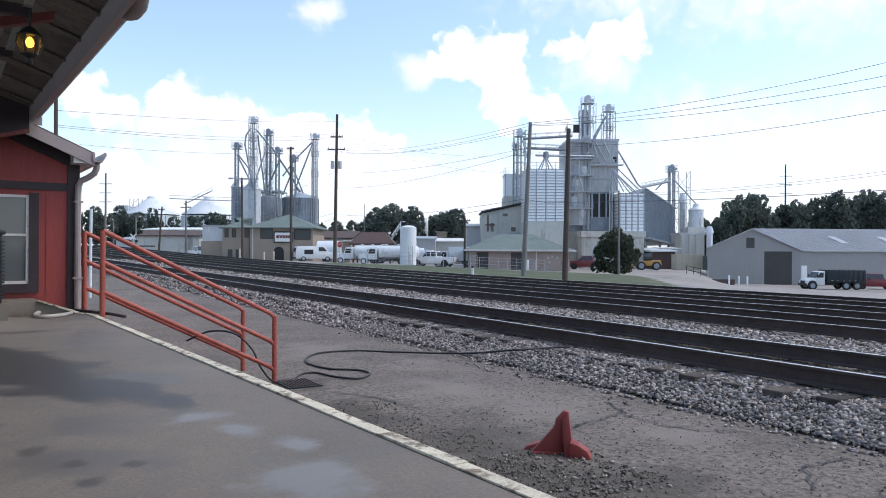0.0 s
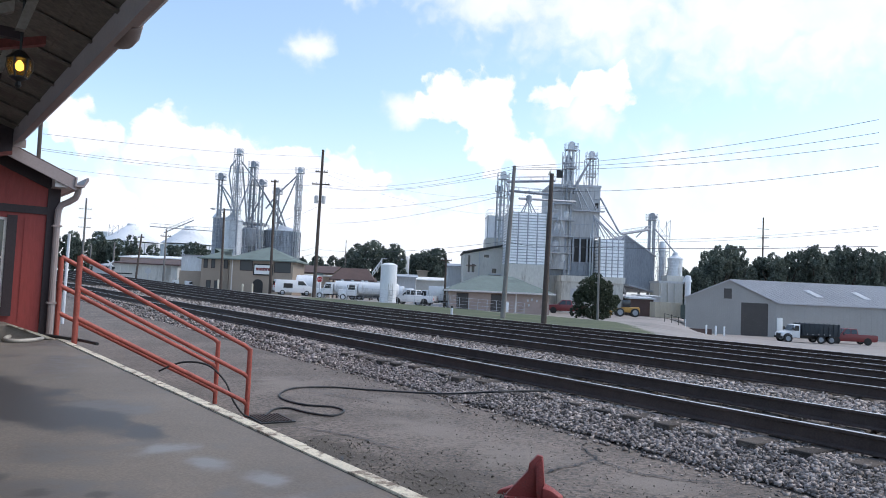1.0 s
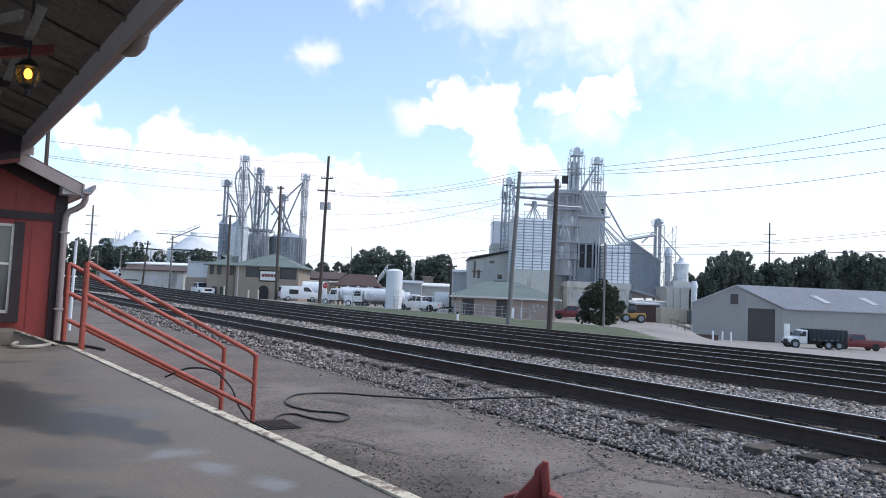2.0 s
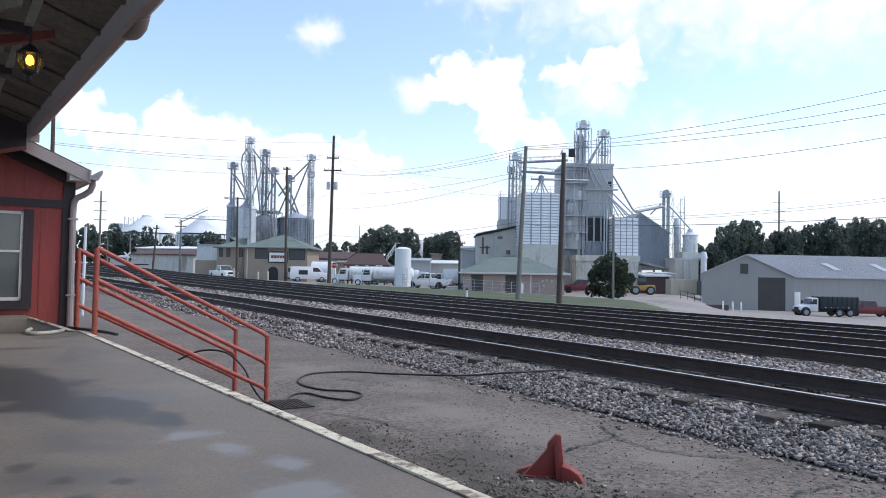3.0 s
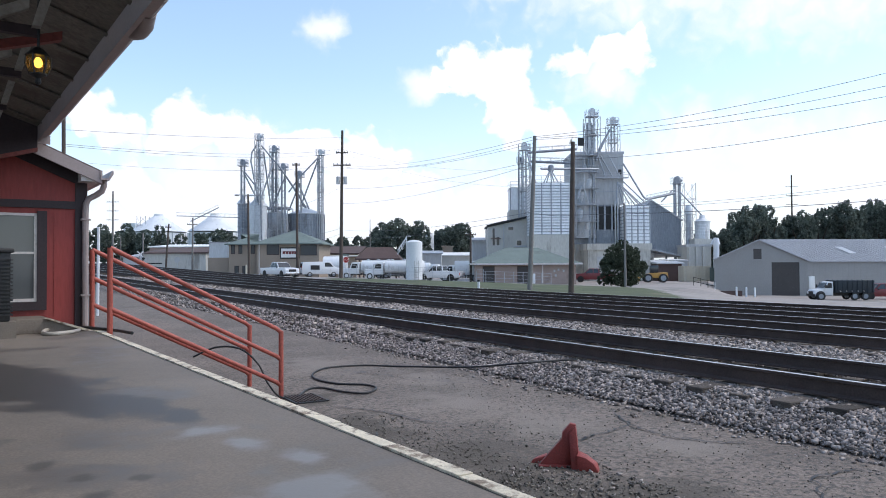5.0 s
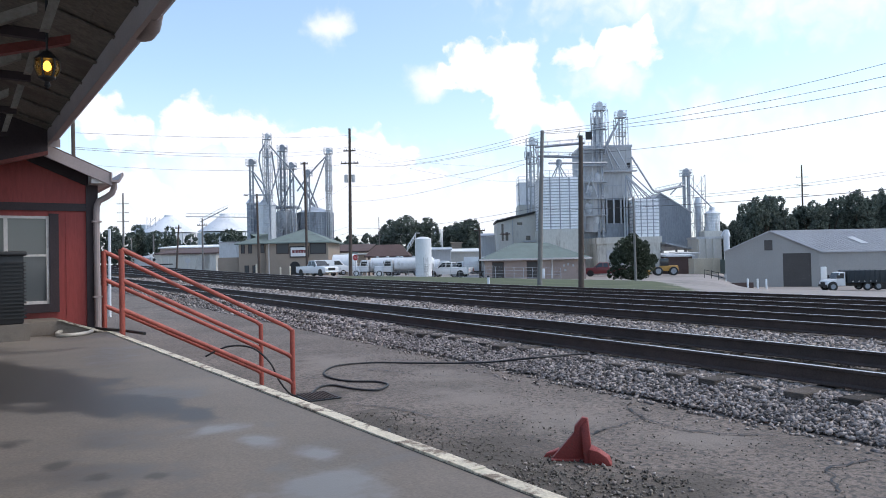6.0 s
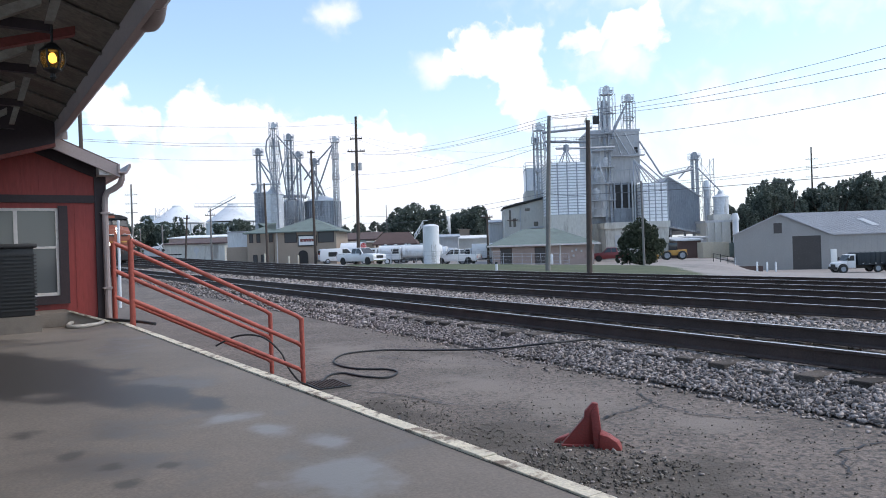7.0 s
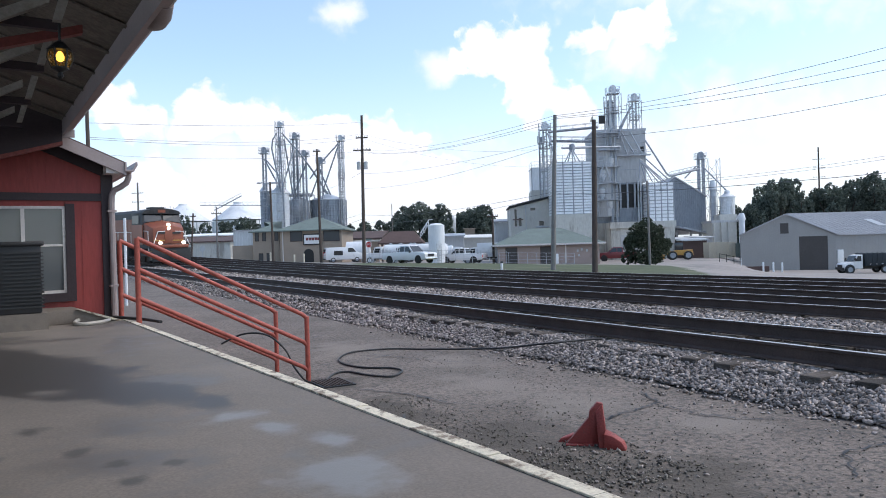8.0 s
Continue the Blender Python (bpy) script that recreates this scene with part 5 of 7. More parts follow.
# ---- houses and sheds ----
def hip_building(name, a0, a1, d0, d1, z0, ze, zr, inset, wall, roof, label, over=0.5, turn=None):
    t = thing(name, YARD, ((a0 + a1) / 2, d0, z0), label, "building")
    for x0, x1, y0, y1 in ((a0, a1, d0, d0 + 0.25), (a0, a1, d1 - 0.25, d1), (a0, a0 + 0.25, d0 + 0.25, d1 - 0.25), (a1 - 0.25, a1, d0 + 0.25, d1 - 0.25)):
        part("wall", Mesh().box(x0, x1, y0, y1, z0 - 0.4, ze), wall, t)
    m = Mesh()
    A0, A1, D0, D1 = a0 - over, a1 + over, d0 - over, d1 + over
    dm = (D0 + D1) / 2
    r0, r1 = a0 + inset, a1 - inset
    m.add([(A0, D0, ze), (A1, D0, ze), (A1, D1, ze), (A0, D1, ze), (r0, dm, zr), (r1, dm, zr), (A0, D0, ze - 0.15), (A1, D0, ze - 0.15), (A1, D1, ze - 0.15), (A0, D1, ze - 0.15)],
          [(0, 1, 5, 4), (1, 2, 5), (2, 3, 4, 5), (3, 0, 4), (6, 7, 1, 0), (7, 8, 2, 1), (8, 9, 3, 2), (9, 6, 0, 3), (9, 8, 7, 6)])
    part("roof", m, roof, t, smooth=False)
    return t


def opening(t, a0, a1, d, z0, z1, mat="car_glass", frame_mat="white_trim", name="window"):
    w = part(name, Mesh().box(a0, a1, d - 0.02, d + 0.06, z0, z1), mat, t)
    m = Mesh()
    for x0, x1, q0, q1 in ((a0 - 0.08, a0, z0 - 0.08, z1 + 0.08), (a1, a1 + 0.08, z0 - 0.08, z1 + 0.08), (a0, a1, z1, z1 + 0.08), (a0, a1, z0 - 0.08, z0)):
        m.box(x0, x1, d - 0.06, d + 0.05, q0, q1)
    part("frame", m, frame_mat, w)
    return w


def tan_house():
    # the tan two-storey office, turned a little so that its side wall shows
    g = ground_at(-25.89, 105) - 0.1
    d = 105
    t = hip_building("office_building", -28.18, -19.11, d, d + 10, g, 4.76, 6.87, 4.4, "tan", "green_roof", "tan two-storey office with green hipped roof", 0.6)
    opening(t, -26.6, -24.95, d, 3.2, 4.55, "dark_glass", "dark_trim")
    opening(t, -21.7, -19.5, d, 3.1, 4.5, "dark_glass", "dark_trim")
    w = part("sign", Mesh().box(-24.72, -21.95, d - 0.2, d, 2.55, 4.19), "black", t, "dark framed sign board")
    part("sign_face", Mesh().box(-24.56, -22.11, d - 0.22, d - 0.2, 2.72, 4.02), "sign_white", w)
    for x0, x1, z0, z1 in ((-24.32, -22.38, 3.5, 3.62), (-24.32, -23.95, 3.22, 3.5), (-23.86, -23.5, 3.22, 3.5), (-23.42, -23.1, 3.22, 3.5), (-23.02, -22.7, 3.22, 3.5), (-22.64, -22.38, 3.22, 3.5)):
        part("bar", Mesh().box(x0, x1, d - 0.235, d - 0.22, z0, z1), "car_red", w)
    m = Mesh()
    cx, r = -24.01, 0.74
    zb = 1.25
    m.extrude([(cx - r, g), (cx + r, g), (cx + r, zb)] + [(cx + r * math.cos(q), zb + r * math.sin(q)) for q in [math.pi * k / 8 for k in range(1, 8)]] + [(cx - r, zb)], "y", d - 0.05, d + 0.02)
    part("arched_door", m, "black", t, "dark arched doorway")
    part("downpipe", Mesh().box(-27.83, -27.70, d - 0.1, d, g, 4.66), "white_trim", t)
    # rear wing to the side
    d2 = 107
    t = hip_building("office_wing", -32.80, -28.80, d2, d2 + 8, g, 4.79, 6.37, 3.4, "tan", "green_roof", "tan office wing with green roof", 0.5)
    for x in (398, 411, 433):
        opening(t, -32.55 + (x - 396) * 0.0837, -32.55 + (x - 391) * 0.0837, d2, 3.4, 4.54, "dark_glass", "dark_trim")
    for x in (404, 418):
        opening(t, -32.55 + (x - 396) * 0.0837, -32.55 + (x - 390) * 0.0837, d2, 0.46, 1.46, "dark_glass", "dark_trim")
    # grey annex
    g2 = ground_at(-34.68, 109)
    t = thing("metal_annex", YARD, (-34.68, 109, g2), "grey sheet metal annex over brown lower wall", "building")
    part("upper_wall", Mesh().box(-36.38, -33.41, 109, 117, 2.79, 5.00), "galv", t)
    part("lower_wall", Mesh().box(-36.55, -33.41, 108.9, 117, g2 - 0.3, 2.79), "tan", t)
    part("roof", Mesh().box(-36.46, -33.32, 108.7, 117.2, 5.00, 5.17), "shed_roof", t)
    for k in range(7):
        xx = -36.38 + k * 0.43
        part("seam", Mesh().box(xx, xx + 0.06, 108.94, 109.0, 2.79, 5.00), "galv", t)


tan_house()


def low_buildings():
    def block(a0, a1, d, depth, y_top, y_roof, wall, roof, label, name="warehouse"):
        g = ground_at((a0 + a1) / 2, d) - 0.5
        t = thing(name, YARD, ((a0 + a1) / 2, d, g), label, "building", "low warehouses")
        part("wall", Mesh().box(a0, a1, d, d + depth, g, y_top), wall, t)
        part("roof", Mesh().extrude([(d - 0.4, y_top), (d + depth, y_roof), (d + depth, y_roof + 0.2), (d - 0.4, y_top + 0.2)], "x", a0 - 0.3, a1 + 0.3), roof, t)
        return t
    t = block(-54.68, -43.32, 128, 14, 3.75, 4.82, "wall_white", "brown_roof", "long white block wall warehouse with brown roof")
    for k in range(9):
        xx = -54.48 + k * 1.27
        part("pilaster", Mesh().box(xx, xx + 0.1, 127.93, 128, ground_at(-40, 128) - 0.4, 3.75), "wall_white", t)
    block(-62.44, -49.59, 150, 12, 5.39, 6.14, "brick", "sign_white", "low brick warehouse with white roof edge")
    block(-74.72, -68.30, 165, 10, 3.54, 4.34, "tower", "shed_roof", "grey low store building")
    block(-22.25, -16.17, 126, 10, 3.46, 4.87, "tan", "brown_roof", "low tan building with brown roof")
    block(-20.93, -15.07, 116, 6, 2.87, 3.02, "tan", "wall_white", "low tan wall with pale coping", "yard_wall")
    block(-3.16, 5.23, 150, 12, 3.34, 4.07, "wall_white", "sign_white", "low pale commercial building with white roof")
    block(-1.94, 0.37, 165, 6, 5.54, 5.79, "tan", "tan", "small tan rooftop block")
    block(-5.46, -1.87, 140, 6, 3.63, 4.17, "tower", "galv_dark", "grey lean-to roof shelter")
    block(3.62, 6.42, 120, 10, 5.44, 6.16, "tower", "shed_roof", "grey sheet metal building")
    block(30.60, 34.12, 108, 8, 1.51, 1.94, "brown_roof", "galv", "brown shed with pale metal roof", "shed")
    t = block(33.65, 36.28, 112, 5, 1.87, 2.05, "tower", "tower", "grey pump house with arched door", "pump_house")
    # pale angular concrete headhouse
    g = ground_at(8.08, 112)
    t = thing("headhouse", YARD, (8.08, 112, g), "pale concrete headhouse with dark windows", "building")
    part("wall", Mesh().extrude([(5.73, g), (12.78, g), (12.78, 8.71), (11.99, 8.71), (5.73, 7.29)], "y", 112, 121), "wall_white", t)
    part("roof", Mesh().extrude([(5.56, 7.37), (12.08, 8.79), (12.08, 9.06), (5.56, 7.63)], "y", 111.5, 121), "black", t)
    for x0, x1, y0, y1 in (((6.41, 112.00, 4.50), (6.75, 112.00, 7.12), 0, 0), ((7.02, 112.00, 4.51), (7.45, 112.00, 5.81), 0, 0), ((8.84, 112.00, 6.87), (9.62, 112.00, 7.30), 0, 0), ((10.15, 112.00, 4.52), (10.85, 112.00, 5.22), 0, 0)):
        opening(t, x0[0], x1[0], 112, x0[2], x1[2])
    part("pipe", Mesh().tube([(8.12, 111.80, 7.81), (8.15, 111.80, 1.90)], 0.07, 6), "steel", t)
    part("pipe", Mesh().tube([(6.14, 111.80, 5.54), (7.70, 111.80, 5.55)], 0.1, 6), "brown_roof", t)
    part("ledge", Mesh().box(9.64, 11.56, 110.8, 112, 4.18, 4.44), "steel", t)


low_buildings()


def brick_office():
    d = 90
    g = ground_at(9.29, 90)
    t = hip_building("brick_building", 3.00, 15.44, d, d + 9.5, g, 1.66, 3.73, 4.2, "brick", "green_roof", "pinkish brick building with green hipped roof", 0.7)
    opening(t, 3.98, 5.30, d, g, 1.28, "shed_door", "brown_roof", "garage_door")
    opening(t, 8.24, 9.43, d, g, 1.30, "shed_door", "brown_roof", "garage_door")
    part("downpipe", Mesh().box(11.23, 11.37, d - 0.12, d, g, 1.67), "white_trim", t)
    for x, y in ((968, 458), (975, 456), (984, 458), (970, 466)):
        part("meter", Mesh().box(7.88 + (x - 900) * 0.0703, 7.88 + (x - 897) * 0.0703, d - 0.12, d, g + (478 - y) * 0.07, g + (482 - y) * 0.07), "tower", t)
    part("fascia", Mesh().box(3.00 - 0.7, 15.44 + 0.7, d - 0.74, d - 0.705, 1.52, 1.73), "white_trim", t)
    single("utility_box", Mesh().box(8.94, 9.25, 80, 80.4, ground_at(9, 80), ground_at(9, 80) + 1.1), "tank_white", YARD, (9.06, 80.2, ground_at(9, 80)), "white utility cabinet on the grass", "utility box", bevel=0.04)
    m = Mesh()
    f = thing("chain_fence", YARD, (4.87, 86, ground_at(4, 86)), "low grey wire fence in front of the building", "fence")
    for k in range(9):
        xx = 3.00 + k * 1.1
        gg = ground_at(xx, 86)
        part("post", Mesh().tube([(xx, 86, gg), (xx, 86, gg + 1.3)], 0.03, 5), "steel", f)
    for z in (0.1, 0.5, 0.9, 1.28):
        part("wire", Mesh().tube([(3.00, 86, ground_at(3.00, 86) + z), (3.00 + 8.8, 86, ground_at(3.00 + 8.8, 86) + z)], 0.014, 4), "steel", f)


brick_office()


def metal_shed():
    d0 = 99
    g = ground_at(41.72, 99) - 0.1
    t = thing("metal_shed", YARD, (41.72, 99, g), "large grey sheet metal shed with pale roof", "shed")
    a0, a1, ap = 35.73, 48.24, 41.64
    ze0, ze1, zr = 2.16, 1.84, 4.73
    # the long side runs off to the right and slightly away
    run = pose(0, 0, 0)
    L = 42.0
    dx, dy = 0.995, 0.10
    off = lambda p, k: (p[0] + dx * k, p[1] + dy * k + 0.0, p[2])
    D0, D1 = 43.41, 47.17
    DZ = 1.67
    front = lambda u: ze0 + (zr - ze0) * (u - a0) / (ap - a0) if u < ap else zr + (ze1 - zr) * (u - ap) / (a1 - ap)
    m = Mesh()
    for x0, x1, z0 in ((a0, ap, g - 0.3), (ap, D0, g - 0.3), (D0, D1, DZ), (D1, a1, g - 0.3)):
        m.extrude([(x0, z0), (x1, z0), (x1, front(x1)), (x0, front(x0))], "y", d0, d0 + 0.2)
    part("gable_wall", m, "shed_wall", t)
    for k in range(1, 44):
        u = a0 + (a1 - a0) * k / 44
        if D0 - 0.1 < u < D1 + 0.1:
            continue
        part("sheet_rib", Mesh().box(u - 0.015, u + 0.015, d0 - 0.02, d0, g, front(u)), "shed_wall", t)
    door = part("roller_door", Mesh().box(D0, D1, d0 + 0.08, d0 + 0.16, g, DZ), "shed_door", t, "dark roller door")
    for k in range(12):
        z = g + (DZ - g) * k / 12
        part("slat", Mesh().box(D0, D1, d0 + 0.05, d0 + 0.08, z + 0.03, z + (DZ - g) / 12 - 0.03), "shed_door", door)
    part("louvre", Mesh().box(40.98, 42.06, d0 - 0.03, d0 + 0.05, 2.12, 3.50), "shed_door", t, "dark gable louvre")
    # long wall and roof
    p0, p1 = Vector((a1, d0, 0)), Vector((a1 + L * dx, d0 + L * dy, 0))
    m = Mesh()
    m.add([(a1, d0, g - 0.3), (p1.x, p1.y, g - 0.3), (p1.x, p1.y, ze1), (a1, d0, ze1), (a1, d0 + 0.2, g - 0.3), (p1.x, p1.y + 0.2, g - 0.3), (p1.x, p1.y + 0.2, ze1), (a1, d0 + 0.2, ze1)],
          [(0, 1, 2, 3), (7, 6, 5, 4), (3, 2, 6, 7), (1, 5, 6, 2), (4, 0, 3, 7)])
    part("long_wall", m, "shed_wall", t)
    for k in range(1, 50):
        q = p0 + (p1 - p0) * k / 50
        part("sheet_rib", Mesh().box(q.x - 0.02, q.x + 0.02, q.y - 0.008, q.y, g, ze1), "shed_wall", t)
    m = Mesh()
    e = 0.35
    back = Vector((a0 - a1, 30.0, 0)) * 0.0
    r0 = Vector((ap - e * 0, d0 - 0.3, zr + 0.05))
    v = [(a1 + 0.3, d0 - 0.3, ze1 - 0.05), (p1.x + 0.3, p1.y - 0.3, ze1 - 0.05), (ap + L * dx, d0 + L * dy - 0.3, zr + 0.05), (ap, d0 - 0.3, zr + 0.05), (a0 - 0.3, d0 - 0.3, ze0 - 0.05), (a0 + L * dx, d0 + L * dy - 0.3, ze0 - 0.05)]
    v[5] = (a0 * 1.2 + 1.2, d0 + 20, ze0 - 0.05)
    v.append((ap * 1.2 + 0.6, d0 + 20, zr + 0.05))
    v += [(x, y, z - 0.12) for x, y, z in v]
    m.add(v, [(0, 1, 2, 3), (3, 6, 5, 4), (10, 9, 8, 7), (11, 12, 13, 10), (7, 8, 1, 0), (10, 7, 0, 3), (11, 10, 3, 4), (8, 9, 2, 1)])
    part("roof", m, "shed_roof", t, "pale metal roof", smooth=False)
    A0, B0 = Vector(v[0]), Vector(v[3])
    for k in range(1, 60):
        q0 = A0 + (Vector(v[1]) - A0) * k / 60
        q1 = B0 + (Vector(v[2]) - B0) * k / 60
        part("roof_seam", Mesh().tube([q0, q1], 0.03, 4), "shed_roof", t)
    for k in (0.19, 0.36, 0.55, 0.75):
        lo0 = A0 + (Vector(v[1]) - A0) * k
        hi0 = B0 + (Vector(v[2]) - B0) * k
        lo1 = A0 + (Vector(v[1]) - A0) * (k + 0.022)
        hi1 = B0 + (Vector(v[2]) - B0) * (k + 0.022)
        up = Vector((0, -0.05, 0.12))
        q = [lo0.lerp(hi0, 0.33) + up, lo1.lerp(hi1, 0.33) + up, lo1.lerp(hi1, 0.62) + up, lo0.lerp(hi0, 0.62) + up]
        q += [p - Vector((0, 0, 0.06)) for p in q]
        part("skylight", Mesh().add(q, [(0, 1, 2, 3), (0, 4, 5, 1), (1, 5, 6, 2), (2, 6, 7, 3), (3, 7, 4, 0)]), "skylight", t)
    part("side_door", Mesh().box(48.37, 49.14, d0 - 0.12, d0 + 0.1, g, -0.23), "sign_white", t, "white side door", bevel=0.02)
    # bollards and a pipe fence in front
    for x, b in ((1290, 498), (1307, 498), (1322, 498)):
        aa = 35.13 + (x - 1290) * 0.0704
        gg = ground_at(aa, 90)
        single("bollard", Mesh().turned([(0.11, gg - 0.1), (0.11, gg + 1.1), (0.07, gg + 1.17), (0.01, gg + 1.18)], (aa, 90, 0), 10), "tank_white", YARD, (aa, 90, gg), "white concrete bollard on the gravel lot", "bollard", "bollards")
    f = thing("pipe_fence", YARD, (29.08, 84, ground_at(29.08, 84)), "low black pipe fence with pale end post", "fence")
    for k in range(4):
        aa = 27.90 + k * 0.81
        gg = ground_at(aa, 84)
        part("post", Mesh().tube([(aa, 84, gg), (aa, 84, gg + 0.95)], 0.035, 6), "black" if k < 3 else "tank_white", f)
    for z in (0.45, 0.92):
        part("bar", Mesh().tube([(27.90, 84, ground_at(27.90, 84) + z), (30.31, 84, ground_at(30.31, 84) + z)], 0.03, 6), "black", f)
    single("low_wall", Mesh().box(33.34, 36.63, 92, 92.4, ground_at(34.84, 92) - 0.3, ground_at(34.84, 92) + 0.4), "brown_roof", YARD, (34.84, 92.2, ground_at(34.84, 92)), "low dark retaining kerb by the shed", "kerb")
    g = ground_at(35.11, 104)
    c = thing("shipping_container", YARD, (35.11, 104, g), "beige shipping container on the yard", "container")
    part("body", Mesh().box(33.09, 36.81, 104, 106.4, g, 1.21), "beige", c)
    for k in range(18):
        xx = 33.09 + k * 0.21
        part("corrugation", Mesh().box(xx, xx + 0.1, 103.95, 104, g + 0.1, 1.13), "beige", c)
    part("end_door", Mesh().box(36.81, 37.45, 103.9, 106.4, g, 0.97), "green_roof", c)


metal_shed()


def far_domes():
    for x, r, y, d in ((268, 47, 352, 250), (368, 45, 348, 250)):
        a = -100.95 if x == 268 else -81.49
        t = thing("storage_dome", YARD, (a, d, 8), "white conical grain storage dome far off", "storage dome", "far storage domes")
        R = r * d / 1279
        zt = 18.77
        part("roof", Mesh().turned([(R * 1.02, zt - 5.6), (R, zt - 5.3), (R * 0.62, zt - 3.0), (1.6, zt), (1.5, zt + 0.6), (0.2, zt + 0.7)], (a, d, 0), 32), "tank_white", t)
        part("wall", Mesh().turned([(R, 0), (R, zt - 6.0)], (a, d, 0), 32), "tank_white", t)
        for k in range(10):
            q = math.pi + math.pi * k / 9
            part("stiffener", Mesh().box(a + R * math.cos(q) - 0.15, a + R * math.cos(q) + 0.15, d + R * math.sin(q) - 0.2, d + R * math.sin(q), 0, zt - 6), "galv", t)
    conveyor((-93.29, 246.00, 18.50), (-71.84, 246.00, 17.83), 1.1, 0.3, "long roof conveyor over the far domes")
    conveyor((-87.78, 244.00, 16.48), (-78.30, 244.00, 21.08), 1.0, 0.35, "inclined conveyor on the far dome")
    t = thing("headframe", YARD, (-111.32, 250.00, 12.28), "pale steel headhouse at the far domes", "tower")
    part("body", Mesh().box(-113.21, -109.12, 250, 254, 5, 16.36), "galv", t)
    part("tower_frame", lattice(Mesh(), -104.70, 246, 3.0, 12.13, 18.44, 2.2, 0.1), "steel", t)
    t = thing("water_tank", YARD, (-5.17, 170, 0), "white upright storage tank behind trees", "storage tank")
    part("shell", Mesh().turned([(1.20, 0), (1.20, 8.28), (0.93, 8.95), (0.1, 9.08)], (-5.17, 170, 0), 20), "tank_white", t)


far_domes()


# ---- yard with tank lorries ----
def wheel(t, c, r, w, axis="y"):
    m = Mesh()
    x, y, z = c
    prof = [(r * 0.62, -w / 2), (r * 0.93, -w / 2), (r, -w * 0.3), (r, w * 0.3), (r * 0.93, w / 2), (r * 0.62, w / 2)]
    n = 18
    v, f = [], []
    for rr, o in prof:
        for j in range(n):
            q = 2 * math.pi * j / n
            v.append((x + rr * math.cos(q), y + o, z + rr * math.sin(q)))
    for i in range(len(prof) - 1):
        for j in range(n):
            a, b = i * n + j, i * n + (j + 1) % n
            f.append((a, b, b + n, a + n))
    m.add(v, f)
    ty = part("wheel", m, "rubber", t)
    m = Mesh()
    m.tube([(x, y - w * 0.36, z), (x, y + w * 0.36, z)], r * 0.63, 12)
    part("rim", m, "leg_steel", ty)


def pickup(place, paint, label, category="pickup truck", l=5.8, dark_bed=False):
    """Local axes: x ahead, y left; the ground is z = 0."""
    t = thing("pickup_truck", place, (0, 0, 0), label, category)
    h, w = 1.0, 0.98
    side = [(-l / 2, 0.52), (-l / 2, 1.2), (-0.95, 1.22), (-0.9, 1.24), (1.15, 1.24), (1.4, 1.24), (l / 2 - 0.25, 1.14), (l / 2, 1.02), (l / 2, 0.42), (l / 2 - 0.4, 0.36), (-l / 2 + 0.3, 0.38)]
    part("body", Mesh().extrude(side, "y", -w, w), paint, t, bevel=0.035)
    m = Mesh()
    lo, hi = 0.93, 0.76
    v = [(-0.72, -lo, 1.18), (1.45, -lo, 1.18), (1.45, lo, 1.18), (-0.72, lo, 1.18), (-0.58, -hi, 1.90), (0.68, -hi, 1.92), (0.68, hi, 1.92), (-0.58, hi, 1.90)]
    m.add(v, [(3, 2, 1, 0), (4, 5, 6, 7), (0, 1, 5, 4), (1, 2, 6, 5), (2, 3, 7, 6), (3, 0, 4, 7)])
    cab = part("cab", m, paint, t, bevel=0.04)

    def pane(p):
        p = [Vector(q) for q in p]
        nrm = (p[1] - p[0]).cross(p[2] - p[0]).normalized() * 0.012
        c = sum(p, Vector()) / len(p)
        n = len(p)
        mm = Mesh().add([q + nrm for q in p] + [q - nrm for q in p], [tuple(range(n)), tuple(reversed(range(n, 2 * n)))] + [(j, j + n, (j + 1) % n + n, (j + 1) % n) for j in range(n)])
        part("pane", mm, "car_glass", cab)
    pane([(1.40, -0.84, 1.25), (1.40, 0.84, 1.25), (0.77, 0.70, 1.85), (0.77, -0.70, 1.85)])
    pane([(-0.71, -0.82, 1.3), (-0.71, 0.82, 1.3), (-0.61, 0.7, 1.8), (-0.61, -0.7, 1.8)])
    for s in (-1, 1):
        pane([(0.22, s * 0.925, 1.27), (1.2, s * 0.925, 1.27), (0.66, s * 0.80, 1.82), (0.22, s * 0.80, 1.82)])
        pane([(-0.56, s * 0.925, 1.27), (0.12, s * 0.925, 1.27), (0.12, s * 0.80, 1.82), (-0.48, s * 0.80, 1.82)])
        part("mirror", Mesh().box(1.0, 1.12, s * 1.0 - 0.1, s * 1.0 + 0.1, 1.14, 1.32), "black", t, bevel=0.02)
        part("headlight", Mesh().box(l / 2 - 0.12, l / 2 + 0.01, s * 0.74 - 0.2, s * 0.74 + 0.2, 0.82, 1.0), "skylight", t, bevel=0.02)
        part("tail_light", Mesh().box(-l / 2 - 0.01, -l / 2 + 0.1, s * 0.88 - 0.09, s * 0.88 + 0.09, 0.7, 1.0), "sign_red", t)
        for x in (-l / 2 + 1.15, l / 2 - 1.0):
            wheel(t, (x, s * 0.86, 0.38), 0.38, 0.26)
            part("wheel_arch", Mesh().tube([(x, s * 0.9, 0.42), (x, s * (w + 0.01), 0.42)], 0.46, 14), "black", t)
    part("grille", Mesh().box(l / 2 - 0.05, l / 2 + 0.015, -0.5, 0.5, 0.7, 1.0), "black", t)
    part("bumper", Mesh().box(l / 2 - 0.1, l / 2 + 0.09, -0.95, 0.95, 0.40, 0.60), "chrome", t, bevel=0.03)
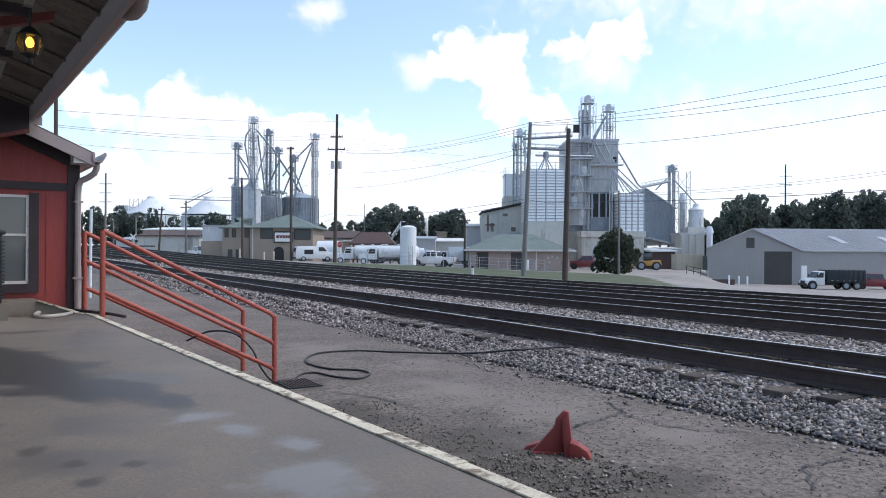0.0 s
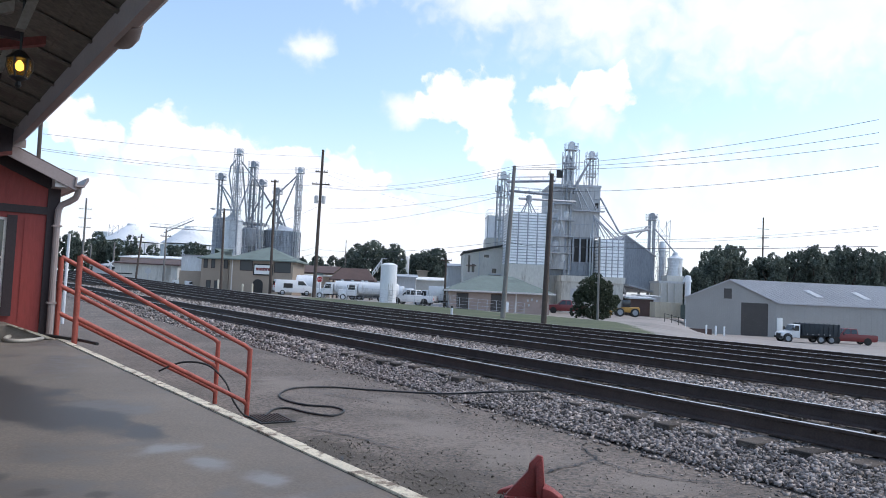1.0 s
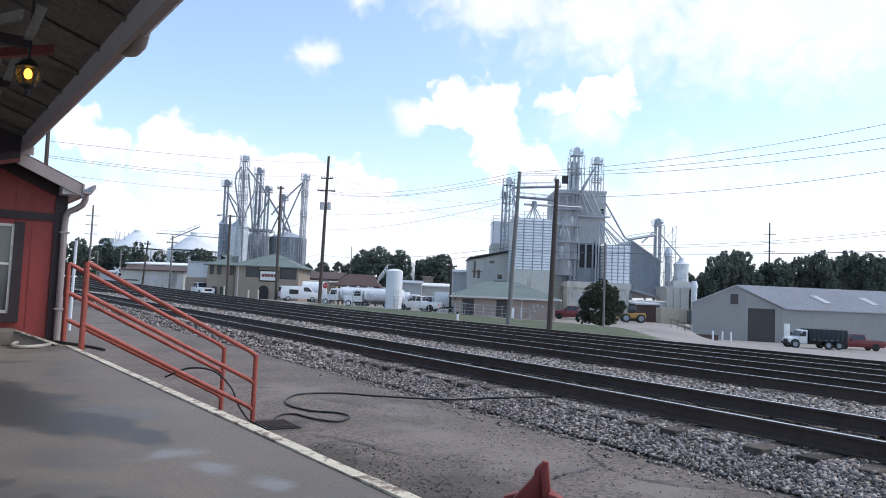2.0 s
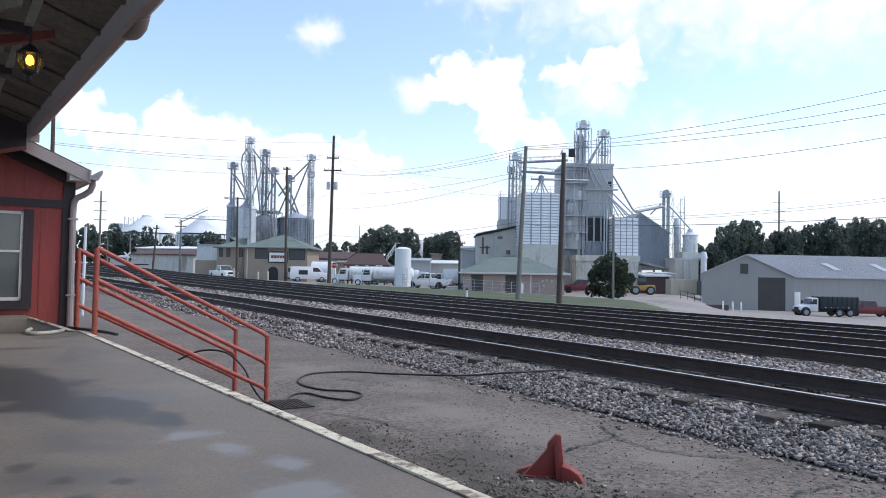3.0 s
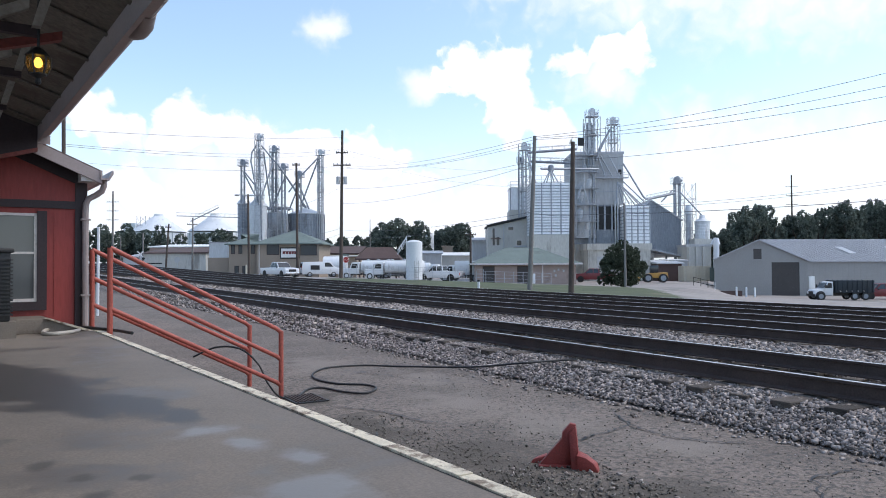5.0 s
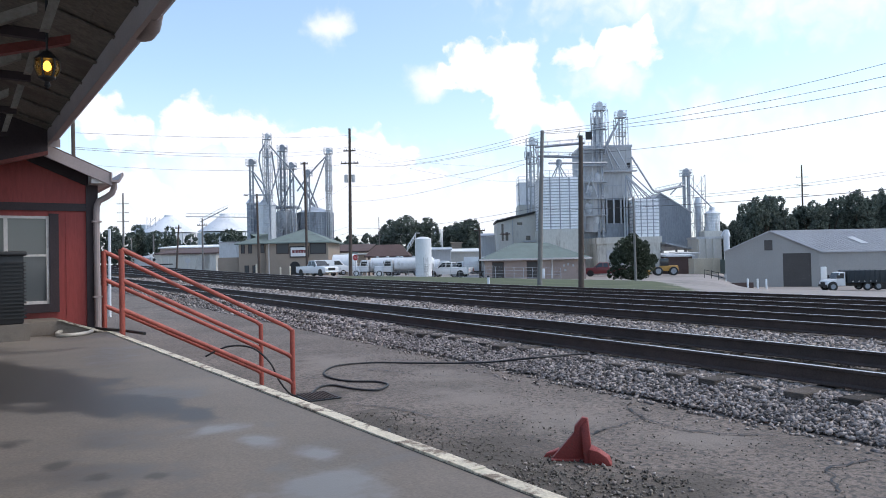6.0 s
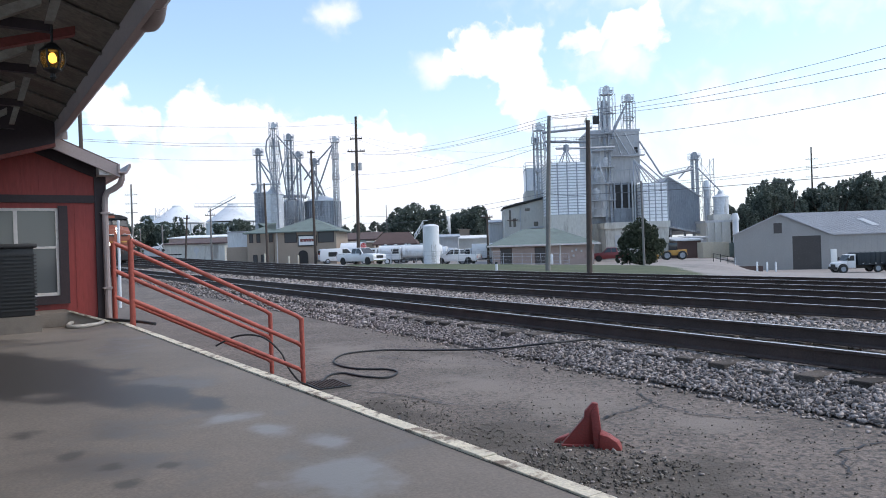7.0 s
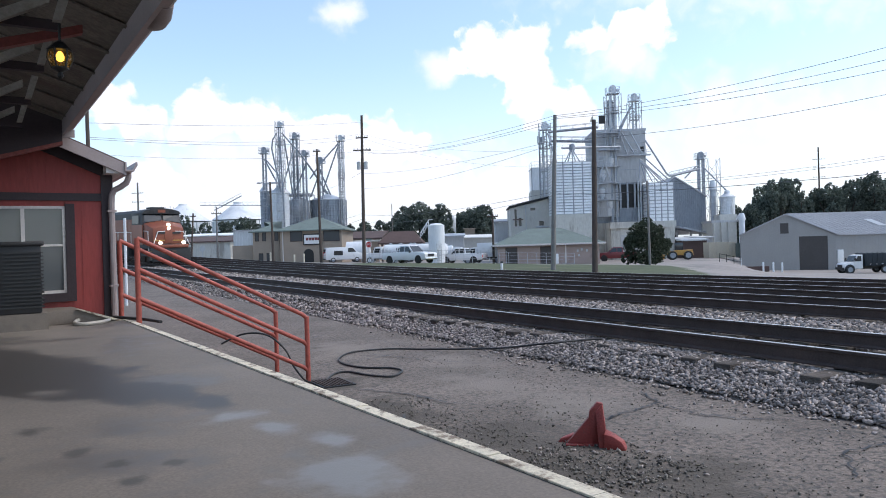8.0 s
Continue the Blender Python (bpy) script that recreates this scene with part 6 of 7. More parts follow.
    part("rear_bumper", Mesh().box(-l / 2 - 0.09, -l / 2 + 0.1, -0.9, 0.9, 0.42, 0.6), "chrome", t, bevel=0.03)
    part("bed_floor", Mesh().box(-l / 2 + 0.12, -0.85, -0.82, 0.82, 1.205, 1.222), "black", t)
    return t


def at_yard(a, d, turn):
    p = YARD @ Vector((a, d, 0))
    return pose(p.x, p.y, ground_z(p.x, p.y) - 0.02, 0, 0, -31.6 + turn)


def sized(m, k):
    return m @ Matrix.Diagonal((k, k, k, 1))


def van(place, label):
    t = thing("van", place, (0, 0, 0), label, "van")
    side = [(-2.6, 0.4), (-2.65, 1.2), (-2.5, 2.05), (1.1, 2.1), (1.75, 1.35), (2.5, 1.15), (2.6, 0.8), (2.55, 0.4)]
    part("body", Mesh().extrude(side, "y", -0.98, 0.98), "white_paint", t, bevel=0.05)
    for s in (-1, 1):
        part("pane", Mesh().extrude([(0.4, 1.4), (1.55, 1.4), (1.05, 1.95), (0.4, 1.95)], "y", s * 0.985 - 0.01, s * 0.985 + 0.01), "car_glass", t)
        part("tail_light", Mesh().box(-2.66, -2.6, s * 0.85 - 0.08, s * 0.85 + 0.08, 1.0, 1.5), "sign_red", t)
        for x in (-1.6, 1.6):
            wheel(t, (x, s * 0.87, 0.36), 0.36, 0.24)
        part("rear_pane", Mesh().box(-2.64, -2.56, s * 0.43 - 0.32, s * 0.43 + 0.32, 1.3, 1.85), "car_glass", t)
    part("mark", Mesh().box(-1.5, -0.3, -1.0, -0.985, 1.0, 1.6), "black", t, "dark plain mark")
    part("bumper", Mesh().box(-2.75, -2.6, -0.9, 0.9, 0.4, 0.58), "black", t)
    return t


def tank_lorry(place, l, label, mark=True):
    """A lorry with hood, cab and horizontal tank; x ahead."""
    t = thing("tank_lorry", place, (0, 0, 0), label, "tank truck", "tank trucks")
    part("chassis", Mesh().box(-l / 2, l / 2, -0.45, 0.45, 0.6, 0.85), "black", t)
    part("hood", Mesh().box(l / 2 - 1.5, l / 2, -0.85, 0.85, 0.8, 1.65), "white_paint", t, bevel=0.1)
    cab = part("cab", Mesh().extrude([(l / 2 - 3.0, 0.75), (l / 2 - 1.45, 0.75), (l / 2 - 1.45, 1.65), (l / 2 - 1.75, 2.65), (l / 2 - 3.0, 2.7)], "y", -1.1, 1.1), "white_paint", t, bevel=0.06)
    for s in (-1, 1):
        part("pane", Mesh().extrude([(l / 2 - 2.75, 1.7), (l / 2 - 1.65, 1.7), (l / 2 - 1.85, 2.4), (l / 2 - 2.75, 2.4)], "y", s * 1.105 - 0.01, s * 1.105 + 0.01), "car_glass", cab)
        part("fender", Mesh().tube([(l / 2 - 0.9, s * 0.75, 0.6), (l / 2 - 0.9, s * 1.12, 0.6)], 0.62, 14), "white_paint", t)
        for x in (l / 2 - 0.9, -l / 2 + 1.0, -l / 2 + 2.2):
            wheel(t, (x, s * 1.0, 0.5), 0.5, 0.3)
    part("windscreen", Mesh().box(l / 2 - 1.68, l / 2 - 1.5, -0.95, 0.95, 1.75, 2.4), "car_glass", cab)
    m = Mesh()
    n = 20
    x0, x1, r, z = -l / 2 - 0.2, l / 2 - 3.3, 1.02, 1.95
    m.tube([(x0 - 0.35, 0, z), (x0 - 0.2, 0, z), (x0, 0, z), (x1, 0, z), (x1 + 0.2, 0, z)], r, n)
    for i in range(n):
        m.v[i] = (m.v[i][0], m.v[i][1] * 0.4, z + (m.v[i][2] - z) * 0.4)
        m.v[n + i] = (m.v[n + i][0], m.v[n + i][1] * 0.8, z + (m.v[n + i][2] - z) * 0.8)
        k = 4 * n + i
        m.v[k] = (m.v[k][0], m.v[k][1] * 0.5, z + (m.v[k][2] - z) * 0.5)
    tank = part("tank", m, "tank_white", t, "white cylindrical tank")
    part("walkway", Mesh().box(x0 + 0.3, x1 - 0.3, -0.25, 0.25, z + r - 0.02, z + r + 0.06), "galv", tank)
    for k in range(3):
        part("hatch", Mesh().turned([(0.25, z + r), (0.25, z + r + 0.2), (0.05, z + r + 0.24)], (x0 + 1 + k * (x1 - x0 - 2) / 2, 0, 0), 10), "galv", tank)
    if mark:
        part("mark", Mesh().box((x0 + x1) / 2 - 0.3, (x0 + x1) / 2 + 0.3, -r - 0.02, -r + 0.05, z - 0.3, z + 0.35), "black", tank, "dark plain mark")
        part("mark_bar", Mesh().box((x0 + x1) / 2 + 0.5, (x0 + x1) / 2 + 1.9, -r - 0.02, -r + 0.05, z - 0.08, z + 0.12), "galv_dark", tank)
    part("side_box", Mesh().box(-1.5, 1.0, -1.05, -0.7, 0.55, 0.95), "tank_white", t)
    return t


def box_truck(place, label, l=6.5, box_mat="white_paint", box_h=2.7, marks=True):
    t = thing("box_truck", place, (0, 0, 0), label, "truck")
    part("box", Mesh().box(-l / 2, l / 2 - 2.2, -1.15, 1.15, 0.85, box_h), box_mat, t, bevel=0.04)
    part("cab", Mesh().extrude([(l / 2 - 2.1, 0.5), (l / 2, 0.5), (l / 2, 1.15), (l / 2 - 0.9, 1.3), (l / 2 - 1.3, 2.1), (l / 2 - 2.1, 2.15)], "y", -1.0, 1.0), "white_paint", t, bevel=0.05)
    part("windscreen", Mesh().extrude([(l / 2 - 0.93, 1.33), (l / 2 - 0.86, 1.33), (l / 2 - 1.2, 2.02), (l / 2 - 1.27, 2.02)], "y", -0.85, 0.85), "car_glass", t)
    for s in (-1, 1):
        part("pane", Mesh().extrude([(l / 2 - 1.9, 1.35), (l / 2 - 1.1, 1.35), (l / 2 - 1.35, 2.0), (l / 2 - 1.9, 2.0)], "y", s * 1.005 - 0.01, s * 1.005 + 0.01), "car_glass", t)
        for x in (l / 2 - 0.9, -l / 2 + 1.2):
            wheel(t, (x, s * 0.98, 0.45), 0.45, 0.28)
    part("chassis", Mesh().box(-l / 2, l / 2 - 1.2, -0.5, 0.5, 0.5, 0.85), "black", t)
    if marks:
        part("mark", Mesh().box(-l / 2 + 0.8, -l / 2 + 2.6, -1.17, -1.15, 2.0, 2.4), "sign_red", t, "red plain mark")
        part("mark_bar", Mesh().box(-l / 2 + 1.0, -l / 2 + 2.4, -1.17, -1.15, 1.7, 1.85), "galv_dark", t)
    return t


def tank_yard():
    van(at_yard(-17.61, 98, 20), "white panel van parked by the office, dark mark")
    tank_lorry(sized(at_yard(-7.30, 92, 176), 0.8), 9.0, "white tank truck parked with long hood")
    tank_lorry(sized(at_yard(-10.98, 96, 174), 0.8), 8.5, "white tank truck behind another truck", False)
    tank_lorry(sized(at_yard(-3.21, 98, -8), 0.8), 7.5, "white tank truck with grey cab", False)
    tank_lorry(sized(at_yard(-6.91, 102, 176), 0.8), 8.5, "white tank truck in the back row", False)
    box_truck(at_yard(1.41, 96, 172), "white box truck with red mark", 6.0)
    pickup(at_yard(-1.37, 92, 160), "silver", "silver pickup truck parked in the yard")
    # free-standing tanks
    g = ground_at(-4.48, 88.5)
    t = thing("upright_tank", YARD, (-4.48, 88.5, g), "tall white upright tank with stair", "storage tank")
    r = 1.00
    part("shell", Mesh().turned([(r, g), (r, 4.34), (r * 0.6, 4.55), (0.05, 4.62)], (-4.48, 88.5, 0), 28), "tank_white", t)
    m = Mesh()
    for s in (0, 0.8):
        m.tube([(-5.40, 87.50, 4.38), (-6.41, 87.50, 2.88)], 0.05, 5)
        m.tube([(-5.38, 87.5 + s, 4.92), (-6.40, 87.5 + s, 3.42)], 0.04, 5)
        m.tube([(-5.38, 87.5 + s, 4.38), (-5.38, 87.5 + s, 5.06), (-4.84, 87.5 + s, 5.06)], 0.04, 5)
        for k in range(6):
            u = k / 5
            x = -5.38 + (-6.40 - -5.38) * u
            z = 4.38 + (2.88 - 4.38) * u
            m.tube([(x, 87.5 + s, z), (x, 87.5 + s, z + 0.6)], 0.03, 4)
    part("stair", m, "tank_white", t)
    m = Mesh()
    for s in (-0.25, 0.25):
        m.tube([(-4.13 + s, 87.0, g), (-4.13 + s, 87.0, 2.07)], 0.03, 4)
    for k in range(6):
        m.tube([(-4.13 - 0.25, 87.0, g + 0.3 * k), (-4.13 + 0.25, 87.0, g + 0.3 * k)], 0.025, 4)
    part("ladder", m, "tower", t)
    for a, d, l in ((-16.43, 103, 3.2),):
        g = ground_at(a, d)
        t = thing("bulk_tank", YARD, (a, d, g), "white horizontal bulk tank on saddles", "storage tank")
        part("shell", Mesh().tube([(a - l / 2, d, g + 1.7), (a - l / 2 + 0.3, d, g + 1.7), (a + l / 2 - 0.3, d, g + 1.7), (a + l / 2, d, g + 1.7)], 1.25, 24), "tank_white", t, bevel=0.0)
        for s in (-0.7, 0.7):
            part("saddle", Mesh().box(a + s - 0.15, a + s + 0.15, d - 0.9, d + 0.9, g, g + 0.8), "wall_white", t)
    # open shelter with a brown hipped roof
    d = 106
    g = ground_at(-10.89, 106)
    t = thing("open_shelter", YARD, (-10.89, 106, g), "open shelter with brown hipped roof on posts", "shelter")
    a0, a1, ze, zr = -14.02, -7.43, 2.54, 4.24
    m = Mesh()
    m.add([(a0, d, ze), (a1, d, ze), (a1, d + 6, ze), (a0, d + 6, ze), (-12.60, d + 3, zr), (-8.83, d + 3, zr), (a0, d, ze - 0.2), (a1, d, ze - 0.2), (a1, d + 6, ze - 0.2), (a0, d + 6, ze - 0.2)],
          [(0, 1, 5, 4), (1, 2, 5), (2, 3, 4, 5), (3, 0, 4), (6, 7, 1, 0), (7, 8, 2, 1), (8, 9, 3, 2), (9, 6, 0, 3), (9, 8, 7, 6)])
    part("roof", m, "brown_roof", t, smooth=False)
    for x in (a0 + 0.6, (a0 + a1) / 2, a1 - 0.6):
        for y in (d + 0.5, d + 5.5):
            part("post", Mesh().box(x - 0.12, x + 0.12, y - 0.12, y + 0.12, g, ze - 0.2), "brown_roof", t)
    for k in range(5):
        x = a0 + 1.2 + k * 1.1
        part("brace", Mesh().tube([(x, d + 0.2, ze - 0.9), (x + 0.5, d + 0.2, ze - 0.25)], 0.06, 4), "black", t)
    # stop sign and small street furniture
    a, d = -12.15, 84
    g = ground_at(a, d)
    t = thing("stop_sign", YARD, (a, d, g), "red octagonal stop sign on a post", "sign")
    part("post", Mesh().box(a - 0.04, a + 0.04, d, d + 0.05, g, g + 2.7), "steel", t)
    z = 2.21
    R = 0.38
    oct_ = [(a + R * math.cos(math.pi / 8 + k * math.pi / 4), z + R * math.sin(math.pi / 8 + k * math.pi / 4)) for k in range(8)]
    part("plate", Mesh().extrude(oct_, "y", d - 0.03, d - 0.01), "sign_white", t)
    part("face", Mesh().extrude([(a + (x - a) * 0.9, z + (q - z) * 0.9) for x, q in oct_], "y", d - 0.04, d - 0.03), "sign_red", t)
    cu = bpy.data.curves.new("lettering", "FONT")
    cu.body, cu.size, cu.align_x, cu.align_y, cu.extrude = "STOP", 0.30, "CENTER", "CENTER", 0.004
    cu.materials.append(MAT["sign_white"])
    ob = new("lettering", cu)
    ob.parent = t
    ob.matrix_local = Matrix.Translation(Vector((a, d - 0.05, z)) - OFFSET[t]) @ pose(0, 0, 0, 90, 0, 0)
    part("name_plate", Mesh().box(a - 0.35, a + 0.35, d - 0.03, d - 0.01, z + R + 0.1, z + R + 0.3), "green_roof", t, "small green plate")
    a, d = -41.59, 110
    g = ground_at(a, d)
    t = thing("road_sign", YARD, (a, d, g), "grey back of an octagonal road sign", "sign")
    part("post", Mesh().box(a - 0.04, a + 0.04, d, d + 0.05, g, g + 2.3), "steel", t)
    z, R = 2.52, 0.47
    part("plate", Mesh().extrude([(a + R * math.cos(math.pi / 8 + k * math.pi / 4), z + R * math.sin(math.pi / 8 + k * math.pi / 4)) for k in range(8)], "y", d - 0.03, d - 0.01), "tower", t)
    for px, top in ((-27.39, 1.5), (-24.15, 1.1), (-22.86, 1.2)):
        g = ground_at(px, 97)
        single("hydrant_post", Mesh().turned([(0.12, g), (0.12, g + top * 0.8), (0.15, g + top * 0.82), (0.1, g + top), (0.02, g + top + 0.04)], (px, 97, 0), 10), "beige", YARD, (px, 97, g), "pale marker post beside the road", "post", "roadside posts")
    a, d = 1.37, 36
    g = ground_at(a, d)
    t = thing("track_marker", YARD, (a, d, g), "white marker post with dark cap by the track", "marker post")
    part("post", Mesh().turned([(0.06, g - 0.05), (0.06, g + 0.5), (0.02, g + 0.52)], (a, d, 0), 10), "tank_white", t)
    part("cap", Mesh().turned([(0.065, g + 0.5), (0.065, g + 0.58), (0.02, g + 0.6)], (a, d, 0), 10), "black", t)
    f = thing("yard_fence", YARD, (-5.82, 86, ground_at(-6, 86)), "grey chain link fence round the tank yard", "fence")
    for k in range(17):
        xx = -12.18 + k * 1.0
        gg = ground_at(xx, 86)
        part("post", Mesh().tube([(xx, 86, gg), (xx, 86, gg + 1.5)], 0.025, 5), "steel", f)
    for z in (0.1, 0.55, 1.0, 1.48):
        part("wire", Mesh().tube([(-12.18 + k * 4.0, 86, ground_at(-12.18 + k * 4.0, 86) + z) for k in range(5)], 0.012, 4), "steel", f)


tank_yard()


def crossing_gate():
    a, d = -44.59, 104
    g = ground_at(a, d)
    t = thing("crossing_gate", YARD, (a, d, g), "railway crossing gate with lowered dark arm", "crossing gate")
    part("mast", Mesh().tube([(a, d, g), (a, d, g + 3.2)], 0.07, 8), "galv", t)
    part("arm", Mesh().box(a - 0.4, -41.51, d - 0.06, d + 0.02, 1.88, 2.05), "black", t)
    part("gear_box", Mesh().box(a - 0.25, a + 0.25, d - 0.25, d + 0.25, g + 0.6, g + 1.3), "galv_dark", t)
    for s in (-0.45, 0.45):
        part("lamp", Mesh().tube([(a + s, d - 0.15, g + 2.4), (a + s, d - 0.05, g + 2.4)], 0.2, 12), "black", t)
    part("crossbuck", Mesh().box(-0.6, 0.6, -0.02, 0.02, -0.08, 0.08, turn=pose(a, d - 0.1, g + 3.0, 0, 45, 0)).box(-0.6, 0.6, -0.02, 0.02, -0.08, 0.08, turn=pose(a, d - 0.13, g + 3.0, 0, -45, 0)), "sign_white", t)


crossing_gate()


def roof_flag():
    a, d = 19.28, 115
    t = thing("flag_pole", YARD, (a, d, 19.11), "short flag pole with pale flag on the tower", "flag pole")
    part("pole", Mesh().tube([(a, d, 18.76), (a, d, 21.79)], 0.05, 6), "galv", t)
    part("flag", Mesh().extrude([(a - 0.5, 20.63), (a, 20.54), (a, 21.53), (a - 0.25, 21.26)], "y", d - 0.02, d + 0.02), "beige", t)


roof_flag()


def lot_vehicles():
    # dark stake-bed truck with white cab
    pl = at_yard(44.85, 84, 178)
    t = thing("stake_truck", pl, (0, 0, 0), "white cab truck with high dark dump bed", "truck")
    part("cab", Mesh().extrude([(1.45, 0.55), (2.35, 0.55), (2.42, 1.2), (2.4, 1.38), (2.05, 2.05), (1.45, 2.12)], "y", -0.98, 0.98), "white_paint", t, bevel=0.05)
    hood = part("hood", Mesh().extrude([(2.35, 0.5), (3.5, 0.5), (3.52, 0.95), (3.4, 1.16), (2.38, 1.34)], "y", -0.94, 0.94), "white_paint", t, bevel=0.06)
    part("grille", Mesh().box(3.49, 3.54, -0.55, 0.55, 0.68, 1.0), "black", hood)
    for s in (-1, 1):
        part("headlight", Mesh().box(3.42, 3.53, s * 0.75 - 0.14, s * 0.75 + 0.14, 0.78, 0.98), "skylight", hood)
        part("pane", Mesh().extrude([(1.62, 1.38), (2.28, 1.38), (2.02, 1.96), (1.62, 1.96)], "y", s * 0.985 - 0.01, s * 0.985 + 0.01), "car_glass", t)
        for x in (2.85, -0.9, -2.1):
            wheel(t, (x, s * 0.95, 0.46), 0.46, 0.3)
        part("wheel_arch", Mesh().tube([(2.85, s * 0.9, 0.5), (2.85, s * 0.955, 0.5)], 0.56, 14), "black", t)
        part("mirror", Mesh().box(2.3, 2.4, s * 1.15 - 0.12, s * 1.15 + 0.12, 1.4, 1.75), "black", t)
        for k in range(8):
            x = 1.05 - k * 0.55
            part("stake", Mesh().box(x - 0.04, x + 0.04, s * 1.19 - 0.03, s * 1.19 + 0.03, 0.9, 2.3), "tarp", t)
        for k in range(5):
            part("reflector", Mesh().box(0.7 - k * 0.65, 0.85 - k * 0.65, s * 1.23 - 0.008, s * 1.23 + 0.008, 1.02, 1.07), "sign_white", t)
    part("windscreen", Mesh().extrude([(2.42, 1.4), (2.47, 1.4), (2.12, 2.0), (2.07, 2.0)], "y", -0.85, 0.85), "car_glass", t)
    part("bed", Mesh().box(-3.0, 1.3, -1.18, 1.18, 0.85, 2.25), "tarp", t, bevel=0.03)
    part("chassis", Mesh().box(-2.9, 3.0, -0.5, 0.5, 0.5, 0.86), "black", t)
    part("bumper", Mesh().box(3.46, 3.62, -0.95, 0.95, 0.45, 0.7), "black", t)
    pickup(at_yard(51.95, 88, 174), "car_red", "dark red pickup truck parked behind the truck")
    # wheel loader and a parked machine by the barn
    pl = at_yard(27.71, 100, 172)
    t = thing("wheel_loader", pl, (0, 0, 0), "yellow wheel loader parked in the yard", "loader")
    part("body", Mesh().extrude([(-1.9, 0.6), (1.1, 0.6), (1.1, 1.1), (0.2, 1.3), (-1.8, 1.35)], "y", -0.75, 0.75), "yellow", t, bevel=0.05)
    part("cab", Mesh().box(-0.6, 0.5, -0.65, 0.65, 1.3, 2.3), "car_glass", t, bevel=0.04)
    part("bucket", Mesh().extrude([(1.9, 0.15), (2.6, 0.1), (2.4, 0.5), (2.3, 0.9), (1.9, 0.7)], "y", -1.0, 1.0), "yellow", t)
    part("arm", Mesh().tube([(0.9, 0, 1.1), (2.0, 0, 0.5)], 0.12, 6), "yellow", t)
    for s in (-1, 1):
        for x in (-1.2, 0.8):
            wheel(t, (x, s * 0.85, 0.6), 0.6, 0.4)
    pickup(at_yard(20.03, 102, 170), "car_red", "red and white pickup by the loading bay")


lot_vehicles()


# ---- poles and wires ----
def pole(x_a, d, top, r0, r1, label, arms=(), lean=0.0, base=None, mat="pole", extras=()):
    g = ground_at(x_a, d)
    t = thing("utility_pole", YARD, (x_a, d, g), label, "utility pole", "utility poles")
    tx = x_a + lean
    part("shaft", Mesh().tube([(x_a, d, g - 0.3), (x_a + lean * 0.5, d, (g + top) / 2), (tx, d, top)], r0, 12, r2=r1), mat, t)
    for z, half in arms:
        k = x_a + lean * (z - g) / (top - g)
        arm = part("crossarm", Mesh().box(k - half, k + half, d - 0.2, d - 0.08, z - 0.07, z + 0.07), mat, t)
        for s in (-0.9, -0.5, 0.5, 0.9):
            part("insulator", Mesh().turned([(0.03, z + 0.07), (0.06, z + 0.14), (0.05, z + 0.24), (0.02, z + 0.26)], (k + s * half, d - 0.14, 0), 6), "tower", arm)
    for z, s in extras:
        part("transformer", Mesh().turned([(0.05, z - 0.5), (0.24, z - 0.48), (0.24, z + 0.4), (0.15, z + 0.48), (0.03, z + 0.5)], (x_a + lean * (z - g) / (top - g) + s * 0.45, d - 0.1, 0), 12), "tower", t)
    return t


pole(-13.65, 90, 18.34, 0.24, 0.15, "tall wooden utility pole with transformers and crossarms", [(15.54, 0.75), (14.00, 1.1)], 0.21, extras=[(12.11, -1), (12.11, 1)])
pole(4.53, 42, 9.04, 0.15, 0.1, "leaning wooden utility pole beside the brick building", [], 0.36, mat="pole_grey")
pole(5.15, 31.3, 6.90, 0.127, 0.09, "dark wooden pole at the edge of the ballast", [], 0.14)
pole(13.39, 56, 6.26, 0.1, 0.07, "slim grey pole standing before the cedar bush", [], -0.05, mat="pole_grey")
pole(-20.73, 98, 15.45, 0.2, 0.14, "wooden utility pole in front of the office", [(15.15, 0.5)], -0.15)
pole(-27.85, 100, 11.43, 0.18, 0.13, "wooden street light pole by the office", [], -0.15)
pole(-39.99, 112, 8.99, 0.16, 0.12, "pale utility pole beside the white warehouse", [(7.94, 0.8)], 0.05, mat="pole_grey")
pole(-45.76, 116, 8.33, 0.17, 0.12, "leaning wooden pole beside the white warehouse", [(7.79, 0.5)], 0.54)
pole(-53.20, 125, 7.27, 0.16, 0.12, "pale wooden pole by the crossing", [], 0, mat="pole_grey")
pole(-68.51, 150, 7.67, 0.15, 0.1, "thin grey pole by the crossing", [], 0, mat="pole_grey")
pole(-88.85, 190, 21.24, 0.3, 0.2, "tall transmission pole with three crossarms", [(18.43, 1.6), (16.06, 1.6), (13.70, 1.6)], 0, mat="pole_grey")
pole(107.44, 230, 29.19, 0.32, 0.2, "tall transmission pole with three crossarms on the hill", [(25.44, 1.9), (22.76, 1.9), (19.91, 1.9)], 0)
pole(2.49, 92, 5.70, 0.16, 0.12, "short wooden pole with crossed arms by the truck yard", [(5.34, 0.7)], 0)
pole(-15.58, 140, 10.33, 0.1, 0.06, "thin far antenna pole behind the yard", [], 0, mat="pole_grey")
pole(-21.42, 40, 9.97, 0.12, 0.1, "dark slim pole behind the depot roof", [], -0.05)
pole(-11.71, 24, 2.95, 0.045, 0.045, "thin pale metal post by the track", [], 0.02, mat="tank_white")


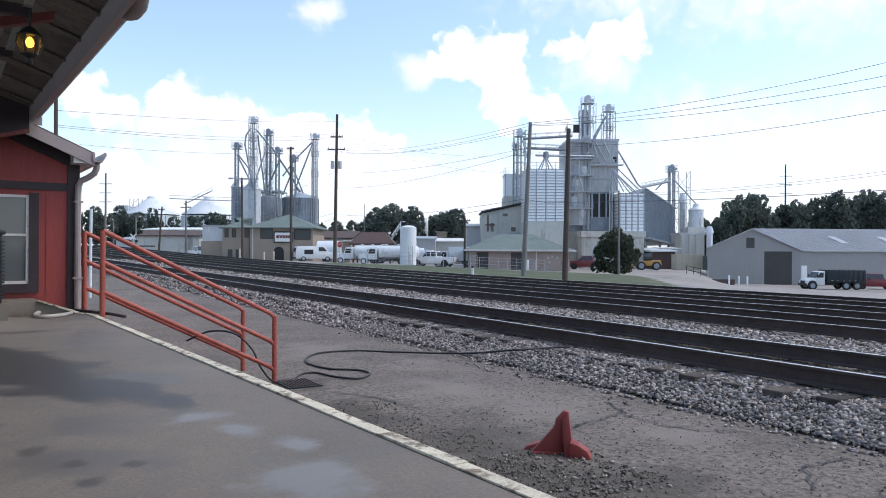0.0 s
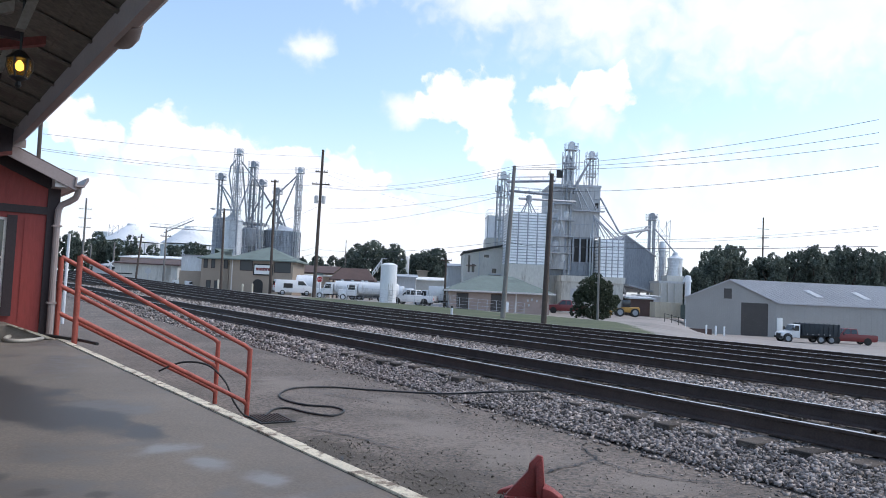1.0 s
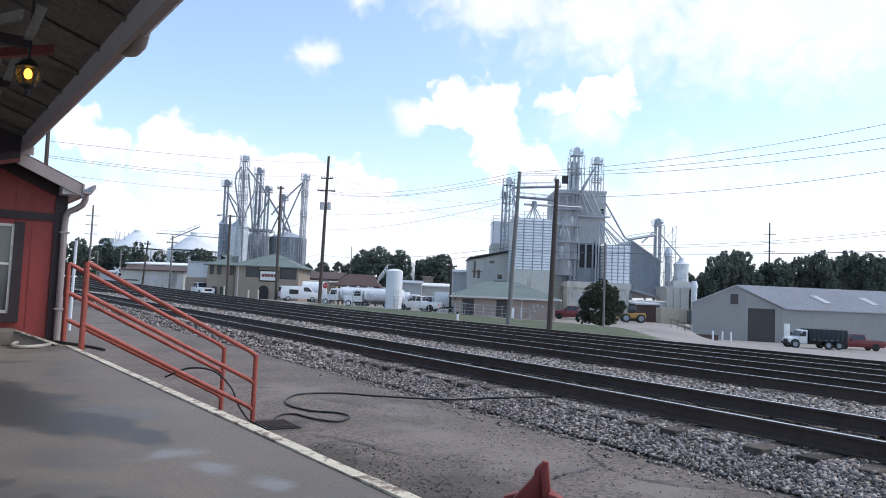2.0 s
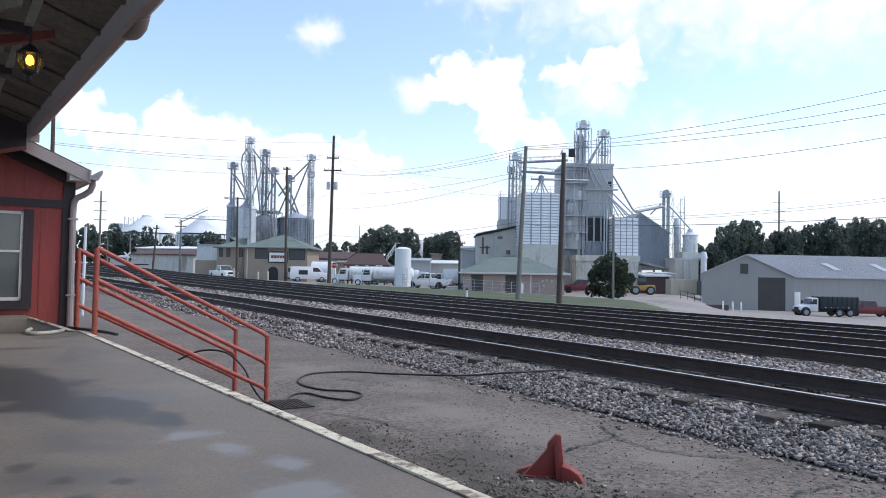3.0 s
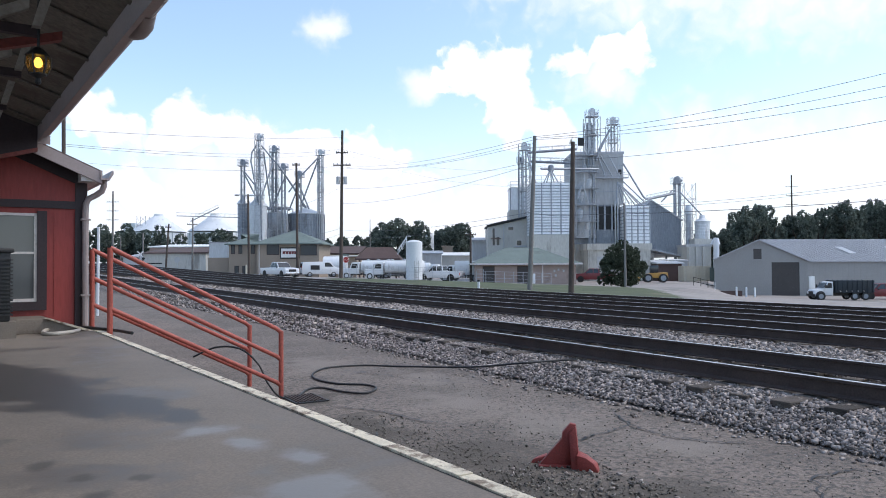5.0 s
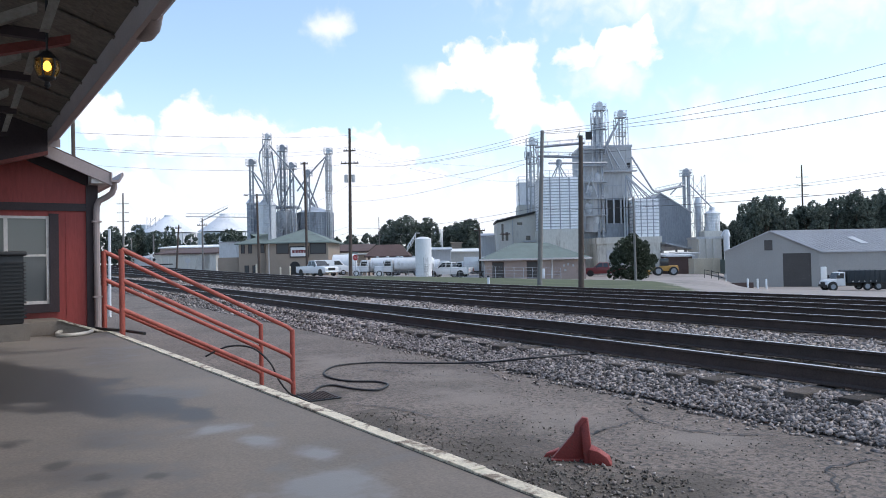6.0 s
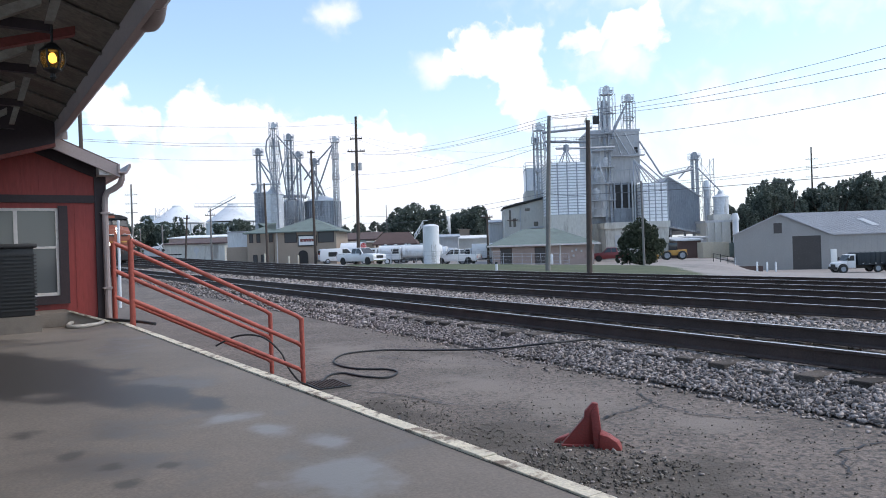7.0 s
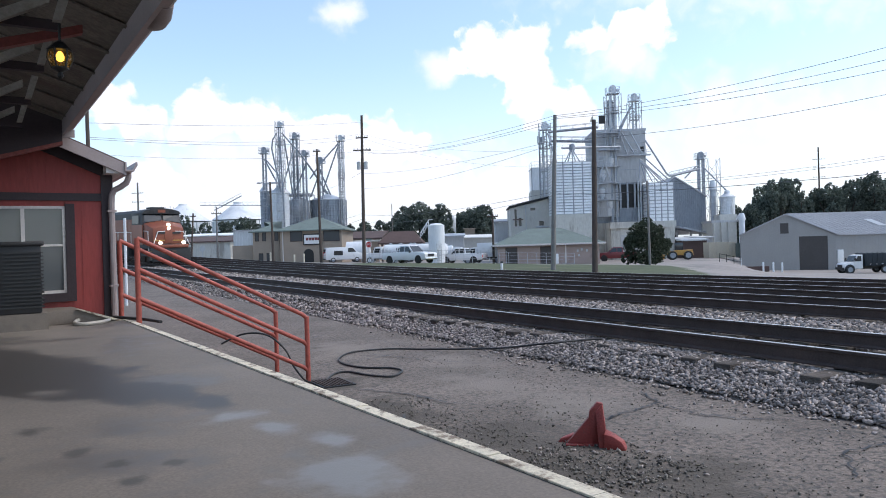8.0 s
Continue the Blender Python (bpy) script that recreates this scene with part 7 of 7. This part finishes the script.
def street_light():
    t = thing("street_light", YARD, (-28.45, 99.50, 11.14), "cobra head street light on a pole arm", "street lamp")
    part("arm", Mesh().tube([(-28.00, 99.80, 11.18), (-28.64, 99.60, 11.46), (-29.08, 99.50, 11.37)], 0.05, 6), "steel", t)
    part("head", Mesh().turned([(0.05, -0.14), (0.3, -0.1), (0.38, 0.0), (0.25, 0.1), (0.05, 0.14)], (-29.38, 99.50, 11.29), 12), "tower", t)


street_light()


def wire(p, q, sag, label="black overhead wire between utility poles", r=0.011):
    p, q = Vector(p), Vector(q)
    pts = []
    for i in range(17):
        k = i / 16
        c = p.lerp(q, k)
        c.z -= sag * 4 * k * (1 - k)
        pts.append(c)
    m = Mesh().tube(pts, r, 5)
    single("overhead_wire", m, "wire", YARD, tuple(pts[0]), label, "cable", "overhead wires")


for p, q, s in (
    # from the leaning pole off to the right, rising towards the viewer
    ((4.85, 42.00, 9.00), (18.89, 30.00, 9.65), 0.35), ((4.86, 42.00, 8.91), (18.89, 30.00, 9.09), 0.35), ((4.82, 42.00, 8.84), (18.89, 30.00, 8.63), 0.35), ((4.83, 42.00, 7.57), (20.15, 32.00, 8.05), 0.4),
    # from the tall pole to the leaning pole
    ((-13.50, 90.00, 14.00), (4.82, 42.00, 9.00), 0.7), ((-13.15, 90.00, 13.79), (4.79, 42.00, 8.81), 0.8), ((-13.99, 90.00, 13.79), (4.79, 42.00, 8.61), 0.8), ((-13.49, 90.00, 11.13), (4.73, 42.00, 7.57), 0.5), ((-13.48, 90.00, 9.24), (4.70, 42.00, 7.37), 0.6),
    # low service lines
    ((-13.46, 90.00, 5.96), (4.65, 42.00, 4.63), 0.5), ((-13.46, 90.00, 5.12), (4.58, 42.00, 4.43), 0.6), ((4.65, 42.00, 4.63), (5.26, 31.30, 3.74), 0.1), ((5.26, 31.30, 3.74), (15.13, 24.00, 3.75), 0.1), ((13.37, 56.00, 6.04), (31.51, 50.00, 7.41), 0.3),
    ((13.37, 56.00, 5.87), (31.51, 50.00, 7.18), 0.3), ((-20.83, 98.00, 5.55), (-13.54, 90.00, 6.24), 0.3), ((-20.83, 98.00, 4.63), (-13.53, 90.00, 5.54), 0.3), ((-20.85, 98.00, 9.51), (-13.56, 90.00, 11.34), 0.2),
    # left spans behind the depot
    ((-21.43, 40.00, 9.23), (-13.60, 90.00, 17.50), 0.3), ((-21.42, 40.00, 8.42), (-13.58, 90.00, 16.03), 0.6), ((-21.42, 40.00, 8.32), (-13.58, 90.00, 15.54), 0.6), ((-30.25, 60.00, 10.21), (-13.57, 90.00, 13.93), 0.6),
    ((-13.58, 90.00, 16.03), (18.11, 110.00, 17.16), 2.0), ((-13.58, 90.00, 15.54), (18.47, 110.00, 13.91), 2.0)):
    wire(p, q, s)


# ---- trees ----
def leaf_mass(lobes, count, size, seed):
    """Many small tilted leaf clumps over uneven lobes (centre, radii), with gaps."""
    rs = np.random.RandomState(seed)
    m = Mesh()
    tot = sum(r[0] * r[2] for _, r in lobes)

    def unit(k):
        v = rs.normal(size=(k, 3))
        return v / np.linalg.norm(v, axis=1, keepdims=True)
    for c, r in lobes:
        k = max(20, int(count * r[0] * r[2] / tot))
        v = unit(k)
        # twigs gather the leaves into tufts that stand out of the outline
        tufts = unit(max(6, k // 45))
        near = tufts[np.argmax(v @ tufts.T, axis=1)]
        v = v * 0.55 + near * 0.45 + rs.normal(size=(k, 3)) * 0.04
        rad = 0.68 + 0.38 * rs.rand(k, 1) ** 0.6 + 0.09 * np.sin(near[:, :1] * 37 + near[:, 1:2] * 23)
        p = np.array(c) + v / np.linalg.norm(v, axis=1, keepdims=True) * np.array(r) * rad
        z = size * (0.5 + rs.rand(k, 1))
        u = unit(k)
        w = np.cross(u, unit(k))
        w /= np.maximum(np.linalg.norm(w, axis=1, keepdims=True), 1e-6)
        q = np.stack([p - u * z, p + w * z * 0.6, p + u * z * 0.9, p - w * z * 0.7 + u * z * 0.1], axis=1).reshape(-1, 3)
        m.add(q.tolist(), [(i, i + 1, i + 2, i + 3) for i in range(0, 4 * k, 4)])
    return m


def tree(a, d, height, width, seed, label="leafy green tree far across the yard", leaf="leaf", group="far trees", count=1500, size=0.55, trunk=0.25):
    rng = random.Random(seed)
    g = ground_at(a, d) - 0.3 if d < 300 else -3
    t = thing("tree", YARD, (a, d, g), label, "tree", group)
    m = Mesh()
    m.tube([(a, d, g), (a + 0.1, d, g + height * 0.3), (a - 0.1, d, g + height * 0.62)], 0.035 * height, 8, r2=0.012 * height)
    for k in range(5):
        q = rng.uniform(0, 6.28)
        h0 = rng.uniform(0.25, 0.5) * height
        m.tube([(a, d, g + h0), (a + math.cos(q) * width * 0.2, d + math.sin(q) * width * 0.2, g + h0 + height * 0.15), (a + math.cos(q) * width * 0.35, d + math.sin(q) * width * 0.35, g + h0 + height * 0.32)], 0.014 * height, 5, r2=0.004 * height)
    part("trunk", m, "bark", t)
    lobes = []
    for k in range(11):
        q, h = rng.uniform(0, 6.28), rng.uniform(0.2, 0.86)
        w = width * 0.5 * (1 - 0.45 * abs(h - 0.5) * 2) * rng.uniform(0.35, 0.75)
        lobes.append(((a + math.cos(q) * w, d + math.sin(q) * w, g + h * height), (width * rng.uniform(0.2, 0.3), width * 0.25, height * rng.uniform(0.13, 0.2))))
    part("crown", leaf_mass(lobes, count, size, seed), leaf, t, smooth=False)
    return t


def woods():
    rng = random.Random(8)
    for x, top, w in ((655, 378, 40), (690, 368, 60), (722, 378, 40), (765, 386, 34), (790, 376, 42), (812, 392, 30), (630, 396, 40), (600, 398, 36), (575, 402, 30)):
        d = 175 + rng.uniform(-12, 12)
        a = (x - 784) / 1279 * d
        h = (450 - top) * d / 1279 + 3.0
        tree(a, d, h, w * d / 1279 * 1.25, rng.randint(0, 9999), "broad dark green tree behind the tank yard", count=14000, size=0.21)
    for x, top, w in ((160, 380, 36), (185, 384, 40), (215, 378, 36), (250, 386, 40), (272, 380, 36), (300, 392, 30), (345, 390, 36), (368, 382, 40), (392, 388, 30), (225, 400, 40), (100, 378, 60)):
        d = 205 + rng.uniform(-10, 10)
        a = (x - 784) / 1279 * d
        h = (450 - top) * d / 1279 + 2.0
        tree(a, d, h, w * d / 1279 * 1.2, rng.randint(0, 9999), "green roadside tree beyond the crossing", count=8500, size=0.24)
    # wooded ridge
    tops = [(1235, 398), (1262, 376), (1285, 358), (1305, 354), (1330, 352), (1352, 366), (1375, 368), (1400, 360), (1425, 352), (1450, 346), (1478, 340), (1500, 352), (1522, 344), (1545, 340), (1570, 348), (1600, 342), (1640, 346), (1690, 345)]
    for k, (x, top) in enumerate(tops):
        for row in range(2):
            d = 185 + row * 16 + rng.uniform(-6, 6)
            a = (x + row * 12 - 784) / 1279 * d
            h = (452 - top) * d / 1279 + 4.5 - row * 0.5
            tree(a, d, h, 38 * d / 1279 * 1.3, rng.randint(0, 9999), "dense green tree on the wooded ridge", "leaf", "ridge trees", 10500, 0.25)


woods()


def cedar_bush():
    a, d = 14.82, 63
    g = ground_at(a, d)
    t = thing("cedar_bush", YARD, (a, d, g), "dense dark green cedar bush on the grass", "bush")
    h = 3.70 - g
    w = 4.63
    rng = random.Random(11)
    lobes = [((a, d, g + h * 0.36), (w * 0.40, w * 0.36, h * 0.36)), ((a - 0.1, d, g + h * 0.62), (w * 0.30, w * 0.3, h * 0.28)), ((a + 0.05, d, g + h * 0.84), (w * 0.13, w * 0.13, h * 0.15))]
    for k in range(14):
        q = rng.uniform(0, 6.28)
        z = rng.uniform(0.12, 0.75)
        rr = w * 0.46 * (1 - max(0, z - 0.3) * 1.15)
        lobes.append(((a + math.cos(q) * rr * 0.8, d + math.sin(q) * rr * 0.8, g + z * h), (w * 0.13, w * 0.13, h * 0.12)))
    part("trunk", Mesh().tube([(a, d, g - 0.2), (a, d, g + h * 0.7)], 0.14, 8, r2=0.04), "bark", t)
    part("crown", leaf_mass(lobes, 22000, 0.075, 21), "leaf_dark", t, smooth=False)


cedar_bush()


# ---- small things on the platform and asphalt ----
def hose(name, pts, r, mat, label):
    # smooth the corner points into one easy curve
    P_ = [Vector(p) for p in pts]
    out = []
    for i in range(len(P_) - 1):
        p0, p1, p2, p3 = P_[max(i - 1, 0)], P_[i], P_[i + 1], P_[min(i + 2, len(P_) - 1)]
        for k in range(8):
            t = k / 8
            out.append(0.5 * ((2 * p1) + (p2 - p0) * t + (2 * p0 - 5 * p1 + 4 * p2 - p3) * t * t + (3 * p1 - p0 - 3 * p2 + p3) * t ** 3))
    out.append(P_[-1])
    single(name, Mesh().tube(out, r, 8), mat, WORLD, tuple(out[0]), label, "hose")


hose("air_hose", [(2.85, 8.37, 0.024), (3.11, 8.78, 0.024), (3.32, 8.81, 0.024), (3.43, 8.39, 0.024), (3.63, 8.12, 0.024), (3.92, 8.39, 0.024), (3.9, 8.72, 0.024), (3.61, 9.01, 0.024),
     (3.52, 9.53, 0.024), (3.68, 10.07, 0.024), (4.09, 10.52, 0.024), (4.7, 10.45, 0.024), (5.11, 10.04, 0.024), (5.61, 8.81, 0.12), (5.69, 7.65, 0.30), (6.29, 7.55, 0.31), (6.57, 7.46, 0.31)], 0.014, "rubber",
     "black rubber hose lying in loops on the asphalt")
hose("cable_loop", [(1.75, 9.2, 0.5), (2.0, 9.05, 0.62), (2.25, 8.85, 0.6), (2.42, 8.66, 0.42), (2.5, 8.55, 0.2), (2.62, 8.4, 0.03), (2.85, 8.37, 0.024)], 0.012, "rubber", "black hose hanging over the stair railing")
hose("platform_hose", [(-1.4, 8.75, 0.95), (-0.6, 8.95, 0.95), (-0.27, 9.03, 0.95), (0.05, 8.94, 0.95), (0.28, 9.0, 0.95), (0.5, 8.85, 0.955), (0.62, 8.6, 0.955), (0.75, 8.3, 0.952), (0.85, 7.9, 0.95)], 0.017, "rubber", "black hose lying across the platform")
hose("pale_hose", [(0.06, 8.62, 0.952), (0.18, 8.85, 0.952), (0.36, 8.93, 0.952), (0.42, 8.75, 0.952), (0.34, 8.45, 0.952), (0.16, 8.28, 0.952), (0.05, 8.42, 0.952), (0.12, 8.7, 0.97), (0.36, 8.85, 0.97)], 0.02, "hose_pale", "coiled pale hose on the platform")


def drain():
    t = thing("drain_grate", WORLD, (2.88, 8.2, 0), "dark square drain grate set in the asphalt", "drain")
    part("frame", Mesh().box(2.66, 3.08, 7.95, 8.5, 0.0, 0.022), "black", t)
    for k in range(9):
        part("bar", Mesh().box(2.69 + k * 0.042, 2.71 + k * 0.042, 7.98, 8.47, 0.022, 0.032), "rail", t)


drain()


def cracks():
    """Open cracks in the asphalt, as thin dark seams with crumbled edges."""
    rng = random.Random(17)
    lines = [[(4.0, 4.72), (4.31, 4.84), (4.53, 4.88), (5.16, 5.03), (5.09, 4.5), (5.22, 4.22), (5.6, 3.8)], [(5.16, 5.03), (5.3, 5.3), (5.47, 5.63)], [(3.0, 7.6), (3.3, 7.0), (3.5, 6.3), (3.9, 5.6)], [(4.2, 10.2), (4.6, 9.2), (5.1, 8.2), (5.5, 7.6)], [(3.2, 9.6), (3.9, 9.7), (4.6, 9.9)], [(5.0, 12.0), (5.1, 10.8), (5.4, 9.9)], [(4.5, 2.6), (5.0, 3.0), (5.6, 2.9)], [(2.3, 4.6), (2.5, 5.6), (2.9, 6.2)], [(3.1, 12.0), (3.9, 12.6), (4.8, 13.4)]]
    m = Mesh()
    for ln in lines:
        pts = []
        for (x0, y0), (x1, y1) in zip(ln, ln[1:]):
            for k in range(10):
                u = k / 10
                pts.append((x0 + (x1 - x0) * u + rng.uniform(-0.03, 0.03), y0 + (y1 - y0) * u + rng.uniform(-0.03, 0.03)))
        for (x0, y0), (x1, y1) in zip(pts, pts[1:]):
            w = rng.uniform(0.003, 0.014)
            d = Vector((y0 - y1, x1 - x0)).normalized() * w
            z = 0.021
            m.add([(x0 - d.x, y0 - d.y, z), (x0 + d.x, y0 + d.y, z), (x1 + d.x, y1 + d.y, z), (x1 - d.x, y1 - d.y, z)], [(0, 1, 2, 3)])
    single("pavement_cracks", m, "black", WORLD, (4, 6, 0), "dark open cracks running across the asphalt", "cracks", kind="structure", smooth=False)


cracks()


# ---- locomotive ----
def locomotive():
    """Front at the origin facing -y, the length runs back along +y; z = 0 is the rail top."""
    t = thing("locomotive", WORLD, (0, 0, 0), "orange diesel freight locomotive with dark roof and lit headlights", "locomotive")
    W = 1.5
    part("frame", Mesh().box(-W, W, 0.6, 21.5, 1.15, 1.55), "loco_dark", t, bevel=0.03)
    part("pilot", Mesh().extrude([(-1.45, 0.14), (1.45, 0.14), (1.5, 1.25), (-1.5, 1.25)], "y", 0.05, 0.45), "loco_dark", t, bevel=0.03)
    part("anticlimber", Mesh().box(-1.3, 1.3, -0.05, 0.6, 1.25, 1.5), "loco_orange", t, bevel=0.04)
    part("porch", Mesh().box(-1.5, 1.5, 0.1, 2.3, 1.45, 1.56), "loco_dark", t)
    # short nose, almost as wide as the cab, with a peaked sloping top
    m = Mesh()
    m.add([(-1.2, 0.8, 1.5), (1.2, 0.8, 1.5), (1.5, 2.3, 1.5), (-1.5, 2.3, 1.5), (-1.2, 0.85, 2.78), (1.2, 0.85, 2.78), (1.5, 2.3, 3.22), (-1.5, 2.3, 3.22), (0.0, 0.82, 3.12), (0.0, 2.3, 3.46), (0.0, 0.78, 1.5)],
          [(3, 2, 1, 10, 0), (0, 10, 8, 4), (10, 1, 5, 8), (4, 8, 9, 7), (8, 5, 6, 9), (1, 2, 6, 5), (3, 0, 4, 7), (2, 3, 7, 9, 6)])
    nose = part("nose", m, "loco_orange", t, "orange nose", bevel=0.06)
    part("nose_door", Mesh().box(-0.32, 0.3, 0.755, 0.8, 1.6, 2.65), "loco_orange", nose, bevel=0.02)
    part("stripe", Mesh().box(-1.19, 1.19, 0.762, 0.8, 1.80, 1.87), "loco_yellow", nose)
    part("emblem", Mesh().box(-0.95, 0.95, 0.758, 0.8, 2.35, 2.5), "loco_dark", nose, "dark band across the nose")
    m = Mesh()
    m.add([(-1.55, 2.3, 1.5), (1.55, 2.3, 1.5), (1.55, 5.2, 1.5), (-1.55, 5.2, 1.5), (-1.55, 2.3, 3.2), (1.55, 2.3, 3.2), (1.55, 5.2, 4.1), (-1.55, 5.2, 4.1), (-1.5, 2.62, 4.1), (1.5, 2.62, 4.1)],
          [(3, 2, 1, 0), (0, 1, 5, 4), (4, 5, 9, 8), (8, 9, 6, 7), (1, 2, 6, 9, 5), (2, 3, 7, 6), (3, 0, 4, 8, 7)])
    cab = part("cab", m, "loco_dark", t, "dark cab with orange lower panels", bevel=0.04)
    for s in (-1, 1):
        part("side_panel", Mesh().box(s * 1.55 - 0.03, s * 1.55 + 0.03, 2.3, 5.2, 1.5, 3.1), "loco_orange", cab)
    arc = [(1.56 * math.cos(q), 3.98 + 0.46 * math.sin(q)) for q in [math.pi * k / 12 for k in range(13)]]
    part("cab_roof", Mesh().extrude(arc, "y", 2.5, 5.3), "loco_dark", t, bevel=0.03)
    part("roof_lip", Mesh().extrude(arc, "y", 2.4, 2.49), "loco_dark", t)
    part("marker_plate", Mesh().box(-0.3, 0.3, 2.36, 2.4, 4.08, 4.32), "loco_orange", t)
    for x0, x1 in ((-1.38, -0.1), (0.1, 1.38)):
        c0, c1 = 3.22 + 0.18 * (1 - abs(x0) / 1.5), 3.22 + 0.18 * (1 - abs(x1) / 1.5)
        m = Mesh()
        m.add([(x0, 2.27, c0 + 0.06), (x1, 2.27, c1 + 0.06), (x1, 2.58, 4.02), (x0, 2.58, 4.02), (x0, 2.36, c0 + 0.05), (x1, 2.36, c1 + 0.05), (x1, 2.67, 4.0), (x0, 2.67, 4.0)],
              [(0, 1, 2, 3), (7, 6, 5, 4), (0, 4, 5, 1), (1, 5, 6, 2), (2, 6, 7, 3), (3, 7, 4, 0)])
        part("windscreen", m, "car_glass", cab)
    for s in (-1, 1):
        part("side_window", Mesh().box(s * 1.56 - 0.02, s * 1.56 + 0.02, 3.2, 4.9, 3.2, 3.85), "dark_glass", cab)
        part("ditch_light", Mesh().tube([(s * 0.9, -0.12, 1.66), (s * 0.9, 0.1, 1.66)], 0.12, 14), "headlight", t, "lit ditch light")
        part("headlight", Mesh().tube([(0.0, 0.74, 2.92 + s * 0.14), (0.0, 0.95, 2.92 + s * 0.14)], 0.12, 14), "headlight", nose, "lit headlight")
        part("handrail", Mesh().tube([(s * 1.42, 0.1, 1.5), (s * 1.0, 0.3, 2.52), (s * 0.4, 0.45, 2.56)], 0.03, 6), "sign_white", t)
        part("handrail", Mesh().tube([(s * 1.48, 1.1, 1.0), (s * 1.48, 1.2, 2.55), (s * 1.48, 2.4, 2.6)], 0.025, 6), "sign_white", t)
        part("step_well", Mesh().extrude([(0.15, 0.25), (0.9, 0.25), (0.9, 1.2), (0.15, 1.2)], "x", s * 1.45 - 0.05, s * 1.45 + 0.05), "loco_dark", t)
        for k in range(3):
            part("step", Mesh().box(s * 1.3 - 0.2, s * 1.3 + 0.2, 0.2, 0.85, 0.35 + k * 0.3, 0.39 + k * 0.3), "loco_yellow", t)
        part("long_rail", Mesh().tube([(s * 1.47, 5.6, 2.5), (s * 1.47, 21.3, 2.5)], 0.025, 6), "sign_white", t)
        for k in range(9):
            part("stanchion", Mesh().tube([(s * 1.47, 5.7 + k * 1.9, 1.5), (s * 1.47, 5.7 + k * 1.9, 2.5)], 0.022, 5), "sign_white", t)
        for y0 in (3.2, 16.2):
            b = part("truck_frame", Mesh().extrude([(y0 - 1.9, 0.55), (y0 + 1.9, 0.55), (y0 + 1.7, 0.95), (y0 - 1.7, 0.95)], "x", s * 1.1 - 0.1, s * 1.1 + 0.1), "loco_dark", t)
            for k in (-1.35, 0, 1.35):
                part("wheel", Mesh().tube([(s * 0.72, y0 + k, 0.52), (s * 0.86, y0 + k, 0.52)], 0.52, 20), "rail", b)
    part("fuel_tank", Mesh().extrude([(-1.4, 0.45), (1.4, 0.45), (1.5, 1.2), (-1.5, 1.2)], "y", 6.5, 12.5), "loco_dark", t, bevel=0.05)
    hood = part("hood", Mesh().extrude([(-0.95, 1.5), (0.95, 1.5), (0.95, 3.9), (0.75, 4.15), (-0.75, 4.15), (-0.95, 3.9)], "y", 5.2, 16.5), "loco_orange", t, bevel=0.04)
    part("hood_top", Mesh().extrude([(-1.0, 3.6), (1.0, 3.6), (0.95, 4.1), (0.7, 4.35), (-0.7, 4.35), (-0.95, 4.1)], "y", 5.3, 16.4), "loco_dark", hood)
    for k in range(11):
        for s in (-1, 1):
            part("hood_door", Mesh().box(s * 0.955 - 0.015, s * 0.955 + 0.015, 5.5 + k * 0.98, 6.4 + k * 0.98, 1.65, 3.4), "loco_orange", hood)
    part("radiator", Mesh().extrude([(-0.95, 1.5), (0.95, 1.5), (0.95, 3.3), (1.55, 3.7), (1.55, 4.45), (-1.55, 4.45), (-1.55, 3.7), (-0.95, 3.3)], "y", 16.5, 21.2), "loco_dark", t, bevel=0.04)
    part("horn", Mesh().tube([(0.35, 6.0, 4.45), (0.35, 5.6, 4.55)], 0.06, 8, r2=0.12), "loco_dark", t)
    part("roof_unit", Mesh().box(-0.55, 0.55, 3.3, 4.6, 4.36, 4.56), "loco_dark", t, "roof air conditioner", bevel=0.04)
    part("coupler", Mesh().box(-0.18, 0.18, -0.45, 0.3, 0.72, 1.05), "rail", t, bevel=0.05)
    part("number_board", Mesh().box(-1.0, -0.6, 2.36, 2.45, 4.06, 4.24), "black", nose)
    part("number_board", Mesh().box(0.6, 1.0, 2.36, 2.45, 4.06, 4.24), "black", nose)
    return t


LOCO = locomotive()
PICKUP = pickup(pose(27, 115, 0.1), "silver", "silver white pickup truck driving along the road", l=6.4)


def motions():
    rows = []
    for k in range(17):
        t = k * 0.5
        y = 60.4 + 12.4 * (8 - t)
        dx, dz = bend(y)
        back = bend(y + 18)
        turn = math.degrees(math.atan2(back[0] - dx, 18))
        rows.append((t, pose(12.18 - dx, y, RAIL_Z + 0.19 + dz, math.degrees(math.atan2(back[1] - dz, 18)), 0, turn)))
    walk(LOCO, rows)
    road = [(0, 26.8, 117.2), (0.5, 26.95, 115.6), (1, 27.12, 113.7), (1.5, 27.3, 111.7), (3, 27.95, 104.6), (3.5, 28.28, 100.9), (4, 28.62, 97.2), (4.5, 28.99, 93.3), (6, 31.0, 83.9), (6.5, 31.85, 80.6), (7, 32.9, 77.3), (7.5, 34.0, 74.1), (8, 35.2, 70.85)]
    rows = []
    for i, (t, x, y) in enumerate(road):
        x0, y0 = road[max(i - 1, 0)][1:]
        x1, y1 = road[min(i + 1, len(road) - 1)][1:]
        rows.append((t, pose(x, y, ground_z(x, y) - 0.02, 0, 0, math.degrees(math.atan2(y1 - y0, x1 - x0)))))
    walk(PICKUP, rows)


motions()
